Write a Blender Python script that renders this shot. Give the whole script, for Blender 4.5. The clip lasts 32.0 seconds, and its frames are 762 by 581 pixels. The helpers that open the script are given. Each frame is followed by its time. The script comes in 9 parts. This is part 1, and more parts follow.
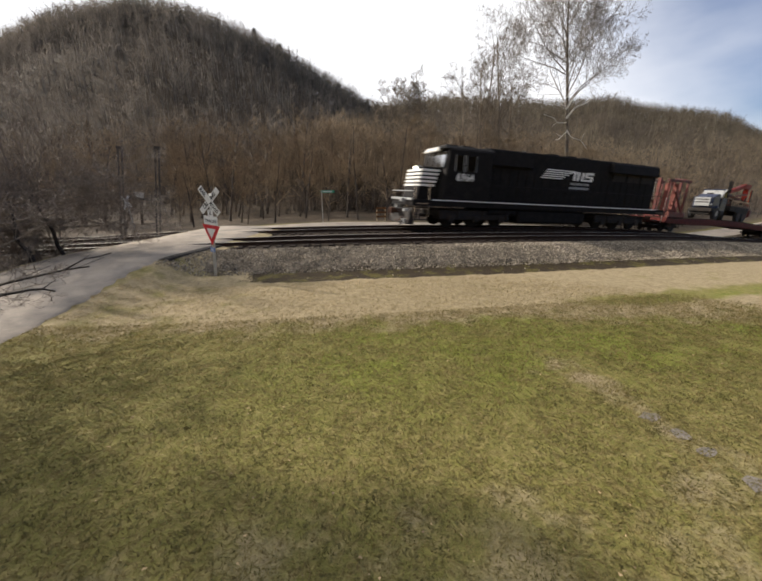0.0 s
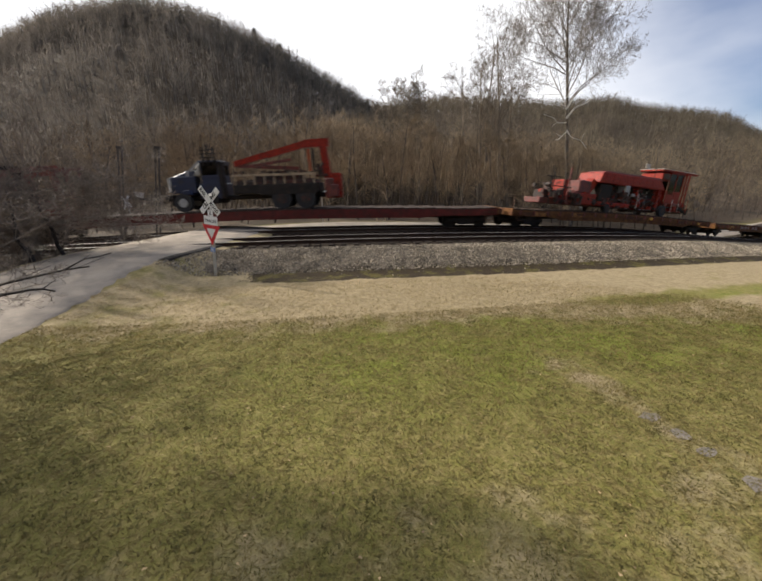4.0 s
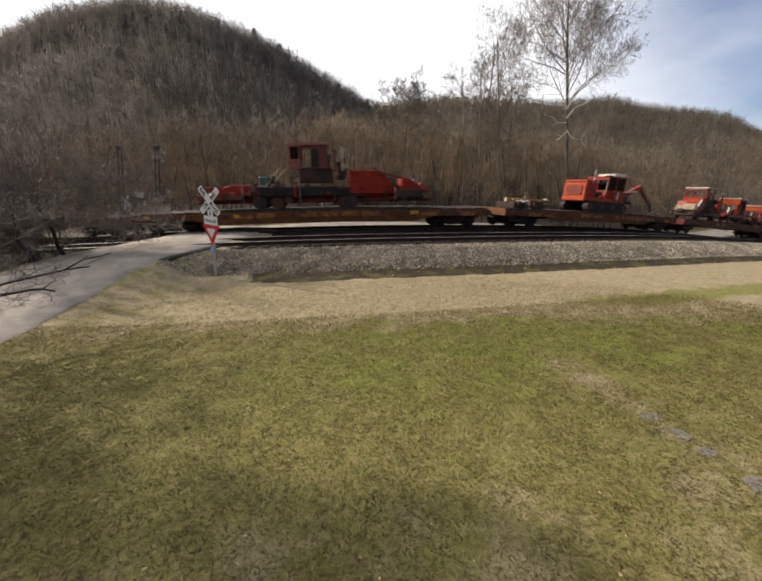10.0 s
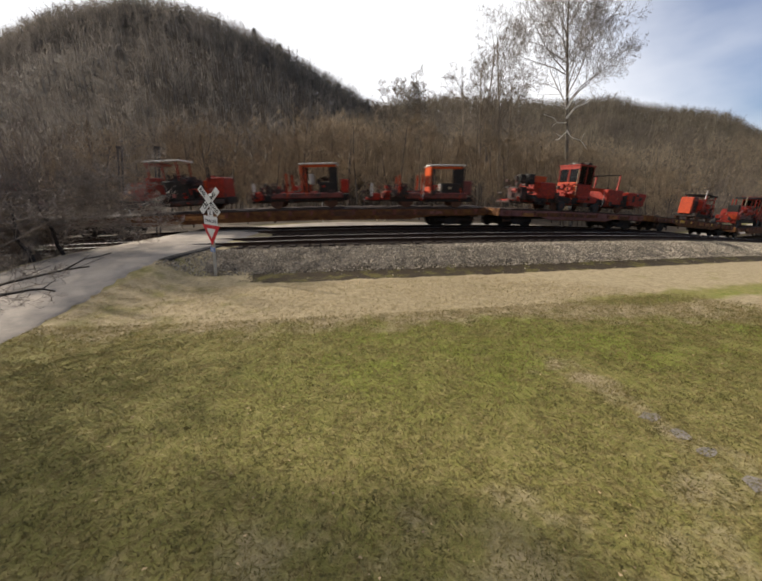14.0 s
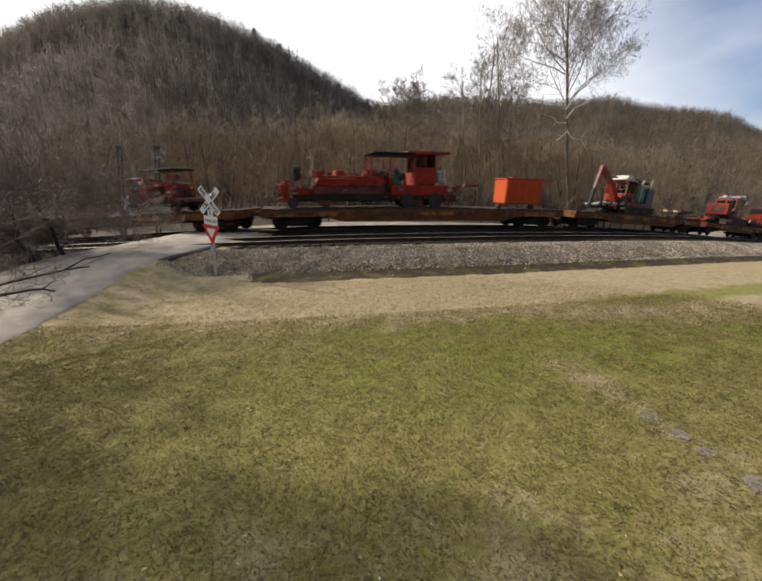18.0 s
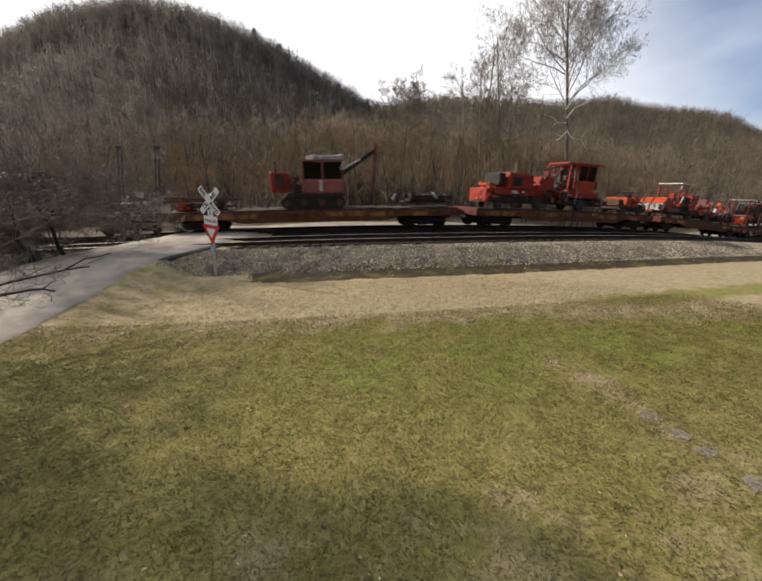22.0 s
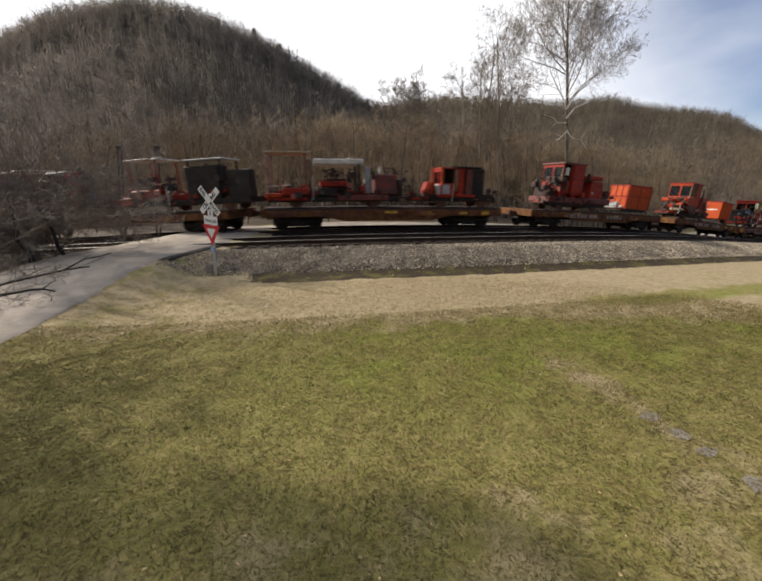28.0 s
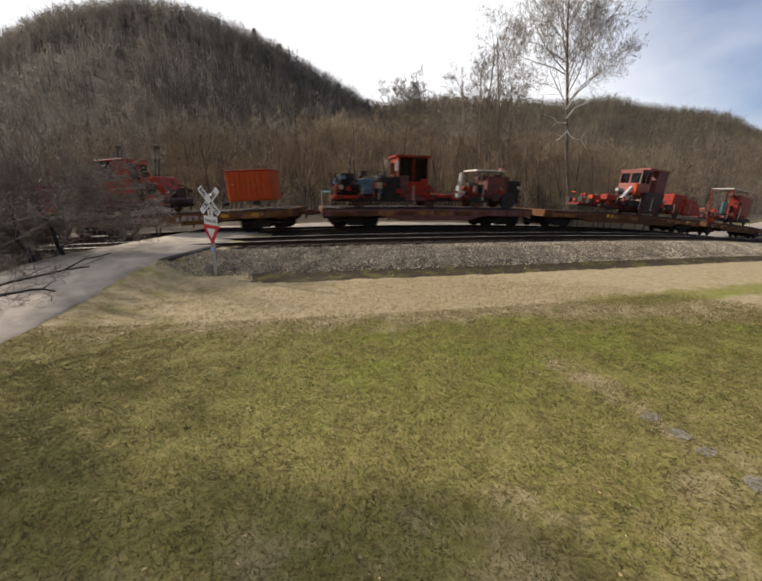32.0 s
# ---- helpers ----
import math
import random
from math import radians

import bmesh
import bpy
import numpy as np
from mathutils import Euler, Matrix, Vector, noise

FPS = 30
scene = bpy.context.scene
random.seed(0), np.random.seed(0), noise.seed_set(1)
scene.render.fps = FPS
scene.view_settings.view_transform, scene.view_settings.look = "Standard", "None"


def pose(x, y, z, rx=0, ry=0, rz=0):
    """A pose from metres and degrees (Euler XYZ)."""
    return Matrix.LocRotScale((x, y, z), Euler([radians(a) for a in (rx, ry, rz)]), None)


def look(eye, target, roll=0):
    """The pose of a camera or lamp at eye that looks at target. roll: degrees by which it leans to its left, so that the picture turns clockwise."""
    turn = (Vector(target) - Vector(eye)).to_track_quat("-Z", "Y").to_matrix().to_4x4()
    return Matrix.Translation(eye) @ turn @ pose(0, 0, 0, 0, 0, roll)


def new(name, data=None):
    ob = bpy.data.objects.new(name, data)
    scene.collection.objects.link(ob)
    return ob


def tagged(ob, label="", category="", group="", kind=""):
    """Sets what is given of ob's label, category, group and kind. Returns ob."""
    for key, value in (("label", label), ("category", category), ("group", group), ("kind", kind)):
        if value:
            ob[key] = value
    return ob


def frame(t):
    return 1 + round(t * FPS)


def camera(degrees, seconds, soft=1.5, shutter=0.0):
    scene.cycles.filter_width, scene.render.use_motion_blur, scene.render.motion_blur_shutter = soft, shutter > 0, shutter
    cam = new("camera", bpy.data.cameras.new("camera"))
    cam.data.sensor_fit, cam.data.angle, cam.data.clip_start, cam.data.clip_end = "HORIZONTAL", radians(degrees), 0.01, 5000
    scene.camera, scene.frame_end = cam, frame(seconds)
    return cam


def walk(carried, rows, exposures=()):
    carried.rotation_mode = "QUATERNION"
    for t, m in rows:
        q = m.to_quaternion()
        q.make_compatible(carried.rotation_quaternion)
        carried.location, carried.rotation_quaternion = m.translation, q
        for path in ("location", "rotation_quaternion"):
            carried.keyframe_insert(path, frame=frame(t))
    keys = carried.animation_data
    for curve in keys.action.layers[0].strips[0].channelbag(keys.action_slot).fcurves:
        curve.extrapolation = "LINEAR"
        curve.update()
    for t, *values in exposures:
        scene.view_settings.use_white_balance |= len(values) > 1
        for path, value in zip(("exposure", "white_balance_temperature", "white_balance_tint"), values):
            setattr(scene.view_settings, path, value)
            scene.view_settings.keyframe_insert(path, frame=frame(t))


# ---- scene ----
cam = camera(94.88, 32.0, soft=1.9, shutter=0.45)
EYE = (0.0, 0.0, 3.0)
SHOT = pose(*EYE, 90 - 16.49, 0, 0)
walk(cam, [(0.0, SHOT), (32.0, SHOT)], exposures=[(0.0, 0.50, 6600, 11), (32.0, 0.50, 6600, 11)])

# ---- light ----
SUN_AZ = radians(26)          # from -x towards +y
SUN_EL = radians(30)
TO_SUN = Vector((-math.cos(SUN_AZ) * math.cos(SUN_EL), math.sin(SUN_AZ) * math.cos(SUN_EL), math.sin(SUN_EL)))
sun = new("sun", bpy.data.lights.new("sun", "SUN"))
sun.data.energy, sun.data.angle, sun.data.color = 4.3, radians(1.4), (1.0, 0.93, 0.82)
sun.matrix_world = look(TO_SUN * 50, (0, 0, 0))


def link(nt, a, b):
    nt.links.new(a, b)


def make_sky():
    w = bpy.data.worlds.new("sky")
    scene.world = w
    w.use_nodes = True
    nt = w.node_tree
    nt.nodes.clear()
    out = nt.nodes.new("ShaderNodeOutputWorld")
    bg = nt.nodes.new("ShaderNodeBackground")
    sky = nt.nodes.new("ShaderNodeTexSky")
    sky.sky_type, sky.sun_disc = "NISHITA", False
    sky.sun_elevation, sky.sun_rotation = SUN_EL, math.atan2(TO_SUN.x, TO_SUN.y)
    co = nt.nodes.new("ShaderNodeTexCoord")
    # cloud veil: thick towards the sun, thinning to open blue on the far right
    mp = nt.nodes.new("ShaderNodeMapping")
    mp.inputs["Scale"].default_value = (1.0, 1.0, 2.2)
    n1 = nt.nodes.new("ShaderNodeTexNoise")
    n1.inputs["Scale"].default_value, n1.inputs["Detail"].default_value, n1.inputs["Roughness"].default_value = 2.2, 5, 0.45
    link(nt, co.outputs["Generated"], mp.inputs["Vector"])
    link(nt, mp.outputs["Vector"], n1.inputs["Vector"])
    dot = nt.nodes.new("ShaderNodeVectorMath")
    dot.operation = "DOT_PRODUCT"
    dot.inputs[1].default_value = Vector((-0.80, 0.50, 0.05))
    link(nt, co.outputs["Generated"], dot.inputs[0])
    a = nt.nodes.new("ShaderNodeMath")
    a.operation = "MULTIPLY_ADD"
    link(nt, dot.outputs["Value"], a.inputs[0])
    a.inputs[1].default_value, a.inputs[2].default_value = 0.8, 0.17
    b = nt.nodes.new("ShaderNodeMath")
    b.operation = "ADD"
    link(nt, a.outputs[0], b.inputs[0])
    link(nt, n1.outputs["Fac"], b.inputs[1])
    rp = nt.nodes.new("ShaderNodeValToRGB")
    rp.color_ramp.elements[0].position, rp.color_ramp.elements[1].position = 0.28, 0.80
    link(nt, b.outputs[0], rp.inputs["Fac"])
    mix = nt.nodes.new("ShaderNodeMix")
    mix.data_type = "RGBA"
    link(nt, rp.outputs["Color"], mix.inputs["Factor"])
    deep = nt.nodes.new("ShaderNodeMix")
    deep.data_type, deep.blend_type = "RGBA", "MULTIPLY"
    deep.inputs["Factor"].default_value = 1
    link(nt, sky.outputs["Color"], deep.inputs["A"])
    deep.inputs["B"].default_value = (0.58, 0.74, 1.02, 1)
    link(nt, deep.outputs["Result"], mix.inputs["A"])
    mix.inputs["B"].default_value = (10.2, 10.4, 10.8, 1)
    link(nt, mix.outputs["Result"], bg.inputs["Color"])
    bg.inputs["Strength"].default_value = 0.078
    link(nt, bg.outputs["Background"], out.inputs["Surface"])


make_sky()


# ---- materials ----
def mat(name, base, rough=0.6, metal=0.0, var=0.25, scale=2.0, fine=25.0, bump=0.15, tint=None, amount=0.0, island=0.0, spec=0.5):
    """A two-scale noise material: base colour, its darker and lighter spots, a second colour (dirt, rust) in patches."""
    m = bpy.data.materials.new(name)
    m.use_nodes = True
    nt = m.node_tree
    p = nt.nodes["Principled BSDF"]
    p.inputs["Roughness"].default_value, p.inputs["Metallic"].default_value = rough, metal
    p.inputs["Specular IOR Level"].default_value = spec
    co = nt.nodes.new("ShaderNodeTexCoord")
    n1, n2 = nt.nodes.new("ShaderNodeTexNoise"), nt.nodes.new("ShaderNodeTexNoise")
    n1.inputs["Scale"].default_value, n1.inputs["Detail"].default_value = scale, 5
    n2.inputs["Scale"].default_value, n2.inputs["Detail"].default_value = fine, 3
    link(nt, co.outputs["Object"], n1.inputs["Vector"])
    link(nt, co.outputs["Object"], n2.inputs["Vector"])
    add = nt.nodes.new("ShaderNodeMath")
    add.operation = "ADD"
    link(nt, n1.outputs["Fac"], add.inputs[0])
    link(nt, n2.outputs["Fac"], add.inputs[1])
    rp = nt.nodes.new("ShaderNodeValToRGB")
    e = rp.color_ramp.elements
    e[0].position, e[1].position = 0.35, 0.68
    e[0].color = (*[c * (1 - var) for c in base], 1)
    e[1].color = (*[min(1, c * (1 + var)) for c in base], 1)
    half = nt.nodes.new("ShaderNodeMath")
    half.operation = "MULTIPLY"
    half.inputs[1].default_value = 0.5
    link(nt, add.outputs[0], half.inputs[0])
    link(nt, half.outputs[0], rp.inputs["Fac"])
    colour = rp.outputs["Color"]
    if tint:
        n3 = nt.nodes.new("ShaderNodeTexNoise")
        n3.inputs["Scale"].default_value, n3.inputs["Detail"].default_value, n3.inputs["Roughness"].default_value = scale * 1.7, 8, 0.65
        link(nt, co.outputs["Object"], n3.inputs["Vector"])
        r3 = nt.nodes.new("ShaderNodeValToRGB")
        r3.color_ramp.elements[0].position, r3.color_ramp.elements[1].position = 0.58 - amount * 0.35, 0.80 - amount * 0.25
        link(nt, n3.outputs["Fac"], r3.inputs["Fac"])
        mx = nt.nodes.new("ShaderNodeMix")
        mx.data_type = "RGBA"
        link(nt, r3.outputs["Color"], mx.inputs["Factor"])
        link(nt, colour, mx.inputs["A"])
        mx.inputs["B"].default_value = (*tint, 1)
        colour = mx.outputs["Result"]
    if island:
        g = nt.nodes.new("ShaderNodeNewGeometry")
        r4 = nt.nodes.new("ShaderNodeMapRange")
        r4.inputs["To Min"].default_value, r4.inputs["To Max"].default_value = 1 - island, 1 + island
        link(nt, g.outputs["Random Per Island"], r4.inputs["Value"])
        mu = nt.nodes.new("ShaderNodeMix")
        mu.data_type, mu.blend_type = "RGBA", "MULTIPLY"
        mu.inputs["Factor"].default_value = 1
        link(nt, colour, mu.inputs["A"])
        link(nt, r4.outputs["Result"], mu.inputs["B"])
        colour = mu.outputs["Result"]
    link(nt, colour, p.inputs["Base Color"])
    if bump:
        bp = nt.nodes.new("ShaderNodeBump")
        bp.inputs["Strength"].default_value, bp.inputs["Distance"].default_value = bump, 0.03
        link(nt, n2.outputs["Fac"], bp.inputs["Height"])
        link(nt, bp.outputs["Normal"], p.inputs["Normal"])
    return m


RUST = (0.11, 0.05, 0.028)
GRIME = (0.028, 0.022, 0.018)
M_RED = mat("red_paint", (0.33, 0.022, 0.008), 0.55, var=0.35, scale=5, tint=(0.07, 0.013, 0.008), amount=0.46, spec=0.25)
M_ORANGE = mat("orange_paint", (0.44, 0.050, 0.007), 0.6, var=0.35, scale=5, tint=(0.12, 0.020, 0.010), amount=0.44, spec=0.25)
M_BRIGHT = mat("bright_orange_paint", (0.43, 0.060, 0.008), 0.5, var=0.2, spec=0.25, tint=(0.30, 0.07, 0.02), amount=0.1)
# faded red, also put on machine fronts as sunlit red
M_PINK = mat("pale_red_paint", (0.28, 0.080, 0.062), 0.7, var=0.25, scale=5, tint=(0.12, 0.05, 0.04), amount=0.25)
M_RUSTRED = mat("rusty_red_paint", (0.20, 0.045, 0.030), 0.7, var=0.35, scale=4, tint=(0.10, 0.045, 0.03), amount=0.4)
M_MAROON = mat("dark_red_paint", (0.16, 0.030, 0.022), 0.6, var=0.35, tint=GRIME, amount=0.4)
M_RUST = mat("rusty_steel", RUST, 0.8, var=0.45, tint=(0.045, 0.026, 0.02), amount=0.4, spec=0.2)
M_DECK = mat("worn_deck_steel", (0.048, 0.031, 0.024), 0.85, var=0.4, tint=GRIME, amount=0.4, spec=0.2)
M_CARSIDE = mat("weathered_brown_paint", (0.092, 0.036, 0.016), 0.8, var=0.45, tint=(0.19, 0.090, 0.024), amount=0.42, spec=0.2)
M_CARYELLOW = mat("weathered_ochre_paint", (0.145, 0.062, 0.020), 0.8, var=0.4, tint=(0.06, 0.028, 0.018), amount=0.4, spec=0.2)
M_PANEL = mat("sun_bleached_ochre_paint", (0.31, 0.145, 0.048), 0.8, var=0.4, tint=(0.07, 0.030, 0.018), amount=0.4, spec=0.2)
M_CARRED = mat("weathered_oxide_paint", (0.12, 0.024, 0.020), 0.75, var=0.35, tint=(0.05, 0.025, 0.02), amount=0.35, spec=0.2)
M_CARPINK = mat("faded_oxide_paint", (0.19, 0.075, 0.062), 0.8, var=0.35, tint=(0.08, 0.04, 0.03), amount=0.35)
M_YELLOW = mat("yellow_paint", (0.62, 0.34, 0.03), 0.6, var=0.3, tint=RUST, amount=0.3)
M_BLACK = mat("black_paint", (0.0135, 0.0122, 0.0120), 0.7, var=0.3, tint=(0.024, 0.020, 0.018), amount=0.3, bump=0.05, spec=0.10)
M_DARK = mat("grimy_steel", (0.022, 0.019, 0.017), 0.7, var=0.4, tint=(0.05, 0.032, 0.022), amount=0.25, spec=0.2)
M_MACH = mat("oily_machinery", (0.040, 0.032, 0.028), 0.6, var=0.5, tint=(0.12, 0.03, 0.02), amount=0.3, spec=0.2)
M_TYRE = mat("rubber", (0.022, 0.022, 0.023), 0.85, var=0.3)
M_WHITE = mat("white_paint", (0.58, 0.55, 0.50), 0.55, var=0.2, tint=(0.30, 0.24, 0.18), amount=0.3)
M_STRIPE = mat("clean_white_stripe_paint", (0.86, 0.84, 0.80), 0.5, var=0.08, tint=(0.5, 0.46, 0.40), amount=0.15)
M_GREY = mat("grey_paint", (0.33, 0.33, 0.32), 0.55, var=0.25, tint=GRIME, amount=0.15)
M_SILVER = mat("galvanised_steel", (0.50, 0.50, 0.50), 0.45, metal=0.7, var=0.2)
M_BLUE = mat("blue_paint", (0.014, 0.022, 0.055), 0.4, var=0.3, tint=GRIME, amount=0.2)
M_SIGNBLUE = mat("blue_sign_sheet", (0.03, 0.16, 0.50), 0.45, var=0.1)
M_STEELBLUE = mat("dull_blue_paint", (0.075, 0.135, 0.20), 0.5, var=0.3, tint=GRIME, amount=0.3)
M_GREEN = mat("green_paint", (0.018, 0.105, 0.062), 0.5, var=0.3, tint=GRIME, amount=0.2)
M_TEAL = mat("teal_paint", (0.03, 0.11, 0.095), 0.5, var=0.3, tint=GRIME, amount=0.2)
M_BEIGE = mat("beige_timber", (0.38, 0.29, 0.19), 0.8, var=0.3, tint=GRIME, amount=0.2)
M_SIGNRED = mat("red_sign_sheet", (0.55, 0.012, 0.02), 0.45, var=0.1)
M_SIGNWHITE = mat("white_sign_sheet", (0.72, 0.72, 0.70), 0.5, var=0.08)
M_SIGNGREEN = mat("green_sign_sheet", (0.02, 0.26, 0.16), 0.45, var=0.1)
M_FADED = mat("faded_white_lettering", (0.30, 0.26, 0.23), 0.8, var=0.4, scale=6, tint=(0.12, 0.06, 0.04), amount=0.4)
M_LETTER = mat("black_lettering", (0.02, 0.02, 0.02), 0.6, var=0.1)
M_RAILTOP = mat("polished_rail_steel", (0.30, 0.27, 0.24), 0.55, metal=0.6, var=0.15)
M_RAIL = mat("rail_rust", (0.045, 0.028, 0.02), 0.8, var=0.3, spec=0.12)
M_TIE = mat("creosoted_timber", (0.030, 0.022, 0.017), 0.9, var=0.4, spec=0.12)
M_BALLAST = mat("ballast", (0.150, 0.124, 0.092), 0.95, var=0.5, scale=3.0, fine=30, bump=1.0, tint=(0.075, 0.058, 0.044), amount=0.42, spec=0.12)
# bed between the rails: grime plus the train's shade, put into the colour
M_DARKBED = mat("dark_track_ballast", (0.050, 0.037, 0.025), 0.95, var=0.5, scale=3.0, fine=30, bump=1.0, tint=(0.022, 0.017, 0.013), amount=0.45, spec=0.12)
M_STONE = mat("ballast_stones", (0.282, 0.240, 0.182), 0.95, var=0.5, scale=0.8, island=0.62, spec=0.12, tint=(0.11, 0.092, 0.072), amount=0.3)
M_ROAD = mat("old_asphalt", (0.345, 0.295, 0.240), 0.92, var=0.14, scale=0.6, fine=60, bump=0.3, tint=(0.20, 0.176, 0.152), amount=0.42, spec=0.12)
M_EDGE = mat("dark_edge_asphalt", (0.030, 0.026, 0.023), 0.95, var=0.4, scale=3, fine=50, bump=0.5, spec=0.2)
M_BARK = mat("grey_bark", (0.175, 0.140, 0.105), 0.9, var=0.3, scale=1.5, fine=12, bump=0.4, island=0.25)
M_POST = mat("weathered_post_timber", (0.055, 0.046, 0.040), 0.9, var=0.35, scale=3, fine=30)
M_SLAB = mat("grey_paving_stone", (0.185, 0.160, 0.130), 0.9, var=0.3, scale=6, fine=50, bump=0.5)
M_LIMB = mat("dark_bark", (0.030, 0.023, 0.019), 0.9, var=0.3, scale=3, fine=30)
M_PALE = mat("pale_sycamore_bark", (0.22, 0.185, 0.14), 0.85, var=0.3, scale=1.2, fine=10, tint=(0.075, 0.055, 0.04), amount=0.6)
# white bark, brightened so the sun on the limbs is in the colour
M_WHITEBARK = mat("sunlit_white_sycamore_bark", (0.72, 0.68, 0.61), 0.85, var=0.2, scale=1.2, fine=10, tint=(0.40, 0.35, 0.28), amount=0.25)
M_SYCTWIG = mat("sycamore_twigs", (0.30, 0.265, 0.23), 0.9, var=0.25, scale=0.6, fine=4, bump=0, island=0.25)
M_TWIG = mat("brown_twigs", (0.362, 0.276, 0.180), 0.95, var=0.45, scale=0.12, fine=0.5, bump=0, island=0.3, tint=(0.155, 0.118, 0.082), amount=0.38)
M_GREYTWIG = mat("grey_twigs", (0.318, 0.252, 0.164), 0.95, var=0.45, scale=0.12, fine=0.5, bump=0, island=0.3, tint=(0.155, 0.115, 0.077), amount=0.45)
M_DULLTWIG = mat("dull_twigs", (0.165, 0.128, 0.092), 0.95, var=0.45, scale=0.12, fine=0.5, bump=0, island=0.2)
M_WOODBARK = mat("woodland_bark", (0.066, 0.050, 0.038), 0.9, var=0.4, scale=1.5, fine=12, bump=0.3, island=0.3)
M_OLIVETWIG = mat("sunlit_far_twigs", (0.172, 0.142, 0.098), 0.95, var=0.5, scale=0.045, fine=0.14, bump=0, island=0.3, tint=(0.075, 0.060, 0.050), amount=0.45)
M_FARTWIG = mat("far_twigs", (0.205, 0.176, 0.145), 0.95, var=0.60, scale=0.05, fine=0.16, bump=0, island=0.25)
M_THICKET = mat("dark_twigs", (0.165, 0.130, 0.104), 0.85, var=0.3, scale=0.5, fine=5, bump=0, island=0.45)
M_BANKTWIG = mat("grey_brown_twigs", (0.175, 0.140, 0.112), 0.7, var=0.3, scale=0.5, fine=5, bump=0, island=0.6)
M_EVERGREEN = mat("evergreen_needles", (0.030, 0.042, 0.024), 0.9, var=0.3, scale=0.5, fine=4, bump=0, island=0.4)
M_GRASS = mat("grass_blades", (0.118, 0.104, 0.026), 0.85, var=0.28, scale=1.9, fine=7, bump=0, tint=(0.258, 0.200, 0.080), amount=0.64, island=0.20)
def leafy(m, share=0.5):
    """Lets light through thin blades."""
    nt = m.node_tree
    p, out = nt.nodes["Principled BSDF"], nt.nodes["Material Output"]
    tr, mx = nt.nodes.new("ShaderNodeBsdfTranslucent"), nt.nodes.new("ShaderNodeMixShader")
    link(nt, p.inputs["Base Color"].links[0].from_socket, tr.inputs["Color"])
    mx.inputs["Fac"].default_value = share
    link(nt, p.outputs["BSDF"], mx.inputs[1])
    link(nt, tr.outputs["BSDF"], mx.inputs[2])
    link(nt, mx.outputs["Shader"], out.inputs["Surface"])


leafy(M_GRASS)
leafy(M_TWIG, 0.45)
leafy(M_GREYTWIG, 0.45)
leafy(M_DULLTWIG, 0.4)
leafy(M_FARTWIG, 0.4)
leafy(M_OLIVETWIG, 0.4)
M_STRAW = mat("dry_grass", (0.35, 0.275, 0.15), 0.9, var=0.2, scale=0.6, fine=4, bump=0, tint=(0.20, 0.17, 0.06), amount=0.3, island=0.3)
leafy(M_STRAW)
M_LEAF = mat("fallen_leaves", (0.36, 0.25, 0.13), 0.8, var=0.2, scale=0.6, fine=4, bump=0, island=0.5)


def glass_mat():
    """Tinted cab glass: mostly see-through, with a gloss that grows towards grazing."""
    m = bpy.data.materials.new("tinted_glass")
    m.use_nodes = True
    nt = m.node_tree
    nt.nodes.clear()
    out, mx = nt.nodes.new("ShaderNodeOutputMaterial"), nt.nodes.new("ShaderNodeMixShader")
    tr, gl, fr = nt.nodes.new("ShaderNodeBsdfTransparent"), nt.nodes.new("ShaderNodeBsdfGlossy"), nt.nodes.new("ShaderNodeFresnel")
    tr.inputs["Color"].default_value = (0.42, 0.42, 0.40, 1)
    gl.inputs["Color"].default_value = (0.6, 0.6, 0.6, 1)
    gl.inputs["Roughness"].default_value = 0.08
    fr.inputs["IOR"].default_value = 1.4
    link(nt, fr.outputs["Fac"], mx.inputs["Fac"])
    link(nt, tr.outputs["BSDF"], mx.inputs[1])
    link(nt, gl.outputs["BSDF"], mx.inputs[2])
    link(nt, mx.outputs["Shader"], out.inputs["Surface"])
    return m


M_GLASS = glass_mat()


def lamp_mat():
    m = bpy.data.materials.new("headlight_glow")
    m.use_nodes = True
    p = m.node_tree.nodes["Principled BSDF"]
    p.inputs["Emission Color"].default_value = (1, 0.9, 0.7, 1)
    p.inputs["Emission Strength"].default_value = 3
    return m


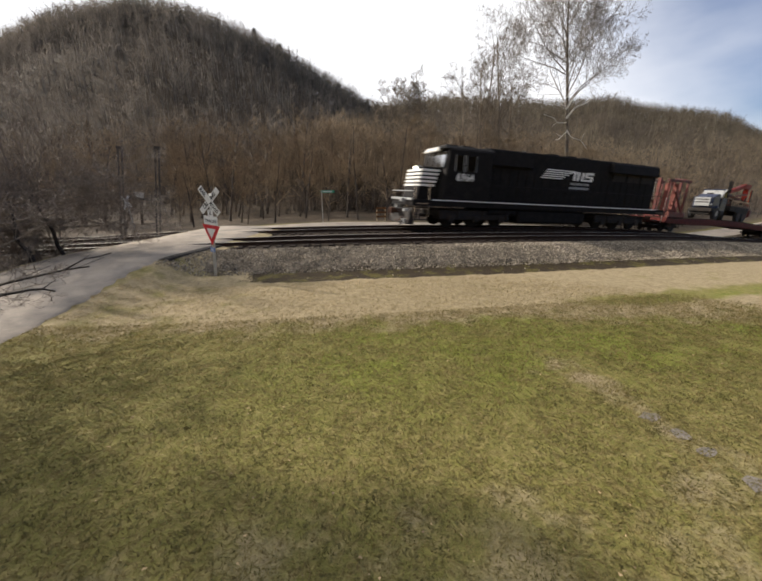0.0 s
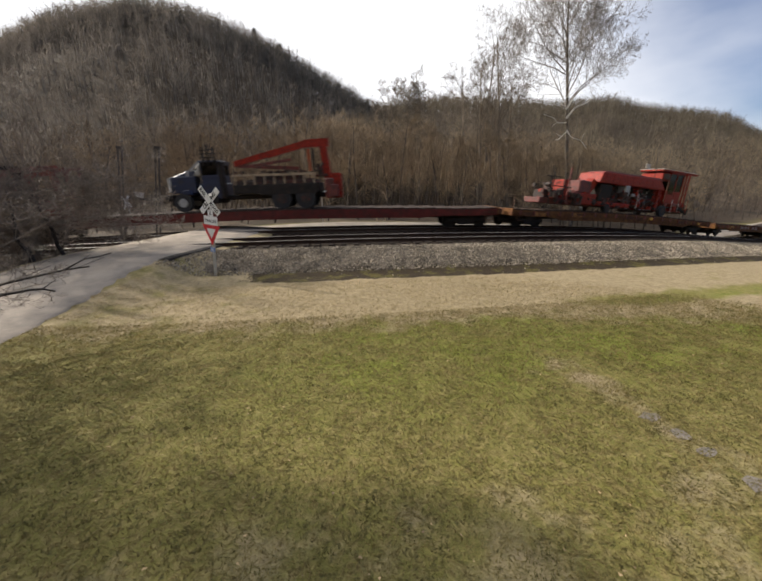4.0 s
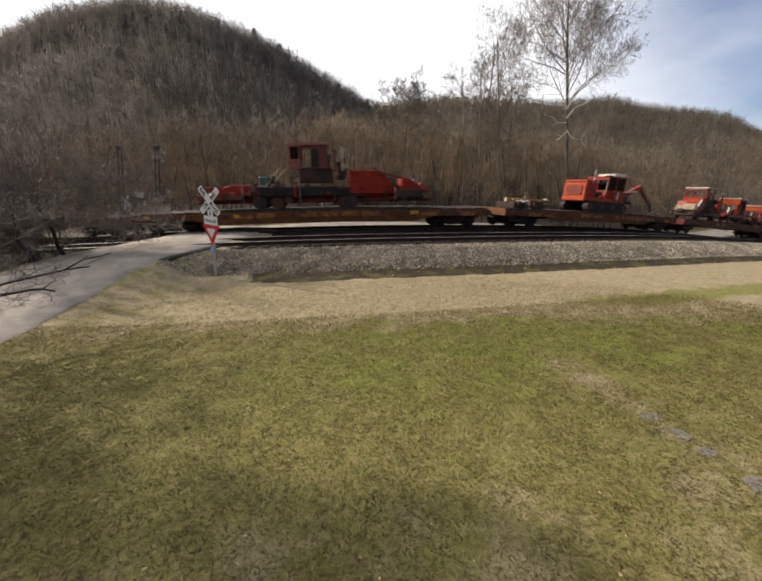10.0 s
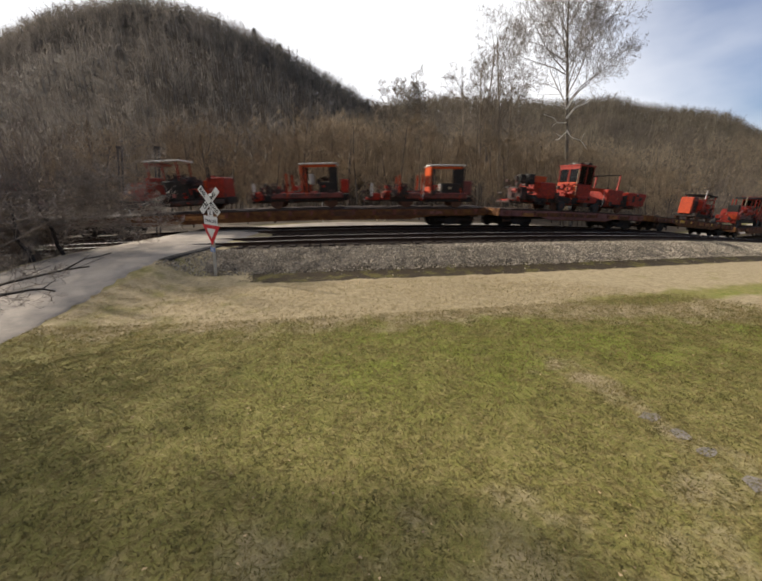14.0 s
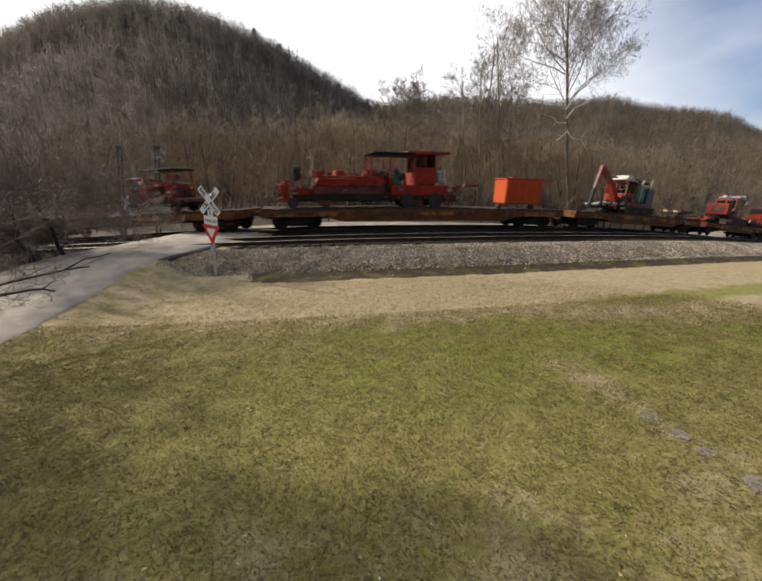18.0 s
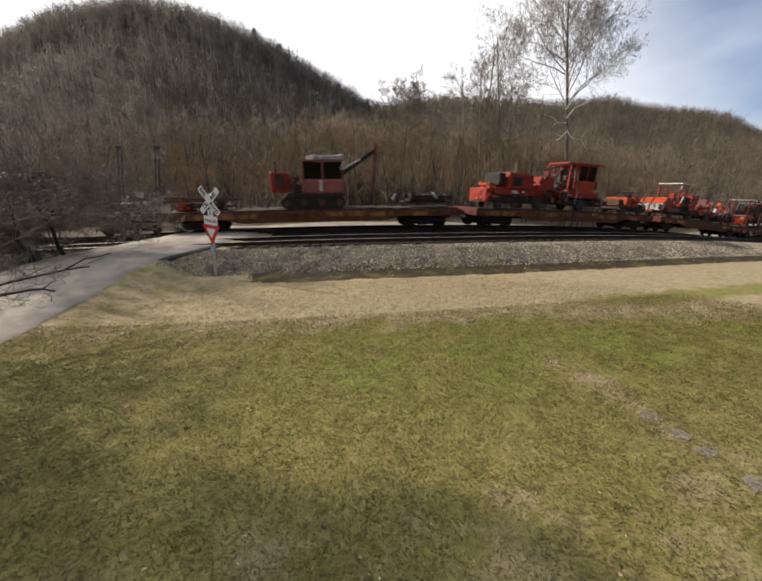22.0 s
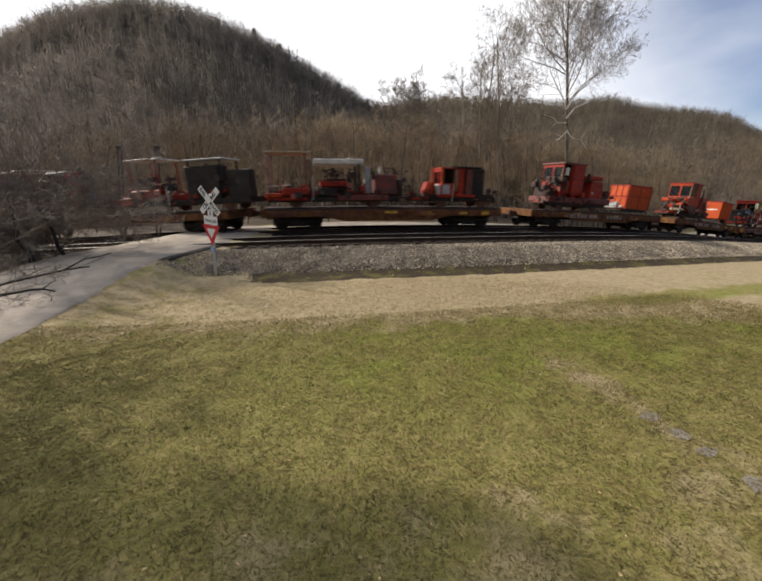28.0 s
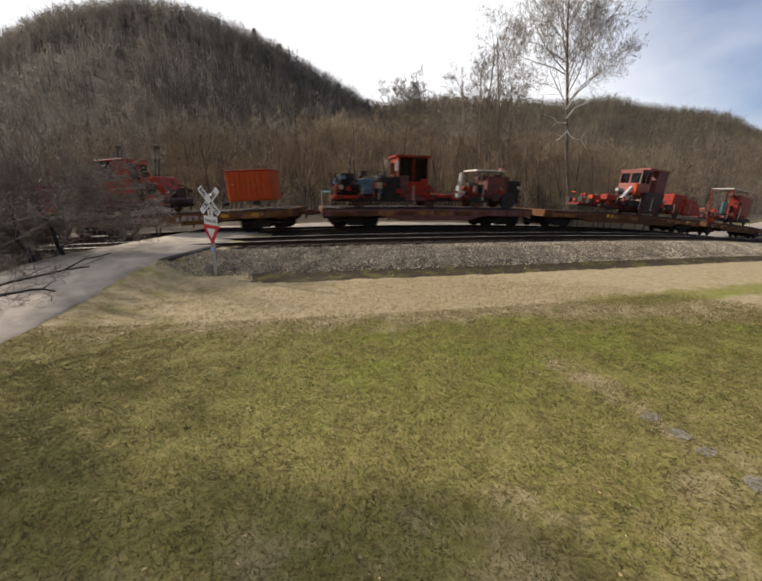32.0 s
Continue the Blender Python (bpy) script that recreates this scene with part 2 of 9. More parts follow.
def ground_mat():
    """Turf: green and straw-coloured grass in patches, dry where the 'dry' mask says, leaf litter under the woods."""
    m = bpy.data.materials.new("turf")
    m.use_nodes = True
    nt = m.node_tree
    p = nt.nodes["Principled BSDF"]
    p.inputs["Roughness"].default_value = 0.95
    p.inputs["Specular IOR Level"].default_value = 0.2
    co = nt.nodes.new("ShaderNodeTexCoord")

    def noise_of(scale, detail, rough=0.6):
        n = nt.nodes.new("ShaderNodeTexNoise")
        n.inputs["Scale"].default_value, n.inputs["Detail"].default_value, n.inputs["Roughness"].default_value = scale, detail, rough
        link(nt, co.outputs["Object"], n.inputs["Vector"])
        return n.outputs["Fac"]

    def ramp_of(value, p0, p1, c0=(0, 0, 0), c1=(1, 1, 1)):
        r = nt.nodes.new("ShaderNodeValToRGB")
        r.color_ramp.elements[0].position, r.color_ramp.elements[1].position = p0, p1
        r.color_ramp.elements[0].color, r.color_ramp.elements[1].color = (*c0, 1), (*c1, 1)
        link(nt, value, r.inputs["Fac"])
        return r.outputs["Color"]

    def mix_of(fac, a, b):
        x = nt.nodes.new("ShaderNodeMix")
        x.data_type = "RGBA"
        for key, v in (("Factor", fac), ("A", a), ("B", b)):
            if isinstance(v, tuple):
                x.inputs[key].default_value = (*v, 1)
            else:
                link(nt, v, x.inputs[key])
        return x.outputs["Result"]

    def attr(key):
        a = nt.nodes.new("ShaderNodeAttribute")
        a.attribute_name = key
        return a.outputs["Fac"]

    blend = nt.nodes.new("ShaderNodeMath")
    blend.operation = "MULTIPLY_ADD"
    link(nt, noise_of(5.0, 8, 0.75), blend.inputs[0])
    blend.inputs[1].default_value = 0.55
    half = nt.nodes.new("ShaderNodeMath")
    half.operation = "MULTIPLY"
    link(nt, noise_of(26, 6, 0.7), half.inputs[0])
    half.inputs[1].default_value = 0.45
    link(nt, half.outputs[0], blend.inputs[2])
    fine = blend.outputs[0]
    green = ramp_of(fine, 0.32, 0.70, (0.092, 0.088, 0.017), (0.214, 0.202, 0.048))
    straw = ramp_of(fine, 0.34, 0.66, (0.160, 0.124, 0.066), (0.41, 0.325, 0.195))
    straw_dim = ramp_of(fine, 0.30, 0.72, (0.145, 0.112, 0.042), (0.345, 0.28, 0.115))
    tan = ramp_of(fine, 0.30, 0.72, (0.116, 0.098, 0.032), (0.280, 0.240, 0.090))
    patch = ramp_of(noise_of(0.45, 10, 0.75), 0.22, 0.84)
    c = mix_of(patch, green, tan)
    c = mix_of(ramp_of(noise_of(7.5, 7, 0.7), 0.46, 0.66), c, straw_dim)
    c = mix_of(ramp_of(noise_of(11, 5, 0.6), 0.56, 0.70), c, (0.086, 0.079, 0.027))
    rich = ramp_of(fine, 0.32, 0.70, (0.080, 0.106, 0.008), (0.205, 0.236, 0.029))
    l = nt.nodes.new("ShaderNodeMath")
    l.operation = "MULTIPLY"
    link(nt, attr("lush"), l.inputs[0])
    link(nt, ramp_of(noise_of(0.7, 8, 0.7), 0.38, 0.62), l.inputs[1])
    c = mix_of(l.outputs[0], c, rich)
    # edge of the dry strip broken up by noise
    d = nt.nodes.new("ShaderNodeMath")
    d.operation = "ADD"
    link(nt, attr("dry"), d.inputs[0])
    link(nt, noise_of(1.1, 5), d.inputs[1])
    c = mix_of(ramp_of(d.outputs[0], 0.78, 1.05), c, straw)
    g = nt.nodes.new("ShaderNodeMath")
    g.operation = "ADD"
    link(nt, attr("soil"), g.inputs[0])
    link(nt, noise_of(1.0, 9, 0.82), g.inputs[1])
    soil = ramp_of(fine, 0.3, 0.7, (0.010, 0.007, 0.004), (0.052, 0.034, 0.015))
    soil = mix_of(ramp_of(noise_of(1.3, 7, 0.7), 0.50, 0.60), soil, ramp_of(fine, 0.3, 0.7, (0.034, 0.028, 0.007), (0.125, 0.103, 0.024)))
    c = mix_of(ramp_of(g.outputs[0], 0.95, 1.12), c, soil)
    gr = nt.nodes.new("ShaderNodeMath")
    gr.operation = "ADD"
    link(nt, attr("gravel"), gr.inputs[0])
    link(nt, noise_of(3.0, 6, 0.7), gr.inputs[1])
    c = mix_of(ramp_of(gr.outputs[0], 1.12, 1.42), c, ramp_of(noise_of(26, 5, 0.7), 0.38, 0.64, (0.060, 0.048, 0.034), (0.27, 0.23, 0.175)))
    litter = ramp_of(noise_of(0.16, 9, 0.75), 0.36, 0.66, (0.034, 0.025, 0.017), (0.120, 0.087, 0.055))
    c = mix_of(attr("woods"), c, litter)
    link(nt, c, p.inputs["Base Color"])
    bp = nt.nodes.new("ShaderNodeBump")
    bp.inputs["Strength"].default_value, bp.inputs["Distance"].default_value = 0.7, 0.05
    link(nt, fine, bp.inputs["Height"])
    link(nt, bp.outputs["Normal"], p.inputs["Normal"])
    return m


M_TURF = ground_mat()


# ---- mesh helpers ----
def mesh_ob(name, verts, faces, material, parent=None, smooth=False):
    me = bpy.data.meshes.new(name)
    me.from_pydata([tuple(v) for v in verts], [], [tuple(q) for q in faces])
    me.materials.append(material)
    if smooth:
        me.shade_smooth()
    ob = new(name, me)
    ob.parent = parent
    return ob


def part(name, bm, material, parent, label=""):
    me = bpy.data.meshes.new(name)
    bm.to_mesh(me)
    bm.free()
    me.materials.append(material)
    ob = new(name, me)
    ob.parent = parent
    if label:
        ob["label"] = label
    return ob


def thing(name, label, category, group=""):
    return tagged(new(name), label, category, group)


def bm_box(bm, x0, x1, y0, y1, z0, z1, bevel=0.02, top=(0.0, 0.0), tw=0.0):
    """A box; top: how far the upper edge is set back at its two x ends; tw: how far the upper sides lean in."""
    v = [bm.verts.new(c) for c in (
        (x0, y0, z0), (x1, y0, z0), (x1, y1, z0), (x0, y1, z0),
        (x0 + top[0], y0 + tw, z1), (x1 - top[1], y0 + tw, z1), (x1 - top[1], y1 - tw, z1), (x0 + top[0], y1 - tw, z1))]
    fs = [bm.faces.new([v[i] for i in q]) for q in ((3, 2, 1, 0), (4, 5, 6, 7), (0, 1, 5, 4), (1, 2, 6, 5), (2, 3, 7, 6), (3, 0, 4, 7))]
    if bevel:
        es = {e for q in fs for e in q.edges}
        bmesh.ops.bevel(bm, geom=list(es), offset=bevel, segments=1, affect="EDGES", clamp_overlap=True)
    return bm


def bm_tube(bm, a, b, r0, r1=None, n=8, caps=True):
    a, b = Vector(a), Vector(b)
    r1 = r0 if r1 is None else r1
    w = (b - a).normalized()
    u = w.orthogonal().normalized()
    q = w.cross(u)
    lo = [bm.verts.new(a + (u * math.cos(k) + q * math.sin(k)) * r0) for k in [2 * math.pi * i / n for i in range(n)]]
    hi = [bm.verts.new(b + (u * math.cos(k) + q * math.sin(k)) * r1) for k in [2 * math.pi * i / n for i in range(n)]]
    for i in range(n):
        bm.faces.new((lo[i], lo[(i + 1) % n], hi[(i + 1) % n], hi[i]))
    if caps:
        bm.faces.new(lo[::-1])
        bm.faces.new(hi)
    return bm


def box(par, name, x0, x1, y0, y1, z0, z1, m, bevel=0.02, top=(0.0, 0.0), tw=0.0, label=""):
    return part(name, bm_box(bmesh.new(), x0, x1, y0, y1, z0, z1, bevel, top, tw), m, par, label)


def tube(par, name, a, b, r, m, r1=None, n=8, label=""):
    return part(name, bm_tube(bmesh.new(), a, b, r, r1, n), m, par, label)


def bm_beam(bm, a, b, w, h, bevel=0.0):
    """A square bar from a to b, w wide (across) and h high."""
    a, b = Vector(a), Vector(b)
    d = (b - a).normalized()
    side = d.cross(Vector((0, 0, 1)))
    side = side.normalized() if side.length > 1e-3 else Vector((0, 1, 0))
    up = side.cross(d)
    v = [bm.verts.new(p + side * (i * w / 2) + up * (j * h / 2)) for p in (a, b) for i, j in ((-1, -1), (1, -1), (1, 1), (-1, 1))]
    for q in ((0, 1, 2, 3), (7, 6, 5, 4), (0, 4, 5, 1), (1, 5, 6, 2), (2, 6, 7, 3), (3, 7, 4, 0)):
        bm.faces.new([v[i] for i in q])
    return bm


def beam(par, name, a, b, w, h, m, label=""):
    return part(name, bm_beam(bmesh.new(), a, b, w, h), m, par, label)


def text_mesh(name, body, size, depth, material, parent, m, bold=0.0):
    """Lettering as a mesh; its face lies in the local xy plane before m."""
    cu = bpy.data.curves.new(name, "FONT")
    cu.body, cu.size, cu.extrude, cu.align_x, cu.align_y = body, size, depth, "CENTER", "CENTER"
    cu.resolution_u, cu.offset = 2, bold
    tmp = new(name, cu)
    me = bpy.data.meshes.new_from_object(tmp.evaluated_get(bpy.context.evaluated_depsgraph_get()))
    bpy.data.objects.remove(tmp)
    bpy.data.curves.remove(cu)
    me.materials.clear()
    me.materials.append(material)
    ob = new(name, me)
    ob.parent, ob.matrix_basis = parent, m
    return ob


# ---- the line of the track, in plan and in height ----
def spline(kx, ky, x):
    kx, ky, x = np.asarray(kx, float), np.asarray(ky, float), np.asarray(x, float)
    n, h = len(kx), np.diff(kx)
    a, b = np.zeros((n, n)), np.zeros(n)
    a[0, 0] = a[-1, -1] = 1
    for i in range(1, n - 1):
        a[i, i - 1], a[i, i], a[i, i + 1] = h[i - 1], 2 * (h[i - 1] + h[i]), h[i]
        b[i] = 3 * ((ky[i + 1] - ky[i]) / h[i] - (ky[i] - ky[i - 1]) / h[i - 1])
    c = np.linalg.solve(a, b)
    bb, dd = np.diff(ky) / h - h * (2 * c[:-1] + c[1:]) / 3, np.diff(c) / (3 * h)
    i = np.clip(np.searchsorted(kx, x) - 1, 0, n - 2)
    d = x - kx[i]
    return ky[i] + bb[i] * d + c[i] * d * d + dd[i] * d ** 3


NEAR_SIDE = 1.2       # from the fitted near side of the train to the track's centre
_x = np.linspace(-40, 44, 841)
_y = spline([-40, -22, -12, -4, 4, 12, 22, 32, 44], [24.753, 21.189, 19.105, 19.34, 20.791, 23.453, 27.93, 33.119, 40.262], _x)
_s = np.concatenate([[0], np.cumsum(np.hypot(np.diff(_x), np.diff(_y)))])
_s -= np.interp(0, _x, _s)
_h = np.arctan2(np.gradient(_y), np.gradient(_x))


def rail_z(s):
    """Height of the rail's top above the lawn: a gentle crest that levels out on both sides."""
    s = np.asarray(s, float)
    right = np.clip(s + 1.5, 0, None)
    left = np.clip(-(s + 1.5), 0, None)
    r = np.where(right < 40, 0.0021 * right ** 2 - 0.0000105 * right ** 3, 2.688 + 0.1176 * 10 * (1 - np.exp(-(right - 40) / 10)))
    q = np.where(left < 16, 0.0026 * left ** 2, 0.6656 + 0.0832 * 6 * (1 - np.exp(-(left - 16) / 6)))
    return 0.74 - r - q


def line(s, w=0.0):
    """The point at distance s along the track, w metres beyond its centre: x, y and the heading."""
    s = np.asarray(s, float)
    c = np.clip(s, _s[0], _s[-1])
    x, y, h = np.interp(c, _s, _x), np.interp(c, _s, _y), np.interp(c, _s, _h)
    over = s - c
    x, y = x + over * np.cos(h), y + over * np.sin(h)
    return x - (NEAR_SIDE + w) * np.sin(h), y + (NEAR_SIDE + w) * np.cos(h), h


_ls = np.concatenate([np.arange(-420, -60, 10.0), np.arange(-60, 80, 0.5), np.arange(80, 480, 10.0)])
_lx, _ly, _lh = line(_ls)


def offset_of(x, y):
    """For points: the distance s along the track and the signed offset w from it (negative on the lawn's side)."""
    x, y = np.asarray(x, float).ravel(), np.asarray(y, float).ravel()
    s, w = np.empty_like(x), np.empty_like(x)
    for k in range(0, len(x), 4000):
        px, py = x[k:k + 4000, None], y[k:k + 4000, None]
        i = np.argmin((px - _lx) ** 2 + (py - _ly) ** 2, 1)
        dx, dy = px[:, 0] - _lx[i], py[:, 0] - _ly[i]
        s[k:k + 4000] = _ls[i] + dx * np.cos(_lh[i]) + dy * np.sin(_lh[i])
        w[k:k + 4000] = -dx * np.sin(_lh[i]) + dy * np.cos(_lh[i])
    return s, w


def smooth(a, b, x):
    t = np.clip((x - a) / (b - a), 0, 1)
    return t * t * (3 - 2 * t)


ROAD = [(-9.0, -30), (-9.4, 2), (-9.95, 8), (-10.1, 12), (-9.3, 16), (-8.7, 20.3), (-7.6, 23.8), (-4.6, 26.2)]
_rs = [-5, 2, 8, 14, 20, 30, 42, 60, 90]
_fx, _fy, _ = line(np.array(_rs, float), 5.6)
ROAD = ROAD + [(float(a), float(b)) for a, b in zip(_fx[1:], _fy[1:])]


def smooth_line(pts, step=0.7):
    p = np.array(pts, float)
    t = np.concatenate([[0], np.cumsum(np.hypot(*np.diff(p, axis=0).T))])
    u = np.arange(0, t[-1], step)
    return np.stack([spline(t, p[:, 0], u), spline(t, p[:, 1], u)], 1)


ROAD_LINE = smooth_line(ROAD)
ROAD_HALF = 2.15


def natural(x, y):
    """Ground without the road: lawn, ballast bed, far side, woods, hills."""
    shape = np.shape(x)
    x, y = np.asarray(x, float).ravel(), np.asarray(y, float).ravel()
    s, w = offset_of(x, y)
    zt = rail_z(s)
    foot = zt - 0.76
    lawn = foot * (1 - smooth(0, 11, -8.7 - w))
    bed = zt - 0.38
    z = np.where(w < -8.7, lawn, np.where(w < -6.5, foot + (bed - foot) * (w + 8.7) / 2.2, bed))
    far = zt - 0.55
    z = np.where(w > 1.9, bed + (far - bed) * np.clip((w - 1.9) / 0.9, 0, 1), z)
    z = np.where(w > 9, far * (1 - smooth(9, 40, w)), z)
    # wooded hills
    yy = np.maximum(y, 1.0)
    b = x / yy
    e1 = np.interp(b, [-4, -2.2, -1.35, -0.94, -0.80, -0.60, -0.51, -0.42, -0.36, -0.27, -0.16, -0.04, 0.15, 0.4],
                   [0, 0.165, 0.258, 0.304, 0.356, 0.384, 0.372, 0.350, 0.326, 0.293, 0.232, 0.170, 0.08, 0])
    e2 = np.interp(b, [-0.5, -0.1, 0.0, 0.144, 0.27, 0.457, 0.593, 0.685, 0.838, 0.904, 1.0, 1.3, 2.0, 3.0],
                   [0, 0.13, 0.168, 0.190, 0.185, 0.175, 0.190, 0.166, 0.155, 0.146, 0.106, 0.05, 0.02, 0])
    h1 = e1 * 220 * smooth(85, 222, y) * (1 - 0.5 * smooth(240, 420, y))
    h2 = e2 * 320 * smooth(110, 322, y) * (1 - 0.5 * smooth(340, 600, y))
    z = z + np.maximum(h1, h2) * (w > 5)
    # an unseen slope added behind the lawn to cut off low sky light
    z = z + 0.62 * 90 * smooth(-24, -150, y) * (1 - 0.5 * smooth(-200, -900, y))
    return z.reshape(shape), s.reshape(shape), w.reshape(shape)


def road_height(p):
    """Height of the road's crown along its line: up over the crossing at rail height, and down on both sides."""
    s, w = offset_of(p[:, 0], p[:, 1])
    zt = rail_z(s)
    up = smooth(-13.5, -6.6, w)
    z = np.where(w < -6.6, up * (zt + 0.0), zt)
    return np.where(w > 1.5, zt - 0.45 * smooth(1.5, 5, w), z)


ROAD_Z = road_height(ROAD_LINE)


def ground_z(x, y):
    shape = np.shape(x)
    z, s, w = natural(x, y)
    z, xf, yf = z.ravel(), np.asarray(x, float).ravel(), np.asarray(y, float).ravel()
    near = (np.abs(xf) < 130) & (yf > -40) & (yf < 110)
    idx = np.nonzero(near)[0]
    for k in range(0, len(idx), 4000):
        q = idx[k:k + 4000]
        d2 = (xf[q, None] - ROAD_LINE[:, 0]) ** 2 + (yf[q, None] - ROAD_LINE[:, 1]) ** 2
        j = np.argmin(d2, 1)
        d = np.sqrt(d2[np.arange(len(q)), j])
        m = 1 - smooth(ROAD_HALF + 0.1, ROAD_HALF + 1.7, d)
        z[q] = z[q] * (1 - m) + (ROAD_Z[j] - 0.05) * m
    return z.reshape(shape), s, w


def build_ground():
    xs = np.concatenate([[-3000, -1500, -800, -500, -380], np.arange(-300, -60, 10), np.arange(-60, -20, 2), np.arange(-20, 20, 0.3), np.arange(20, 60, 1.0), np.arange(60, 300, 10), [340, 420, 520, 800, 1500, 3000]])
    ys = np.concatenate([[-2500, -900, -300, -200, -150, -125, -100, -80, -60, -50, -40, -30], np.arange(-20, 2, 2), np.arange(2, 30, 0.3), np.arange(30, 70, 1.5), np.arange(70, 360, 7), [380, 420, 480, 560, 700, 1000, 1700, 3500]])
    gx, gy = np.meshgrid(xs, ys)
    z, s, w = ground_z(gx, gy)
    rng = np.random.default_rng(3)
    lumps = rng.normal(0, 0.004, z.shape)
    z = z + np.where((w < -8.6), lumps, 0)
    n, m = len(xs), len(ys)
    verts = np.stack([gx, gy, z], -1).reshape(-1, 3)
    i = np.arange(n * m).reshape(m, n)
    faces = np.stack([i[:-1, :-1], i[:-1, 1:], i[1:, 1:], i[1:, :-1]], -1).reshape(-1, 4)
    ob = mesh_ob("ground", verts, faces, M_TURF, smooth=True)
    me = ob.data
    wf = w.ravel()
    # straw-coloured strip along the foot of the ballast, bare soil right at it
    sf, gxf, gyf = s.ravel(), gx.ravel(), gy.ravel()
    reach = 1.3 * smooth(0, 5, sf)
    dry = smooth(-15.2 - reach, -12.4 - reach, wf) * 0.60 * (1 - smooth(2, 4, wf))
    dry *= 1 - 0.85 * np.exp(-((wf + 13.0) / 0.5) ** 2) * smooth(1.0, 5.0, sf)
    dry *= 1 - 0.22 * smooth(3, 8, -sf)
    worn = np.full(len(wf), 9.0)
    for (x0, y0), (x1, y1) in (((3.2, 5.7), (3.7, 4.2)), ((3.7, 4.2), (3.95, 2.6)), ((2.6, 5.2), (3.3, 4.9))):
        k = np.clip(((gxf - x0) * (x1 - x0) + (gyf - y0) * (y1 - y0)) / ((x1 - x0) ** 2 + (y1 - y0) ** 2), 0, 1)
        worn = np.minimum(worn, np.hypot(gxf - x0 - k * (x1 - x0), gyf - y0 - k * (y1 - y0)))
    dry = np.maximum(dry, 0.33 * smooth(16.8, 19.0, -wf) * (gyf > 0))
    dry = np.maximum(dry, 0.46 * np.exp(-(worn / 0.36) ** 2))
    soil = smooth(-10.1, -8.8, wf) * 0.80 * (1 - smooth(2.5, 6, wf)) * smooth(-7.2, -4.0, sf)
    gravel = 1.35 * smooth(-10.6, -8.8, wf) * (1 - smooth(-5.2, -4.6, wf)) * smooth(4.6, 6.0, -sf)
    lush = 0.85 * smooth(-17.6, -15.6, wf) * (1 - smooth(-13.4, -12.6, wf)) * smooth(-5.5, -1.5, sf)
    woods = np.maximum(smooth(7.5, 10, wf), smooth(12.6, 13.4, -gx.ravel()) * (gy.ravel() > 0))
    woods = np.maximum(woods, smooth(22, 40, -gyf))
    for key, val in (("dry", dry), ("soil", soil), ("woods", woods), ("lush", lush), ("gravel", gravel)):
        a = me.attributes.new(key, "FLOAT", "POINT")
        a.data.foreach_set("value", np.ascontiguousarray(val, dtype=np.float32))
    tagged(ob, "mown lawn of green and straw-coloured winter grass", "ground", kind="structure")


build_ground()


def strip(name, pts, half, z, material, thick=0.08, extra=0.0):
    """A paved strip with thickness along a line."""
    d = np.gradient(pts, axis=0)
    d /= np.linalg.norm(d, axis=1)[:, None]
    nrm = np.stack([d[:, 1], -d[:, 0]], 1)
    rng = np.random.default_rng(5)
    rows = []
    offs = [-1, -0.92, -0.5, 0, 0.5, 0.92, 1]
    for o in offs:
        jit = rng.normal(0, 0.05, len(pts)) if abs(o) == 1 else 0
        q = pts + nrm * (o * half + jit)[:, None] if abs(o) == 1 else pts + nrm * o * half
        zz = z - 0.03 * o * o - (thick if abs(o) == 1 else 0)
        rows.append(np.column_stack([q, zz]))
    v = np.stack(rows, 1).reshape(-1, 3)
    i = np.arange(len(v)).reshape(len(pts), len(offs))
    f = np.stack([i[:-1, :-1], i[1:, :-1], i[1:, 1:], i[:-1, 1:]], -1).reshape(-1, 4)
    return mesh_ob(name, v, f, material, smooth=True)


def build_road():
    road = strip("road", ROAD_LINE, ROAD_HALF, ROAD_Z + 0.03, M_ROAD, 0.10)
    tagged(road, "pale worn asphalt lane rising over the level crossing", "road", kind="structure")
    # dark ragged asphalt lip where the lane widens, its side's shade put into the colour
    d = np.gradient(ROAD_LINE, axis=0)
    d /= np.linalg.norm(d, axis=1)[:, None]
    edge = ROAD_LINE + np.stack([d[:, 1], -d[:, 0]], 1) * (ROAD_HALF + 0.10)
    k = (edge[:, 1] > 12.2) & (edge[:, 1] < 16.0) & (edge[:, 0] < -4)
    lip = strip("road_edge_strip", edge[k], 0.24, ROAD_Z[k] + 0.0, M_EDGE, 0.22)
    tagged(lip, "dark asphalt strip for the shaded edge of the lane", "road", kind="structure")


build_road()


# ---- tracks ----
def sweep(name, s, w, prof, dz, material, parent):
    """A constant profile (across, up) carried along the track at offset w."""
    x, y, h = line(s, w)
    z = rail_z(s) + dz
    rows = [np.column_stack([x - a * np.sin(h), y + a * np.cos(h), z + b]) for a, b in prof]
    n = len(prof)
    v = np.stack(rows, 1).reshape(-1, 3)
    i = np.arange(len(v)).reshape(len(s), n)
    f = np.stack([i[:-1], i[1:], np.roll(i[1:], -1, 1), np.roll(i[:-1], -1, 1)], -1).reshape(-1, 4)
    return mesh_ob(name, v, f, material, parent)


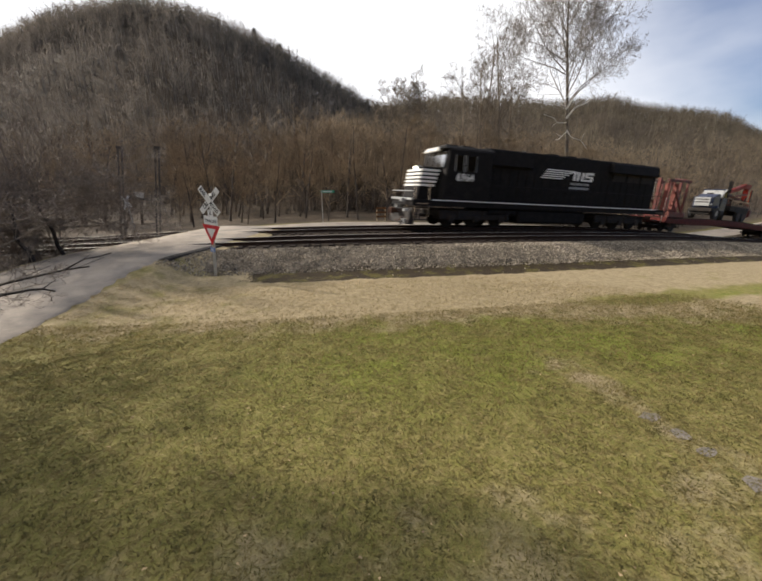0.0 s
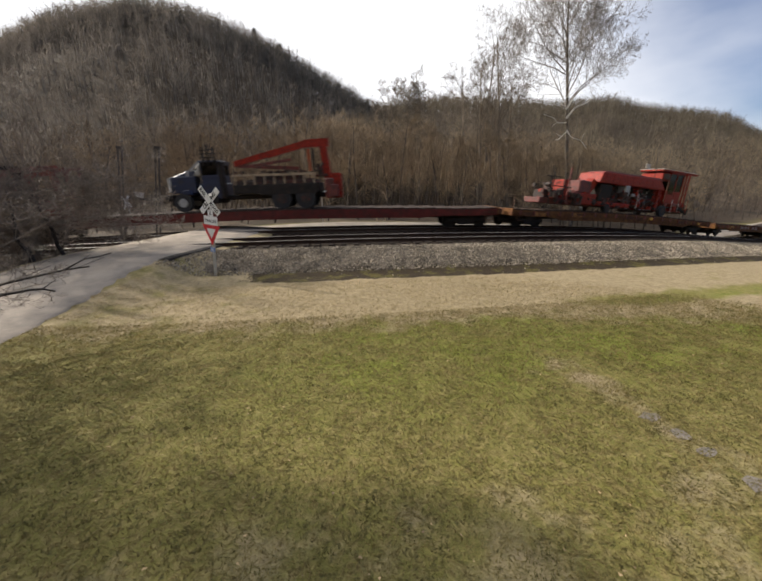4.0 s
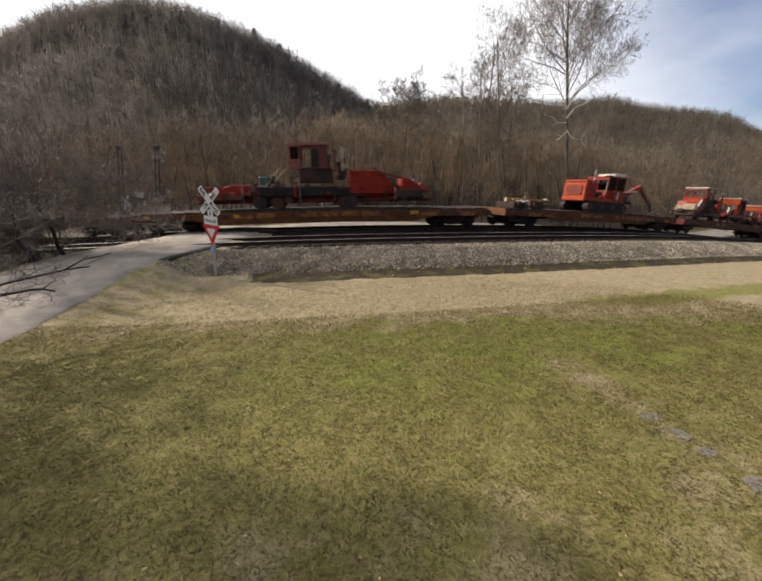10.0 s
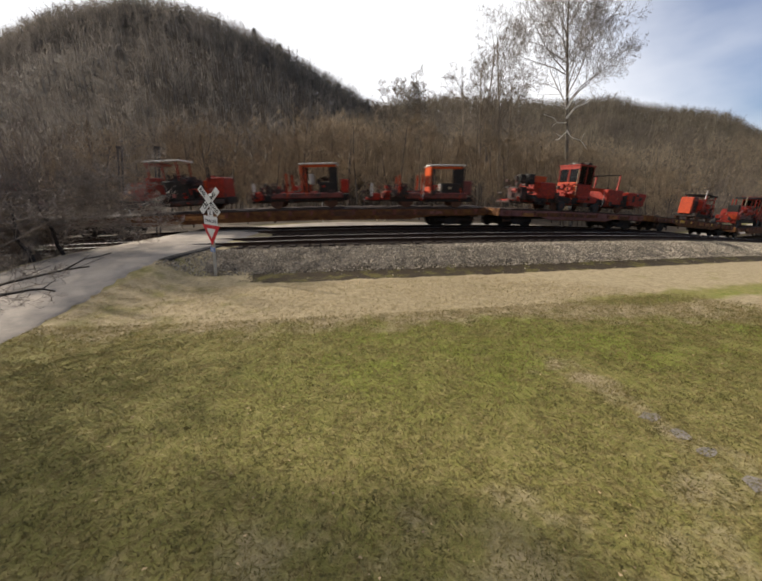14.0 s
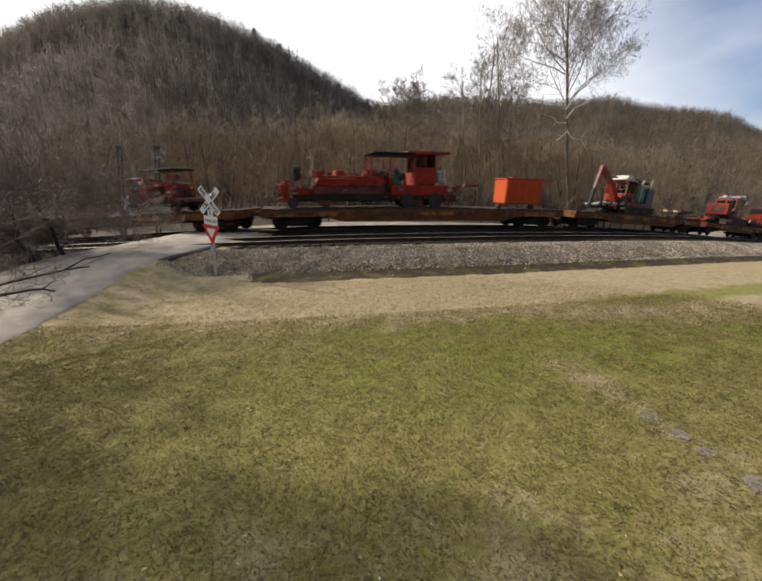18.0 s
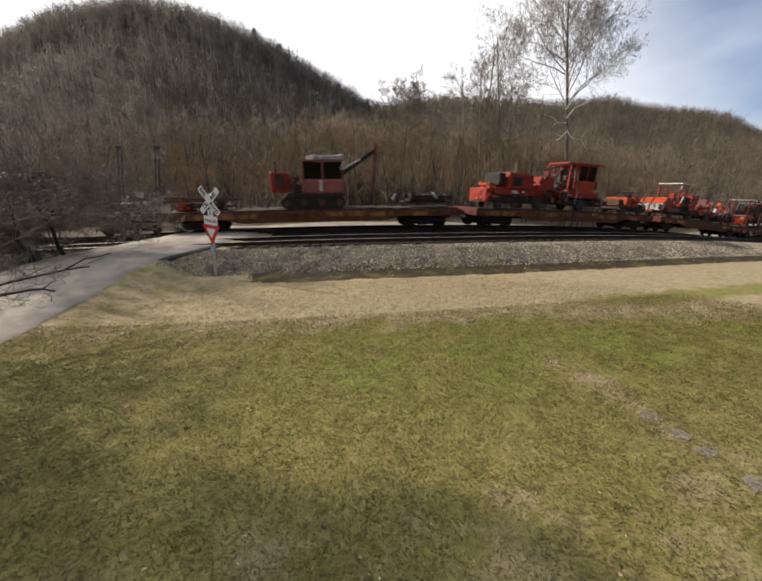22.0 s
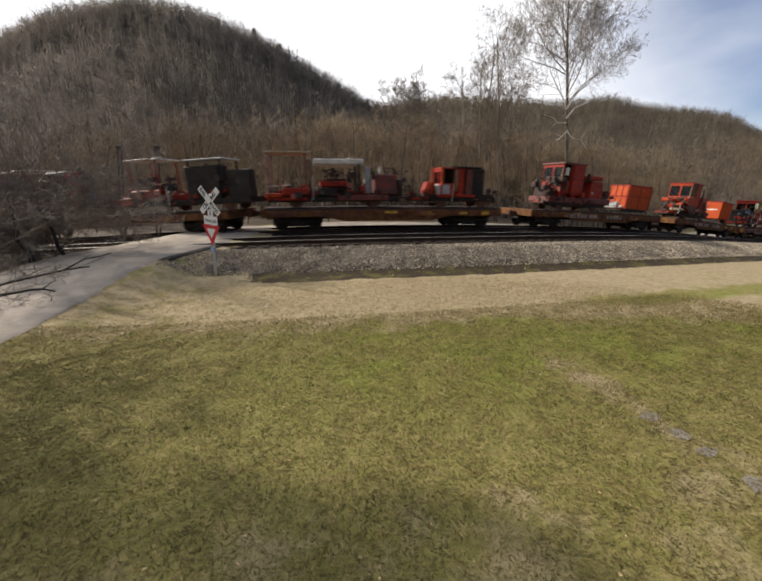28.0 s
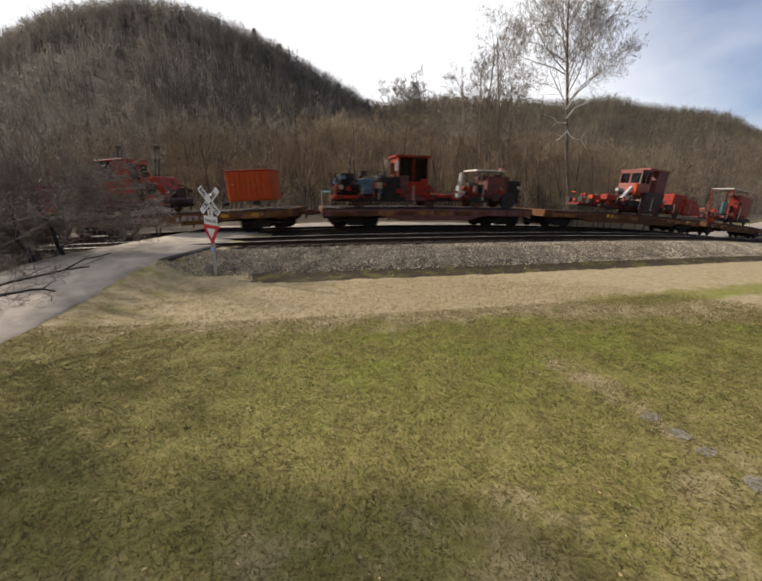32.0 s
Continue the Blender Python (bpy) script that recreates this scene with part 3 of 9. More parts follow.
RAIL_PROFILE = [(-0.07, -0.17), (0.07, -0.17), (0.07, -0.155), (0.012, -0.13), (0.012, -0.045), (0.036, -0.035), (0.036, -0.004), (-0.036, -0.004), (-0.036, -0.035), (-0.012, -0.045), (-0.012, -0.13), (-0.07, -0.155)]
TOP_PROFILE = [(-0.036, -0.004), (0.036, -0.004), (0.030, 0.0), (-0.030, 0.0)]
TRACKS = {"far": 0.0, "near": -4.2}


def build_tracks():
    s = np.concatenate([np.arange(-400, -60, 10.0), np.arange(-60, 70, 1.0), np.arange(70, 460, 10.0)])
    tie = bm_box(bmesh.new(), -0.115, 0.115, -1.30, 1.30, -0.20, 0.0, 0.012)
    tie_me = bpy.data.meshes.new("tie")
    tie.to_mesh(tie_me)
    tie.free()
    tie_me.materials.append(M_TIE)
    for key, w in TRACKS.items():
        root = thing("railway_track", "railway track of worn steel rails on dark timber ties", "railway track", "railway tracks")
        tagged(root, kind="structure")
        for side in (-0.754, 0.754):
            r = sweep("rail", s, w + side, RAIL_PROFILE, 0.0, M_RAIL, root)
            sweep("rail_head", s, w + side, TOP_PROFILE, 0.0, M_RAILTOP, r)
        rng = random.Random(int(10 - w))
        st = np.arange(-34, 46, 0.52)
        for k in st:
            if -11.4 < k < -6.9:
                continue
            k2 = k + rng.uniform(-0.03, 0.03)
            x, y, h = line(k2, w + rng.uniform(-0.06, 0.06))
            ob = new("tie", tie_me)
            ob.parent = root
            ob.matrix_basis = pose(float(x), float(y), float(rail_z(k2)) - 0.165, 0, 0, math.degrees(float(h)) + rng.uniform(-1, 1))


build_tracks()


def build_ballast():
    s = np.concatenate([np.arange(-400, -40, 10.0), np.arange(-40, 60, 0.5), np.arange(60, 460, 10.0)])
    prof = [(-8.55, -0.90), (-7.95, -0.60), (-7.2, -0.40), (-6.5, -0.235), (-5.9, -0.215), (-4.2, -0.21), (-2.5, -0.215), (-1.2, -0.21), (0, -0.20), (1.4, -0.21), (2.0, -0.24), (2.6, -0.42), (3.1, -0.66)]
    rng = np.random.default_rng(11)
    rows = []
    for a, b in prof:
        ragged = rng.normal(0, 0.12, len(s)) if a < -8.5 else 0
        x, y, h = line(s, a + ragged)
        rows.append(np.column_stack([x, y, rail_z(s) + b + rng.normal(0, 0.016, len(s))]))
    v = np.stack(rows, 1).reshape(-1, 3)
    n = len(prof)
    i = np.arange(len(v)).reshape(len(s), n)
    f = np.stack([i[:-1, :-1], i[1:, :-1], i[1:, 1:], i[:-1, 1:]], -1).reshape(-1, 4)
    ob = mesh_ob("ballast_bed", v, f, M_BALLAST, smooth=True)
    ob.data.materials.append(M_DARKBED)
    # inner faces take the darker ballast that carries the train's shade
    inner = np.tile(np.arange(n - 1) >= 4, len(s) - 1)
    ob.data.polygons.foreach_set("material_index", inner.astype(np.int32))
    tagged(ob, "grey crushed-stone ballast bed under the tracks", "ballast", kind="structure")
    # loose stones on the near shoulder
    rng = np.random.default_rng(12)
    count = 48000
    ss = rng.uniform(-16, 34, count)
    ww = np.concatenate([np.where(rng.random(count - 6000) < 0.002, rng.uniform(-9.4, -8.3, count - 6000), rng.uniform(-8.35, -5.7, count - 6000)), rng.uniform(-8.3, -5.7, 6000)])
    x, y, h = line(ss, ww)
    ab = np.array(prof)
    z = np.maximum(ground_z(x, y)[0], np.where(ww < -8.7, -9, rail_z(ss) + np.interp(ww, ab[:, 0], ab[:, 1])))
    road_d = np.min(np.hypot(x[:, None] - ROAD_LINE[None, :80, 0], y[:, None] - ROAD_LINE[None, :80, 1]), 1)
    keep = (road_d > ROAD_HALF + 0.08) & ((ss > -9.5) | (ss < -12.5))
    x, y, z = x[keep], y[keep], z[keep]
    size = rng.uniform(0.015, 0.036, len(x)) * np.where(rng.random(len(x)) < 0.08, 1.5, 1.0)
    base = np.array([(1, 0, -0.4), (-0.5, 0.87, -0.4), (-0.5, -0.87, -0.4), (0.1, 0.1, 0.8), (0.7, -0.7, 0.3), (-0.8, 0.2, 0.35)])
    vs = base[None] * (1 + rng.uniform(-0.35, 0.35, (len(x), 6, 3)))
    ang = rng.uniform(0, 6.28, len(x))
    ca, sa = np.cos(ang)[:, None], np.sin(ang)[:, None]
    vx, vy = vs[..., 0] * ca - vs[..., 1] * sa, vs[..., 0] * sa + vs[..., 1] * ca
    vs = np.stack([vx, vy, vs[..., 2]], -1) * size[:, None, None] + np.stack([x, y, z + 0.01], -1)[:, None]
    fb = np.array([(0, 4, 3), (4, 2, 3), (2, 5, 3), (5, 1, 3), (1, 0, 3), (0, 2, 4), (2, 1, 5)])
    f = (np.arange(len(x))[:, None, None] * 6 + fb[None]).reshape(-1, 3)
    ob = mesh_ob("ballast_stones", vs.reshape(-1, 3), f, M_STONE)
    tagged(ob, "loose angular grey ballast stones on the shoulder", "stones", kind="stuff")


build_ballast()


# ---- trees ----
def grow(rng, height, radius, spread=0.55, levels=4, kids=5, lean=0.0, first=0.35, twist=0.35, upward=0.25, length_ratio=0.62, taper=0.55, whorl=2.2, finer=None):
    """Segments (a, b, ra, rb, level) of a bare tree that stands at the origin."""
    out = []

    def limb(p, d, length, r, level):
        steps = 6 if level == 0 else (4 if level == 1 else 3)
        pts = [p]
        for k in range(steps):
            d = (d + Vector((rng.gauss(0, 1), rng.gauss(0, 1), rng.gauss(0, 0.6))) * (twist * (0.12 if level == 0 else 0.5)) + Vector((0, 0, upward * 0.3 * (level > 0)))).normalized()
            q = p + d * (length / steps)
            f0, f1 = k / steps, (k + 1) / steps
            out.append((p, q, r * (1 - 0.75 * f0), r * (1 - 0.75 * f1), level))
            p = q
            pts.append((p, d, f1))
        if level + 1 >= levels:
            return
        n = kids if level else int(kids * whorl)
        for k in range(n):
            f = (first if level == 0 else 0.2) + (1 - (first if level == 0 else 0.2)) * (k + rng.random() * 0.8) / n
            i = min(steps - 1, int(f * steps))
            a = pts[i][0] if i else pts[0]
            b, dd, _ = pts[i + 1]
            o = a + (b - a) * (f * steps - i)
            side = Vector((rng.gauss(0, 1), rng.gauss(0, 1), rng.gauss(0, 1)))
            side = (side - dd * side.dot(dd)).normalized()
            nd = (dd * (1 - spread) + side * (spread + 0.25) + Vector((0, 0, upward))).normalized()
            ln = length * (finer if finer and level else length_ratio) * (1.15 - 0.6 * f) * rng.uniform(0.7, 1.15)
            limb(o, nd, ln, r * (1 - 0.7 * f) * taper, level + 1)

    limb(Vector((0, 0, -0.3)), Vector((lean, 0, 1)).normalized(), height, radius, 0)
    return out


def tubes(segs, thin=0.0):
    """Verts and faces of tapered tubes round the segments: five sides on thick limbs, three on twigs."""
    v, f = [], []
    for a, b, ra, rb, level in segs:
        n = 6 if level == 0 else (4 if level == 1 else 3)
        ra, rb = max(ra, thin), max(rb, thin)
        w = (b - a).normalized()
        u = w.orthogonal().normalized()
        q = w.cross(u)
        o = len(v)
        for p, r in ((a, ra), (b, rb)):
            for i in range(n):
                k = 2 * math.pi * i / n
                v.append(tuple(p + (u * math.cos(k) + q * math.sin(k)) * r))
        for i in range(n):
            f.append((o + i, o + (i + 1) % n, o + n + (i + 1) % n, o + n + i))
    return v, f


def raw_mesh(name, v, f, material):
    me = bpy.data.meshes.new(name)
    me.from_pydata(v, [], f)
    me.materials.append(material)
    return me


def split_tree(name, segs, thin, bark, twig):
    low = [q for q in segs if q[4] == 0]
    high = [q for q in segs if q[4] > 0]
    return raw_mesh("trunk", *tubes(low), bark), raw_mesh("crown", *tubes(high, thin), twig)


def place_tree(name, meshes, m, label, category="tree", group=""):
    root = thing(name, label, category, group)
    root.matrix_basis = m
    for key, me in zip(("trunk", "crown"), meshes):
        ob = new(key, me)
        ob.parent = root
    return root


def gz(x, y):
    return float(ground_z(np.array([x]), np.array([y]))[0][0])


def big_trees():
    rng = random.Random(4)
    # tall pale sycamore behind the tracks
    segs = grow(rng, 27.8, 0.27, spread=0.52, levels=5, kids=9, first=0.50, twist=0.24, upward=0.17, length_ratio=0.40, taper=0.50, whorl=3.0, finer=0.55)
    x, y = 24.5, 46.0
    place_tree("sycamore_tree", split_tree("sycamore", segs, 0.0095, M_PALE, M_SYCTWIG), pose(x, y, gz(x, y), 0, -10.5, 0), "tall leafless sycamore with pale bark behind the tracks")
    syc = scene.collection.objects["sycamore_tree"]
    for z, dx, dz in ((13.0, 3.0, 1.9), (14.3, -1.3, 1.0), (14.0, 1.5, 1.7), (11.7, 2.1, -2.4), (11.5, -1.7, -0.6), (12.5, -2.7, 1.4), (15.2, 1.2, 0.4)):
        bm = bmesh.new()
        p, r = Vector((0, -0.1, z)), 0.13 if dz > 1.6 else 0.065
        for f in (0.3, 0.65, 1.0):
            q = Vector((dx * f + rng.gauss(0, 0.12), -0.3 * f, z + dz * f + rng.gauss(0, 0.2)))
            bm_tube(bm, p, q, r, r * 0.75, 7)
            if f < 0.9 and rng.random() < 0.6:
                e = q + Vector((dx * rng.uniform(0.1, 0.3), rng.gauss(0, 0.3), rng.uniform(-0.5, 0.9)))
                bm_tube(bm, q, e, r * 0.45, 0.012, 5)
            p, r = q, r * 0.75
        part("pale_limb", bm, M_WHITEBARK, syc)
    for x, y, h in ((13.0, 48.0, 18.0), (14.6, 50.0, 20.5), (16.4, 49.0, 21.0), (11.8, 52.0, 17.0), (2.2, 66.0, 18.2), (4.9, 68.0, 20.0), (8.0, 66.5, 18.4), (19.0, 54.0, 18.0)):
        segs = grow(rng, h, 0.20, spread=0.55, levels=5, kids=5, first=0.42, twist=0.22, upward=0.20, length_ratio=0.36, taper=0.46, whorl=3.2, finer=0.58)
        place_tree("bare_tree", split_tree("bare", segs, 0.021 if y > 60 else 0.010, M_BARK, M_BARK), pose(x, y, gz(x, y), 0, -18.0 * x / y, 0), "slender leafless tree with upswept branches", group="bare trees beyond the tracks")


big_trees()


def merge_copies(variants, places):
    """Joins copies of variant meshes (verts, faces as arrays of quads) at (x, y, z, turn, scale)."""
    vs, fs, o = [], [], 0
    for (x, y, z, a, sc), k in places:
        v, f = variants[k]
        c, s = math.cos(a) * sc, math.sin(a) * sc
        vs.append(np.column_stack([v[:, 0] * c - v[:, 1] * s + x, v[:, 0] * s + v[:, 1] * c + y, v[:, 2] * sc + z]))
        fs.append(f + o)
        o += len(v)
    return np.concatenate(vs), np.concatenate(fs)


def big_mesh(name, v, f, material):
    me = bpy.data.meshes.new(name)
    k = f.shape[1]
    me.vertices.add(len(v))
    me.vertices.foreach_set("co", np.ascontiguousarray(v, dtype=np.float32).ravel())
    me.loops.add(f.size)
    me.loops.foreach_set("vertex_index", np.ascontiguousarray(f, dtype=np.int32).ravel())
    me.polygons.add(len(f))
    me.polygons.foreach_set("loop_start", np.arange(0, f.size, k, dtype=np.int32))
    me.update(calc_edges=True)
    me.materials.append(material)
    return new(name, me)


def tri_tree(rng, height, trunk_r, limbs, twigs, reach, thick):
    """A tree of the deep woods in slivers: wood (an upright trunk and rising limbs) and the twigs that grow on the limbs."""
    wood, fine = ([], []), ([], [])

    def sliver(into, a, b, w):
        v, f = into
        side = (b - a).cross(Vector((rng.gauss(0, 1), rng.gauss(0, 1), rng.gauss(0, 0.4)))).normalized() * w
        o = len(v)
        v.extend([tuple(a + side), tuple(a - side), tuple(b)])
        f.append((o, o + 1, o + 2))

    top = Vector((rng.gauss(0, 0.6), rng.gauss(0, 0.6), height * rng.uniform(0.85, 1.0)))
    v, f = wood
    for i in range(3):
        v.append((math.cos(2.09 * i) * trunk_r, math.sin(2.09 * i) * trunk_r, -0.5))
    v.append(tuple(top))
    f.extend([(0, 1, 3), (1, 2, 3), (2, 0, 3)])
    for i in range(limbs):
        k = 0.25 + 0.72 * (i + rng.random()) / limbs
        a = top * k
        out = Vector((rng.gauss(0, 1), rng.gauss(0, 1), 0)).normalized()
        d = (out + Vector((0, 0, rng.uniform(0.5, 1.7)))).normalized()
        ln = reach * (1.25 - 0.75 * k) * rng.uniform(0.6, 1.1)
        m = a + d * ln * 0.55
        e = m + (d + Vector((0, 0, rng.uniform(0.0, 0.7)))).normalized() * ln * 0.6
        sliver(wood, a, m, trunk_r * 0.42)
        sliver(wood, m, e, trunk_r * 0.26)
        for _ in range(twigs):
            t = rng.random()
            p = a.lerp(m, 0.3 + 0.7 * t * 2) if t < 0.5 else m.lerp(e, t * 2 - 1)
            q = (d + Vector((rng.gauss(0, 0.75), rng.gauss(0, 0.75), rng.gauss(0.25, 0.55)))).normalized()
            sliver(fine, p, p + q * ln * rng.uniform(0.25, 0.6), thick * rng.uniform(0.5, 1.1))
    return tuple((np.array(v), np.array(f)) for v, f in (wood, fine))


def skyline(b):
    """How steeply the tops of the lower woods stand over the eye, by bearing."""
    return np.interp(b, [-1.2, -0.5, 0.1, 0.35, 0.6, 1.0], [0.17, 0.195, 0.19, 0.165, 0.135, 0.10])


def woods():
    rng = random.Random(21)
    # the near edge of the woods: trees that can be told apart
    kinds = []
    for k in range(8):
        segs = grow(rng, 12.0, rng.uniform(0.11, 0.24), spread=0.56, levels=4, kids=6, first=0.26, twist=0.42, upward=0.16, length_ratio=0.40, taper=0.5, whorl=2.8, finer=0.55)
        kinds.append(split_tree("wood", segs, 0.013, M_WOODBARK, M_TWIG))
    spots = []
    for _ in range(170):
        for _try in range(20):
            s = rng.uniform(-42, 72)
            w = rng.uniform(10.0, 32)
            x, y, h = line(s, w)
            x, y = float(x), float(y)
            if all((x - a) ** 2 + (y - b) ** 2 > 6 for a, b in spots):
                break
        spots.append((x, y))
    z = ground_z(np.array([p[0] for p in spots]), np.array([p[1] for p in spots]))[0]
    for (x, y), q in zip(spots, z):
        r = place_tree("woodland_tree", rng.choice(kinds), pose(x, y, float(q) - 0.05, rng.uniform(-3, 3), -14.0 * x / y + rng.uniform(-4, 4), 0) @ Matrix.Rotation(rng.uniform(0, 6.28), 4, "Z") @ Matrix.Scale(min(1.5, (float(skyline(x / y)) * y + 2.4) / 12.0) * rng.uniform(0.55, 1.0), 4), "slim leafless woodland tree with grey-brown bark", group="trees at the edge of the woods")
    # the depth of the woods and the hillsides
    variants = [tri_tree(rng, 12.0, 0.08 + 0.012 * k, 13, 14, 3.6, 0.019) for k in range(14)]
    nrng = np.random.default_rng(8)
    n = 3100
    s, w = nrng.uniform(-75, 110, n), nrng.uniform(24, 75, n)
    s[2400:], w[2400:] = nrng.uniform(58, 300, 700), nrng.uniform(11, 62, 700)
    x, y, _ = line(s, w)
    z = ground_z(x, y)[0]
    pl = [((a, b, c, t, k), int(v)) for a, b, c, t, k, v in zip(x, y, z - 0.2, nrng.uniform(0, 6.28, n), np.minimum(1.5, (skyline(x / y) * y + 2.4) / 12.0) * nrng.uniform(0.45, 1.0, n), nrng.integers(0, 14, n))]
    # same trees in three twig tones by bearing, the darkest on the left
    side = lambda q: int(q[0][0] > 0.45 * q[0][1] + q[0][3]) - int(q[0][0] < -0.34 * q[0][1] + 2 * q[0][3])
    for k, m, text in ((0, M_TWIG, "dense brown leafless woodland behind the tracks"), (1, M_GREYTWIG, "dense grey-brown leafless woodland on the valley floor"), (-1, M_DULLTWIG, "dense dull brown woodland at the foot of the hill")):
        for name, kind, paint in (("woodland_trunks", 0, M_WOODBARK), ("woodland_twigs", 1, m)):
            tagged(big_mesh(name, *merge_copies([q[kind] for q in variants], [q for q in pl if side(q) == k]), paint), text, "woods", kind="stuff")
    # low saplings and brush under the edge of the woods
    variants = [tri_tree(rng, 3.0, 0.022, 7, 5, 1.3, 0.012)[1] for _ in range(8)]
    n = 1500
    s, w = nrng.uniform(-48, 90, n), 9.3 + nrng.gamma(1.6, 4.0, n)
    x, y, _ = line(s, w)
    z = ground_z(x, y)[0]
    pl2 = [((a, b, c, t, k), int(v)) for a, b, c, t, k, v in zip(x, y, z - 0.1, nrng.uniform(0, 6.28, n), nrng.uniform(0.4, 1.25, n), nrng.integers(0, 8, n))]
    tagged(big_mesh("undergrowth", *merge_copies(variants, pl2), M_DULLTWIG), "low leafless saplings and brush under the trees", "undergrowth", kind="stuff")
    variants = []
    for _ in range(10):
        (v0, f0), (v1, f1) = tri_tree(rng, rng.uniform(11, 14.5), 0.17, 7, 4, 3.6, 0.10)
        variants.append((np.concatenate([v0, v1]), np.concatenate([f0, f1 + len(v0)])))
    pl = []
    n = 28000
    y = 75 + 345 * nrng.random(n) ** 0.8
    b = nrng.uniform(-1.35, 1.35, n)
    x = b * y
    # denser along the two ridges
    y[:6000] = nrng.normal(214, 12, 6000)
    x[:6000] = nrng.uniform(-1.2, 0.1, 6000) * y[:6000]
    y[6000:10500] = nrng.normal(312, 14, 4500)
    x[6000:10500] = nrng.uniform(-0.1, 1.2, 4500) * y[6000:10500]
    z, _, w = ground_z(x, y)
    keep = w > 55
    pl = [((a, b_, c, t, k), int(v)) for a, b_, c, t, k, v in zip(x[keep], y[keep], z[keep] - 0.3, nrng.uniform(0, 6.28, n), np.where(np.arange(n) < 10500, nrng.uniform(0.75, 1.15, n), nrng.uniform(0.7, 1.15, n)), nrng.integers(0, 10, n))]
    east = lambda q: q[0][0] > -0.04 * q[0][1] + 6 * math.sin(q[0][3])
    for flag, m, text in ((False, M_FARTWIG, "dark leafless forest covering the steep hill"), (True, M_OLIVETWIG, "pale brown leafless forest on the far ridge")):
        tagged(big_mesh("hillside_woods", *merge_copies(variants, [q for q in pl if east(q) == flag]), m), text, "woods", kind="stuff")


woods()


def evergreens():
    rng = random.Random(9)
    for px, y, h in ((-0.310, 211, 14.5), (-0.250, 209, 13.5), (-0.87, 216, 10), (-0.83, 216, 11), (-0.93, 214, 11)):
        x = px * y
        root = thing("evergreen_tree", "dark evergreen standing out on the bare ridge", "tree", "evergreens on the ridge")
        root.matrix_basis = pose(x, y, gz(x, y))
        part("trunk", bm_tube(bmesh.new(), (0, 0, -0.5), (0, 0, h), 0.25, 0.04, 6), M_BARK, root)
        v, f = [], []
        for _ in range(420):
            z = h * (0.15 + 0.85 * rng.random())
            r = (h - z) * 0.36 * rng.uniform(0.4, 1.1) + 0.2
            a = rng.uniform(0, 6.28)
            c = Vector((math.cos(a) * r, math.sin(a) * r, z - r * 0.25))
            o = len(v)
            for _ in range(3):
                v.append(tuple(c + Vector((rng.gauss(0, 0.5), rng.gauss(0, 0.5), rng.gauss(0, 0.35)))))
            f.append((o, o + 1, o + 2))
        ob = mesh_ob("crown", v, f, M_EVERGREEN, root)


evergreens()


def thicket():
    """The leafless brush on the bank to the side of the road."""
    rng = random.Random(31)
    kinds = []
    for k in range(5):
        pieces = ([], []), ([], [])
        for stem in range(6):
            segs = grow(rng, rng.uniform(3.4, 5.6), rng.uniform(0.022, 0.042), spread=0.5, levels=4, kids=5, first=0.10, twist=0.6, upward=0.12, length_ratio=0.5, lean=rng.uniform(-0.45, 0.45))
            t = rng.uniform(0, 6.28)
            ct, stt = math.cos(t), math.sin(t)
            dx, dy = rng.gauss(0, 0.5), rng.gauss(0, 0.5)
            for (v, f), sel in zip(pieces, ([q for q in segs if q[4] == 0], [q for q in segs if q[4] > 0])):
                a, b = tubes(sel, 0.0045)
                o = len(v)
                v += [(p[0] * ct - p[1] * stt + dx, p[0] * stt + p[1] * ct + dy, p[2]) for p in a]
                f += [tuple(i + o for i in q) for q in b]
        kinds.append((raw_mesh("stem_clump", *pieces[0], M_THICKET), raw_mesh("twig_mass", *pieces[1], M_THICKET)))
    spots = [(-14.0, 12.2), (-14.8, 14.5), (-16.2, 13.4), (-15.8, 16.2), (-18.2, 12.0), (-18.5, 15.0),
             (-13.5, 13.5), (-14.5, 13.6), (-20.5, 13.5), (-17.5, 18.0), (-19.0, 17.4), (-22.5, 12.0), (-22.8, 15.5), (-15.2, 15.6), (-17.2, 14.6), (-18.4, 13.4)]
    low = [(-13.9, 17.4), (-15.2, 17.9), (-16.4, 17.2), (-18.0, 17.8), (-19.6, 17.3), (-13.6, 15.4), (-13.5, 13.6), (-21.0, 17.6), (-13.4, 11.4), (-14.6, 16.6)]
    # low brush out to the road's far edge
    edge = [(-12.75, 16.7), (-12.85, 15.7), (-12.9, 14.5), (-13.3, 16.5), (-14.4, 16.9), (-14.9, 15.8), (-15.6, 16.8), (-16.2, 16.2), (-15.0, 17.2), (-14.3, 16.2), (-16.8, 17.6), (-14.0, 15.6), (-13.6, 14.9), (-15.7, 15.2)]
    low += edge
    for x, y in spots + low:
        if float(offset_of(x, y)[1][0]) > -6.4:
            continue
        ob = new("shrub")
        for key, me in zip(("stem_clump", "twig_mass"), rng.choice(kinds)):
            piece = new(key, me)
            piece.parent = ob
            tagged(piece, kind="stuff")
        ob.matrix_basis = pose(x, y, gz(x, y) - 0.03, 0, 0, rng.uniform(0, 360)) @ Matrix.Scale(rng.uniform(0.8, 1.15) * ((0.66 if (x, y) in edge else 0.42) if (x, y) in low else (0.5 if y < 9.9 else 1)), 4)
        tagged(ob, "tangled leafless dark brush on the bank beside the road", "shrub", "brush beside the road")


thicket()


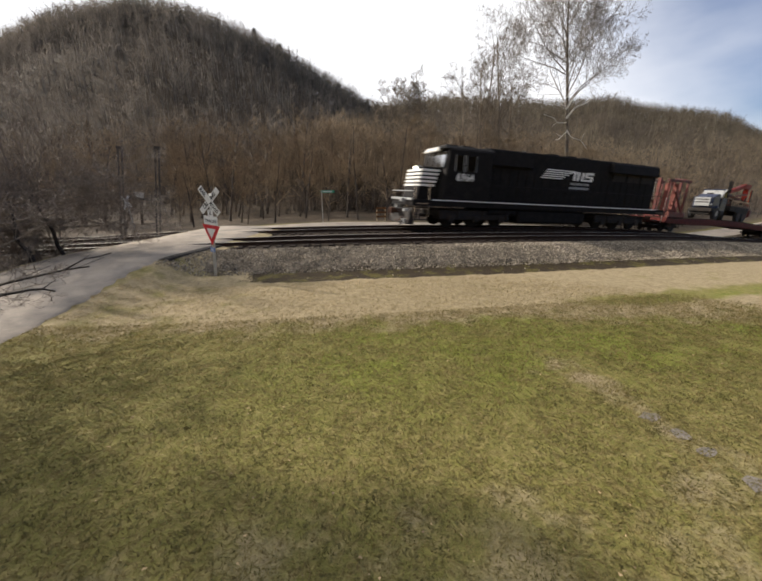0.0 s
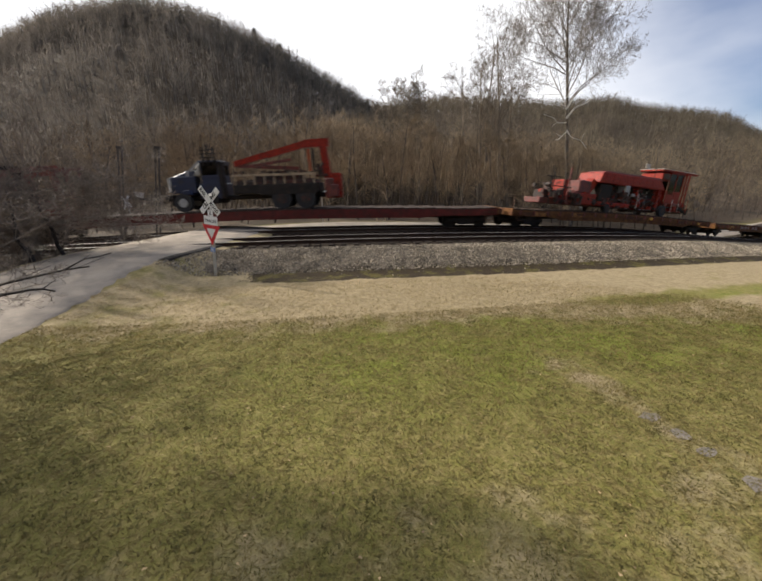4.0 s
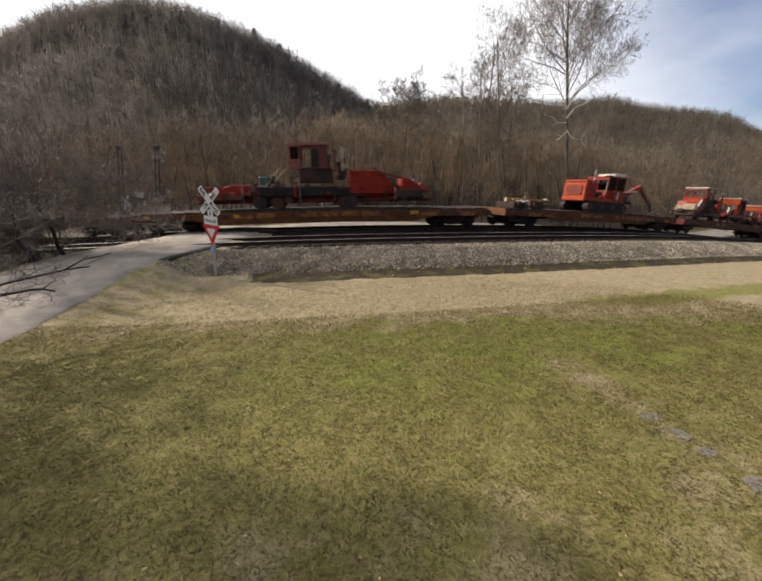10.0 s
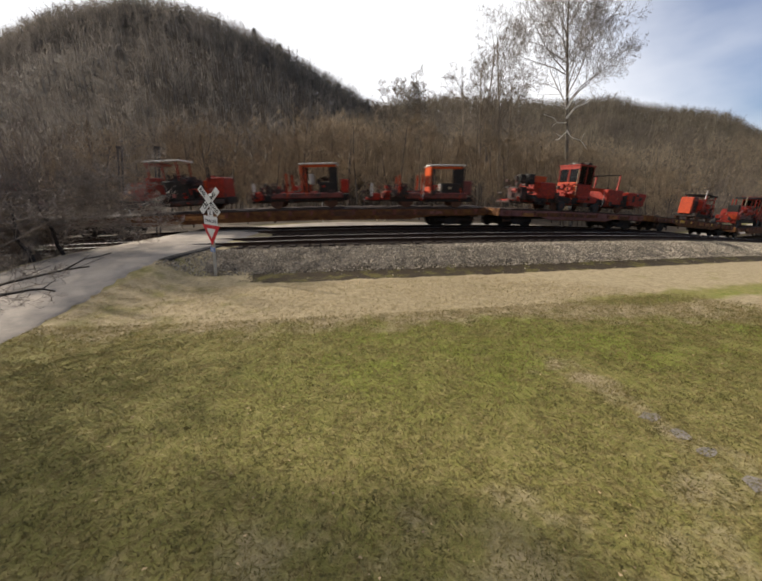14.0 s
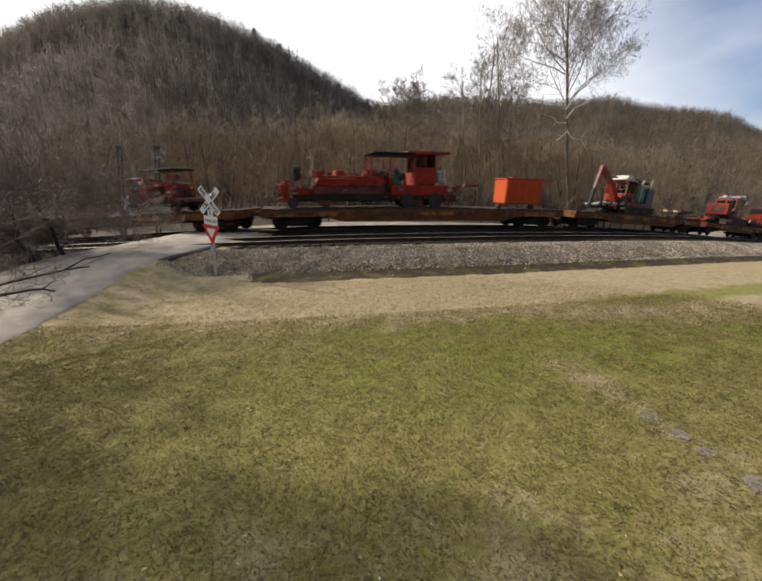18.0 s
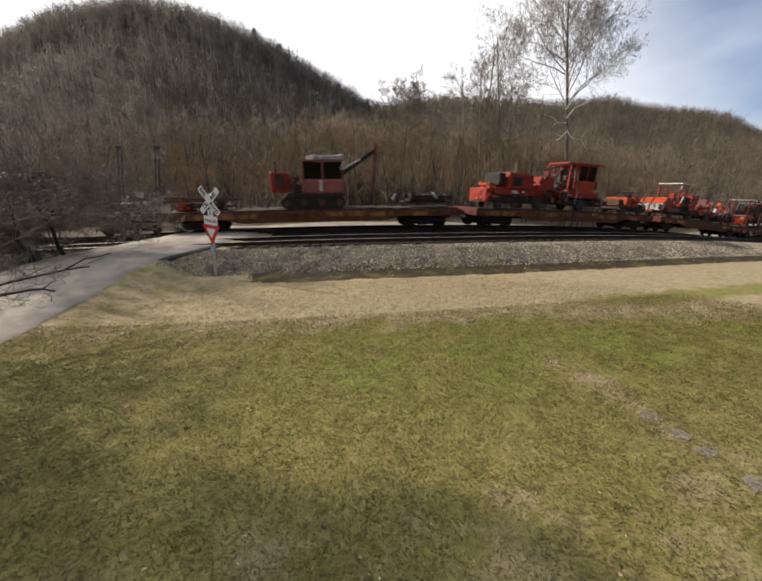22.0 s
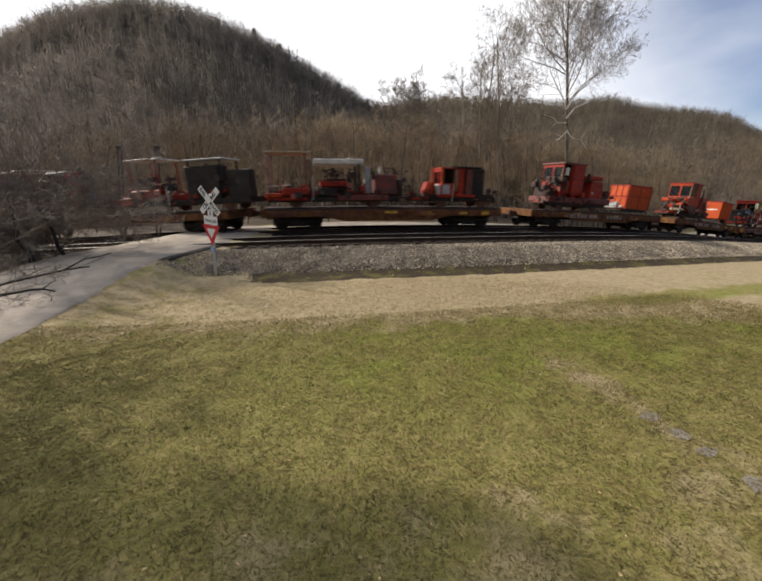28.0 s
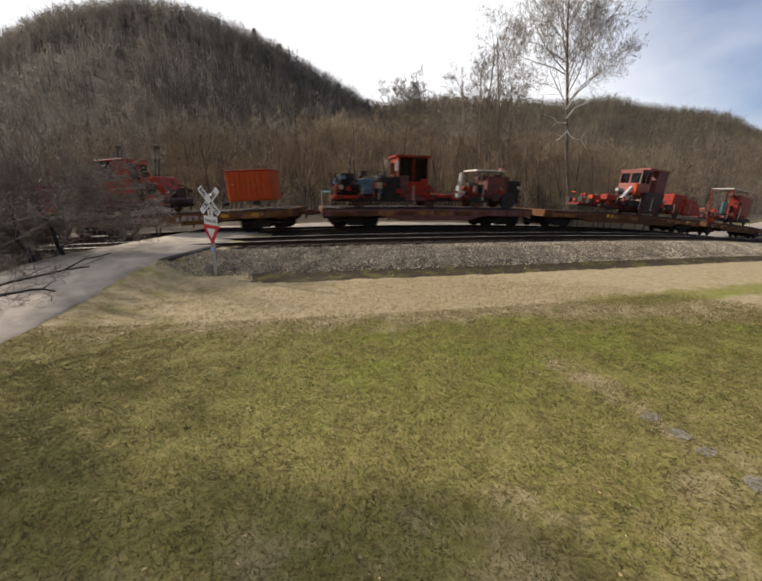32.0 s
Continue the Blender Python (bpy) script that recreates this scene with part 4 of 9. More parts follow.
def foreground_trees():
    """A small bare tree on the bank across the road, and unseen slender tall ones added so their crowns shade the near
    grass.
    """
    rng = random.Random(77)
    for x, y, h, first in ((-13.4, 11.6, 4.6, 0.35),):
        segs = grow(rng, h, 0.065, spread=0.58, levels=5, kids=6, first=first, twist=0.35, upward=0.08, length_ratio=0.22, taper=0.55, whorl=2.6, finer=0.58)
        place_tree("bare_tree", split_tree("bank", segs, 0.0062, M_BARK, M_THICKET), pose(x, y, gz(x, y)), "small leafless tree with dark limbs reaching over the road", group="bare trees beside the road")
    for x, y, h, first in ((-17.9, 9.6, 11.0, 0.86), (-14.2, 9.5, 11.2, 0.86), (-15.2, 9.2, 11.0, 0.86), (-19.2, 9.2, 11.0, 0.86), (-13.4, 8.9, 11.0, 0.86)):
        segs = []
        for stem in range(2):
            d = Vector((rng.gauss(0, 0.12), rng.gauss(0, 0.12), 0))
            segs += [(a + d, b + d, ra, rb, lv) for a, b, ra, rb, lv in grow(rng, h * rng.uniform(0.9, 1.0), 0.017, spread=0.64, levels=5, kids=6, first=first, twist=0.4, upward=0.05, length_ratio=0.105, taper=0.6, whorl=3.4, finer=0.58)]
        place_tree("bare_tree", split_tree("yard", segs, 0.0066, M_BARK, M_THICKET), pose(x, y, gz(x, y)), "unseen slender leafless tree with fine twigs, shading the near grass", group="bare trees beside the road")


def lawn_tree():
    """The spreading bare tree at the lawn's edge: its branches hang over the road and shade the near grass."""
    rng = random.Random(5)
    x0, y0 = -7.9, 5.2
    root = thing("spreading_tree", "low spreading leafless tree whose dark twigs overhang the road", "tree")
    base = gz(x0, y0)
    root.matrix_basis = pose(x0, y0, base)
    bm = bmesh.new()
    for dx, dy, h, r in ((0, 0, 3.9, 0.075), (0.25, 0.1, 3.0, 0.055), (-0.3, 0.2, 3.4, 0.06)):
        p = Vector((dx, dy, -0.2))
        for k in range(6):
            q = p + Vector((rng.gauss(0, 0.09), rng.gauss(0, 0.09), h / 6))
            bm_tube(bm, p, q, r * (1 - 0.13 * k), r * (0.87 - 0.13 * k), 7)
            p = q
    part("trunk", bm, M_LIMB, root)
    # (azimuth from x towards y, reach, height on the trunk, rise), low ones first
    limbs = []
    for k in range(3):
        limbs.append((rng.uniform(48, 72), rng.uniform(2.4, 3.4), rng.uniform(0.8, 1.5), rng.uniform(4, 24)))
    for k in range(4):
        limbs.append((rng.uniform(62, 105), rng.uniform(2.2, 3.4), rng.uniform(1.3, 2.8), rng.uniform(4, 36)))
    for k in range(2):
        limbs.append((rng.uniform(80, 130), rng.uniform(1.6, 2.6), rng.uniform(2.0, 3.2), rng.uniform(10, 40)))
    for k in range(3):
        limbs.append((rng.uniform(130, 230), rng.uniform(0.8, 1.4), rng.uniform(1.0, 2.6), rng.uniform(15, 60)))
    for az, ln, z, up in limbs:
        segs = grow(rng, ln, 0.020, spread=0.52, levels=4, kids=5, first=0.18, twist=0.55, upward=0.06, length_ratio=0.36, taper=0.5, whorl=2.2, finer=0.55)
        q = Matrix.Translation((0, 0, z)) @ Matrix.Rotation(radians(az), 4, "Z") @ Matrix.Rotation(radians(90 - up), 4, "Y")
        v, f = tubes([(q @ a, q @ b, ra, rb, lv) for a, b, ra, rb, lv in segs], 0.0034)
        ob = new("branch", raw_mesh("branch", v, f, M_THICKET))
        ob.parent = root
    # two thick dark limbs that sag low over the road
    for pts, r in ((((0.1, 0.5, 0.9), (0.3, 1.55, 1.13), (1.1, 2.1, 1.29), (1.4, 2.43, 1.30)), 0.036),
                   (((1.1, 2.1, 1.29), (1.45, 2.3, 1.50), (1.75, 2.7, 1.56)), 0.020),
                   (((0.1, 0.5, 0.85), (0.9, 1.5, 1.03), (1.2, 1.7, 0.94)), 0.030),
                   (((0.0, 0.0, 0.6), (0.1, 0.5, 0.87)), 0.042)):
        bm = bmesh.new()
        for a, b in zip(pts, pts[1:]):
            a, b = Vector(a), Vector(b)
            m = a.lerp(b, 0.5) + Vector((0, 0, rng.gauss(0, 0.025)))
            for p, q in ((a, m), (m, b)):
                bm_tube(bm, p - Vector((0, 0, base)), q - Vector((0, 0, base)), r, r * 0.86, 7)
                r *= 0.86
            e = m + Vector((rng.uniform(0.1, 0.4), rng.uniform(0.0, 0.4), rng.uniform(-0.1, 0.25)))
            bm_tube(bm, m - Vector((0, 0, base)), e - Vector((0, 0, base)), r * 0.5, 0.004, 5)
        part("limb", bm, M_LIMB, root, "thick dark limb sagging over the road")


lawn_tree()


def bank_trees():
    """Low bare trees on the bank across the road; their long branches reach out over it."""
    rng = random.Random(58)
    for x, y, n in ((-12.7, 12.6, 5), (-12.4, 13.6, 18), (-13.6, 13.4, 4)):
        root = thing("bank_tree", "low leafless tree with fine pale-tipped twigs reaching over the road", "tree", "bare trees beside the road")
        root.matrix_basis = pose(x, y, gz(x, y))
        bm = bmesh.new()
        p = Vector((0, 0, -0.2))
        for k in range(5):
            q = p + Vector((rng.gauss(0, 0.1), rng.gauss(0, 0.1), 0.55))
            bm_tube(bm, p, q, 0.085 - 0.012 * k, 0.073 - 0.012 * k, 7)
            p = q
        part("trunk", bm, M_LIMB, root)
        for k in range(n):
            segs = grow(rng, rng.uniform(2.0, 3.9) * (1.15 if n > 12 else 1.0), 0.022, spread=0.5, levels=4, kids=6, first=0.16, twist=0.5, upward=0.10, length_ratio=0.36, taper=0.5, whorl=2.4, finer=0.55)
            q = Matrix.Translation((0, 0, rng.uniform(0.4, 2.8))) @ Matrix.Rotation(radians(rng.uniform(4, 45 if n > 12 else 75) if k % 4 else rng.uniform(85, 300)), 4, "Z") @ Matrix.Rotation(radians(90 - rng.uniform(3, 22 if n > 12 else 42)), 4, "Y")
            v, f = tubes([(q @ a, q @ b, ra, rb, lv) for a, b, ra, rb, lv in segs], 0.0042)
            ob = new("branch", raw_mesh("branch", v, f, M_BANKTWIG))
            ob.parent = root


bank_trees()
foreground_trees()


def lawn_grass():
    rng = np.random.default_rng(41)
    n = 880000
    x, y = rng.uniform(-13, 13, n), rng.uniform(-5.5, 13.5, n)
    patch = (x / 12) ** 2 + ((y - 4) / 8.5) ** 2 < 1 + rng.normal(0, 0.08, n)
    x, y = x[patch], y[patch]
    n = len(x)
    z, s, w = ground_z(x, y)
    d2 = np.min((x[:, None] - ROAD_LINE[None, 10:40, 0]) ** 2 + (y[:, None] - ROAD_LINE[None, 10:40, 1]) ** 2, 1)
    keep = (w < -9.5) & (d2 > (ROAD_HALF + 0.1) ** 2) & ((w < -12.8) | (rng.random(n) < 0.3))
    x, y, z, s, w = x[keep], y[keep], z[keep], s[keep], w[keep]
    n = len(x)
    hgt = rng.uniform(0.010, 0.032, n)
    a = rng.uniform(0, 6.28, n)
    wd = rng.uniform(0.003, 0.006, n) * (1 + np.hypot(x, y) * 0.12)
    lean = rng.normal(0, 0.034, (n, 2))
    b0 = np.column_stack([x + np.cos(a) * wd, y + np.sin(a) * wd, z])
    b1 = np.column_stack([x - np.cos(a) * wd, y - np.sin(a) * wd, z])
    tp = np.column_stack([x + lean[:, 0], y + lean[:, 1], z + hgt])
    v = np.stack([b0, b1, tp], 1)
    dry = (w > -12.6 - 1.1 * smooth(0, 5, s) + rng.normal(0, 0.8, n)) & (rng.random(n) > 0.9 * np.exp(-((w + 13.0) / 0.6) ** 2) * smooth(1.0, 5.0, s))
    for name, sel, m, lab in (("grass", ~dry, M_GRASS, "short green and straw-coloured blades of lawn grass"), ("dry_grass", dry, M_STRAW, "short bleached dry grass along the ballast")):
        q = v[sel].reshape(-1, 3)
        f = np.arange(len(q)).reshape(-1, 3)
        tagged(big_mesh(name, q, f, m), lab, "grass", kind="stuff")
    n = 380
    y = 2 + 9.5 * rng.random(n)
    x = rng.uniform(-1, 1, n) * (y * 1.1)
    z, s, w = ground_z(x, y)
    keep = (w < -8.9) & (x > -6.8)
    x, y, z = x[keep], y[keep], z[keep] + 0.035
    n = len(x)
    c = np.stack([x, y, z], 1)[:, None] + rng.normal(0, 0.009, (n, 4, 3)) * np.array([1, 1, 0.3]) + np.array([(-1, -0.6, 0), (1, -0.6, 0), (1, 0.6, 0), (-1, 0.6, 0)]) * 0.009
    tagged(big_mesh("fallen_leaves", c.reshape(-1, 3), np.arange(4 * n).reshape(-1, 4), M_LEAF), "small curled brown leaves scattered over the lawn", "leaves", kind="stuff")


lawn_grass()


# ---- signs and posts ----
def crossbuck(x, y, turn, plates=True):
    root = thing("crossbuck_sign", "white railroad crossbuck on a steel post beside the crossing" if not plates else "white railroad crossbuck with a red yield sign on a steel post", "sign", "crossing signs")
    root.matrix_basis = pose(x, y, gz(x, y) - 0.02, 0, 5 if plates else 7, turn) @ Matrix.Scale(1.04, 4)
    part("post", bm_box(bmesh.new(), -0.045, 0.045, -0.03, 0.03, -0.2, 2.72, 0.008), M_SILVER, root)
    for k, (a, body) in enumerate(((-45, "CROSSING"), (45, "RAIL      ROAD"))):
        m = pose(0, -0.045 - 0.012 * k, 2.50, 0, a, 0)
        b = box(root, "blade", -0.54, 0.54, -0.004, 0.004, -0.10, 0.10, M_SIGNWHITE, 0.003)
        b.matrix_basis = m
        text_mesh("lettering", body, 0.175, 0.001, M_LETTER, b, pose(0, -0.006, 0, 90, 0, 0) @ Matrix.Diagonal((0.86, 1, 1, 1)), 0.007)
    if plates:
        pl = box(root, "track_plate", -0.29, 0.29, -0.052, -0.044, 1.74, 2.02, M_SIGNWHITE, 0.003, label="white plate with black lettering")
        text_mesh("lettering", "TRACKS", 0.13, 0.001, M_LETTER, pl, pose(0, -0.054, 1.86, 90, 0, 0), 0.004)
        pc = box(root, "number_plate", -0.11, 0.11, -0.052, -0.044, 2.03, 2.22, M_SIGNWHITE, 0.003)
        text_mesh("lettering", "2", 0.17, 0.001, M_LETTER, pc, pose(0, -0.054, 2.125, 90, 0, 0), 0.005)
        for name, sc, m, d in (("yield_sign", 1.0, M_SIGNRED, 0.045), ("yield_centre", 0.50, M_SIGNWHITE, 0.056)):
            bm = bmesh.new()
            c = Vector((0, 0, 1.73 - 0.22))
            pts = [Vector((-0.38, 0, 1.73)), Vector((0.38, 0, 1.73)), Vector((0, 0, 1.07))]
            f = [bm.verts.new(c + (p - c) * sc + Vector((0, -d, 0))) for p in pts]
            g = [bm.verts.new(c + (p - c) * sc + Vector((0, -d - 0.006, 0))) for p in pts]
            bm.faces.new(f)
            bm.faces.new(g[::-1])
            for i in range(3):
                bm.faces.new((f[i], g[i], g[(i + 1) % 3], f[(i + 1) % 3]))
            part(name, bm, m, root)
        bl = box(root, "notice_plate", -0.10, 0.10, -0.046, -0.036, 0.84, 0.99, M_SIGNBLUE, 0.003, label="small blue notice plate")
        for k in range(3):
            box(bl, "writing_bar", -0.08, 0.08, -0.049, -0.0465, 0.87 + 0.04 * k, 0.885 + 0.04 * k, M_SIGNWHITE, 0)
    return root


crossbuck(-5.86, 12.05, -23)
crossbuck(-17.1, 24.6, 92 + 180, False)


def frame_posts():
    """Two pairs of dark posts with a low rail between them, beyond the crossing."""
    root = thing("goalpost_barrier", "tall dark timber posts joined by a rail beyond the crossing", "goalpost")
    x0, y0 = -19.95, 27.0
    root.matrix_basis = pose(x0, y0, gz(x0, y0), 0, 8.5, 6)
    for x, h in ((0.0, 6.6), (0.26, 6.6), (2.52, 7.0), (2.78, 7.0)):
        part("post", bm_box(bmesh.new(), x - 0.05, x + 0.05, -0.05, 0.05, -0.3, h, 0.01), M_POST, root)
    for x, h in ((0.13, 6.6), (2.65, 7.0)):
        part("cap", bm_box(bmesh.new(), x - 0.22, x + 0.22, -0.06, 0.06, h - 0.16, h + 0.03, 0.01), M_POST, root)
    beam(root, "rail", (0, 0, 3.0), (2.7, 0, 3.2), 0.10, 0.14, M_POST)
    box(root, "plate", 1.0, 1.7, -0.09, -0.06, 3.2, 3.6, M_WHITE, 0.01, label="pale rectangular plate")


frame_posts()


def street_sign():
    root = thing("street_sign", "small green name sign on a thin steel post", "sign")
    x, y = -4.9, 30.0
    root.matrix_basis = pose(x, y, gz(x, y), 0, 0, 4)
    tube(root, "post", (0, 0, -0.2), (0, 0, 2.55), 0.03, M_SILVER)
    b = box(root, "blade", -0.10, 1.05, -0.012, 0.012, 2.35, 2.56, M_SIGNGREEN, 0.004)
    box(b, "writing_bar", 0.1, 0.85, -0.016, -0.0125, 2.42, 2.49, M_SIGNWHITE, 0)


street_sign()


def marker_panel():
    root = thing("timber_rack", "low rack of weathered boards beside the far lane", "rack")
    x, y = 0.0, 30.2
    root.matrix_basis = pose(x, y, gz(x, y), 0, 0, 8)
    for dx in (-0.35, 0.35):
        box(root, "post", dx - 0.04, dx + 0.04, -0.04, 0.04, -0.1, 1.2, M_BEIGE, 0.005)
    for z in (0.35, 0.7, 1.05):
        box(root, "board", -0.45, 0.45, -0.065, -0.042, z, z + 0.14, M_CARYELLOW, 0.004)


marker_panel()


def stepping_stones():
    rng = random.Random(15)
    for x, y, a, b in ((3.66, 4.09, 0.17, 0.11), (3.79, 3.74, 0.15, 0.12), (3.84, 3.42, 0.16, 0.10), (3.98, 2.94, 0.17, 0.13)):
        bm = bmesh.new()
        n = 9
        r = [rng.uniform(0.62, 1.08) for _ in range(n)]
        lo = [bm.verts.new((a * r[i] * math.cos(6.283 * i / n), b * r[i] * math.sin(6.283 * i / n), -0.03)) for i in range(n)]
        hi = [bm.verts.new((a * 0.95 * r[i] * math.cos(6.283 * i / n), b * 0.95 * r[i] * math.sin(6.283 * i / n), 0.018)) for i in range(n)]
        bm.faces.new(hi)
        bm.faces.new(lo[::-1])
        for i in range(n):
            bm.faces.new((lo[i], lo[(i + 1) % n], hi[(i + 1) % n], hi[i]))
        ob = part("stepping_stone", bm, M_SLAB, None)
        ob.matrix_basis = pose(x, y, gz(x, y) - 0.013, 0, 0, rng.uniform(-20, 20))
        tagged(ob, "flat grey stepping stone sunk into the worn lawn", "stone", "stepping stones in the lawn")


stepping_stones()


# ---- the train ----
# metres that the train has moved by each whole second
RUN = [0.0, 11.66, 22.8, 34.12, 45.5, 56.7, 67.71, 78.69, 89.43, 100.55, 111.77, 122.53, 133.49, 144.62, 155.49, 166.5, 177.5,
       188.31, 199.29, 210.03, 220.39, 230.82, 241.61, 252.17, 262.82, 273.53, 284.4, 295.2, 305.86, 316.99, 327.79, 338.27, 349.0]
MOVING = []           # (thing, place along the train, half its wheelbase, offset on its car)


def rail_point(s, w=0.0):
    x, y, _ = line(s, w)
    return Vector((float(x), float(y), float(rail_z(s))))


def on_rails(place, half, t):
    """The pose of a vehicle whose two bogies stand half a wheelbase before and behind its middle."""
    s = place - RUN[t]
    a, b = rail_point(s - half), rail_point(s + half)
    u = (b - a).normalized()
    v = Vector((0, 0, 1)).cross(u).normalized()
    m = Matrix((u, v, u.cross(v))).transposed().to_4x4()
    m.translation = (a + b) / 2
    return m


DECK = 1.12


def wheelset(par, x, r=0.42):
    w = part("wheelset", bm_tube(bmesh.new(), (x, -0.9, r), (x, 0.9, r), 0.08, None, 8), M_DARK, par)
    for y in (-0.76, 0.70):
        bm = bm_tube(bmesh.new(), (x, y - 0.005, r), (x, y + 0.09, r), r, None, 20)
        part("wheel", bm, M_RUST, w)


def bogie(par, x, wb=1.78, r=0.46):
    b = part("bogie", bm_box(bmesh.new(), x - 0.2, x + 0.2, -1.1, 1.1, 0.5, 0.82, 0.03), M_DARK, par)
    for y in (-1.02, 1.02):
        bm = bmesh.new()
        bm_box(bm, x - wb / 2 - 0.25, x + wb / 2 + 0.25, y - 0.07, y + 0.07, 0.36, 0.58, 0.03)
        bm_box(bm, x - 0.5, x + 0.5, y - 0.075, y + 0.075, 0.20, 0.70, 0.03, (0.12, 0.12))
        for k in (-0.15, 0.0, 0.15):
            bm_tube(bm, (x + k, y, 0.24), (x + k, y, 0.62), 0.055, None, 8)
        part("side_frame", bm, M_DARK, b)
    # added dark block closes the gaps between the wheels, black below the deck
    part("bogie_fill", bm_box(bmesh.new(), x - wb / 2 - 0.30, x + wb / 2 + 0.30, -0.62, 0.62, 0.22, 0.66, 0.04, (0.12, 0.12)), M_DARK, b)
    for k in (-wb / 2, wb / 2):
        bm = bm_tube(bmesh.new(), (x + k, -0.8, r), (x + k, -0.70, r), r, None, 20)
        bm_tube(bm, (x + k, -1.12, r), (x + k, 1.12, r), 0.09, None, 8)
        bm_tube(bm, (x + k, 0.70, r), (x + k, 0.80, r), r, None, 20)
        part("wheelset", bm, M_DARK, b)


def coupler(par, x, sign):
    bm = bm_box(bmesh.new(), min(x, x + sign * 0.55), max(x, x + sign * 0.55), -0.09, 0.09, 0.74, 0.95, 0.03)
    bm_box(bm, min(x + sign * 0.45, x + sign * 0.72), max(x + sign * 0.45, x + sign * 0.72), -0.16, 0.14, 0.68, 1.0, 0.04)
    part("coupler", bm, M_RUST, par)


def camber(x, tr):
    """How far a wagon's deck is arched up at x from its middle."""
    return 0.0019 * max(0.0, tr * tr - x * x)


def bent_bar(par, name, x0, x1, y0, y1, low, high, material, tr, n=14):
    """A long bar along the wagon that follows its camber; low and high give z along it."""
    bm = bmesh.new()
    rings = []
    for i in range(n + 1):
        x = x0 + (x1 - x0) * i / n
        c = camber(x, tr)
        rings.append([bm.verts.new((x, yy, zz + c)) for yy, zz in ((y0, low(x)), (y1, low(x)), (y1, high(x)), (y0, high(x)))])
    for p, q in zip(rings, rings[1:]):
        for i in range(4):
            bm.faces.new((p[i], q[i], q[(i + 1) % 4], p[(i + 1) % 4]))
    bm.faces.new(rings[0][::-1])
    bm.faces.new(rings[-1])
    bmesh.ops.recalc_face_normals(bm, faces=bm.faces)
    return part(name, bm, material, par)


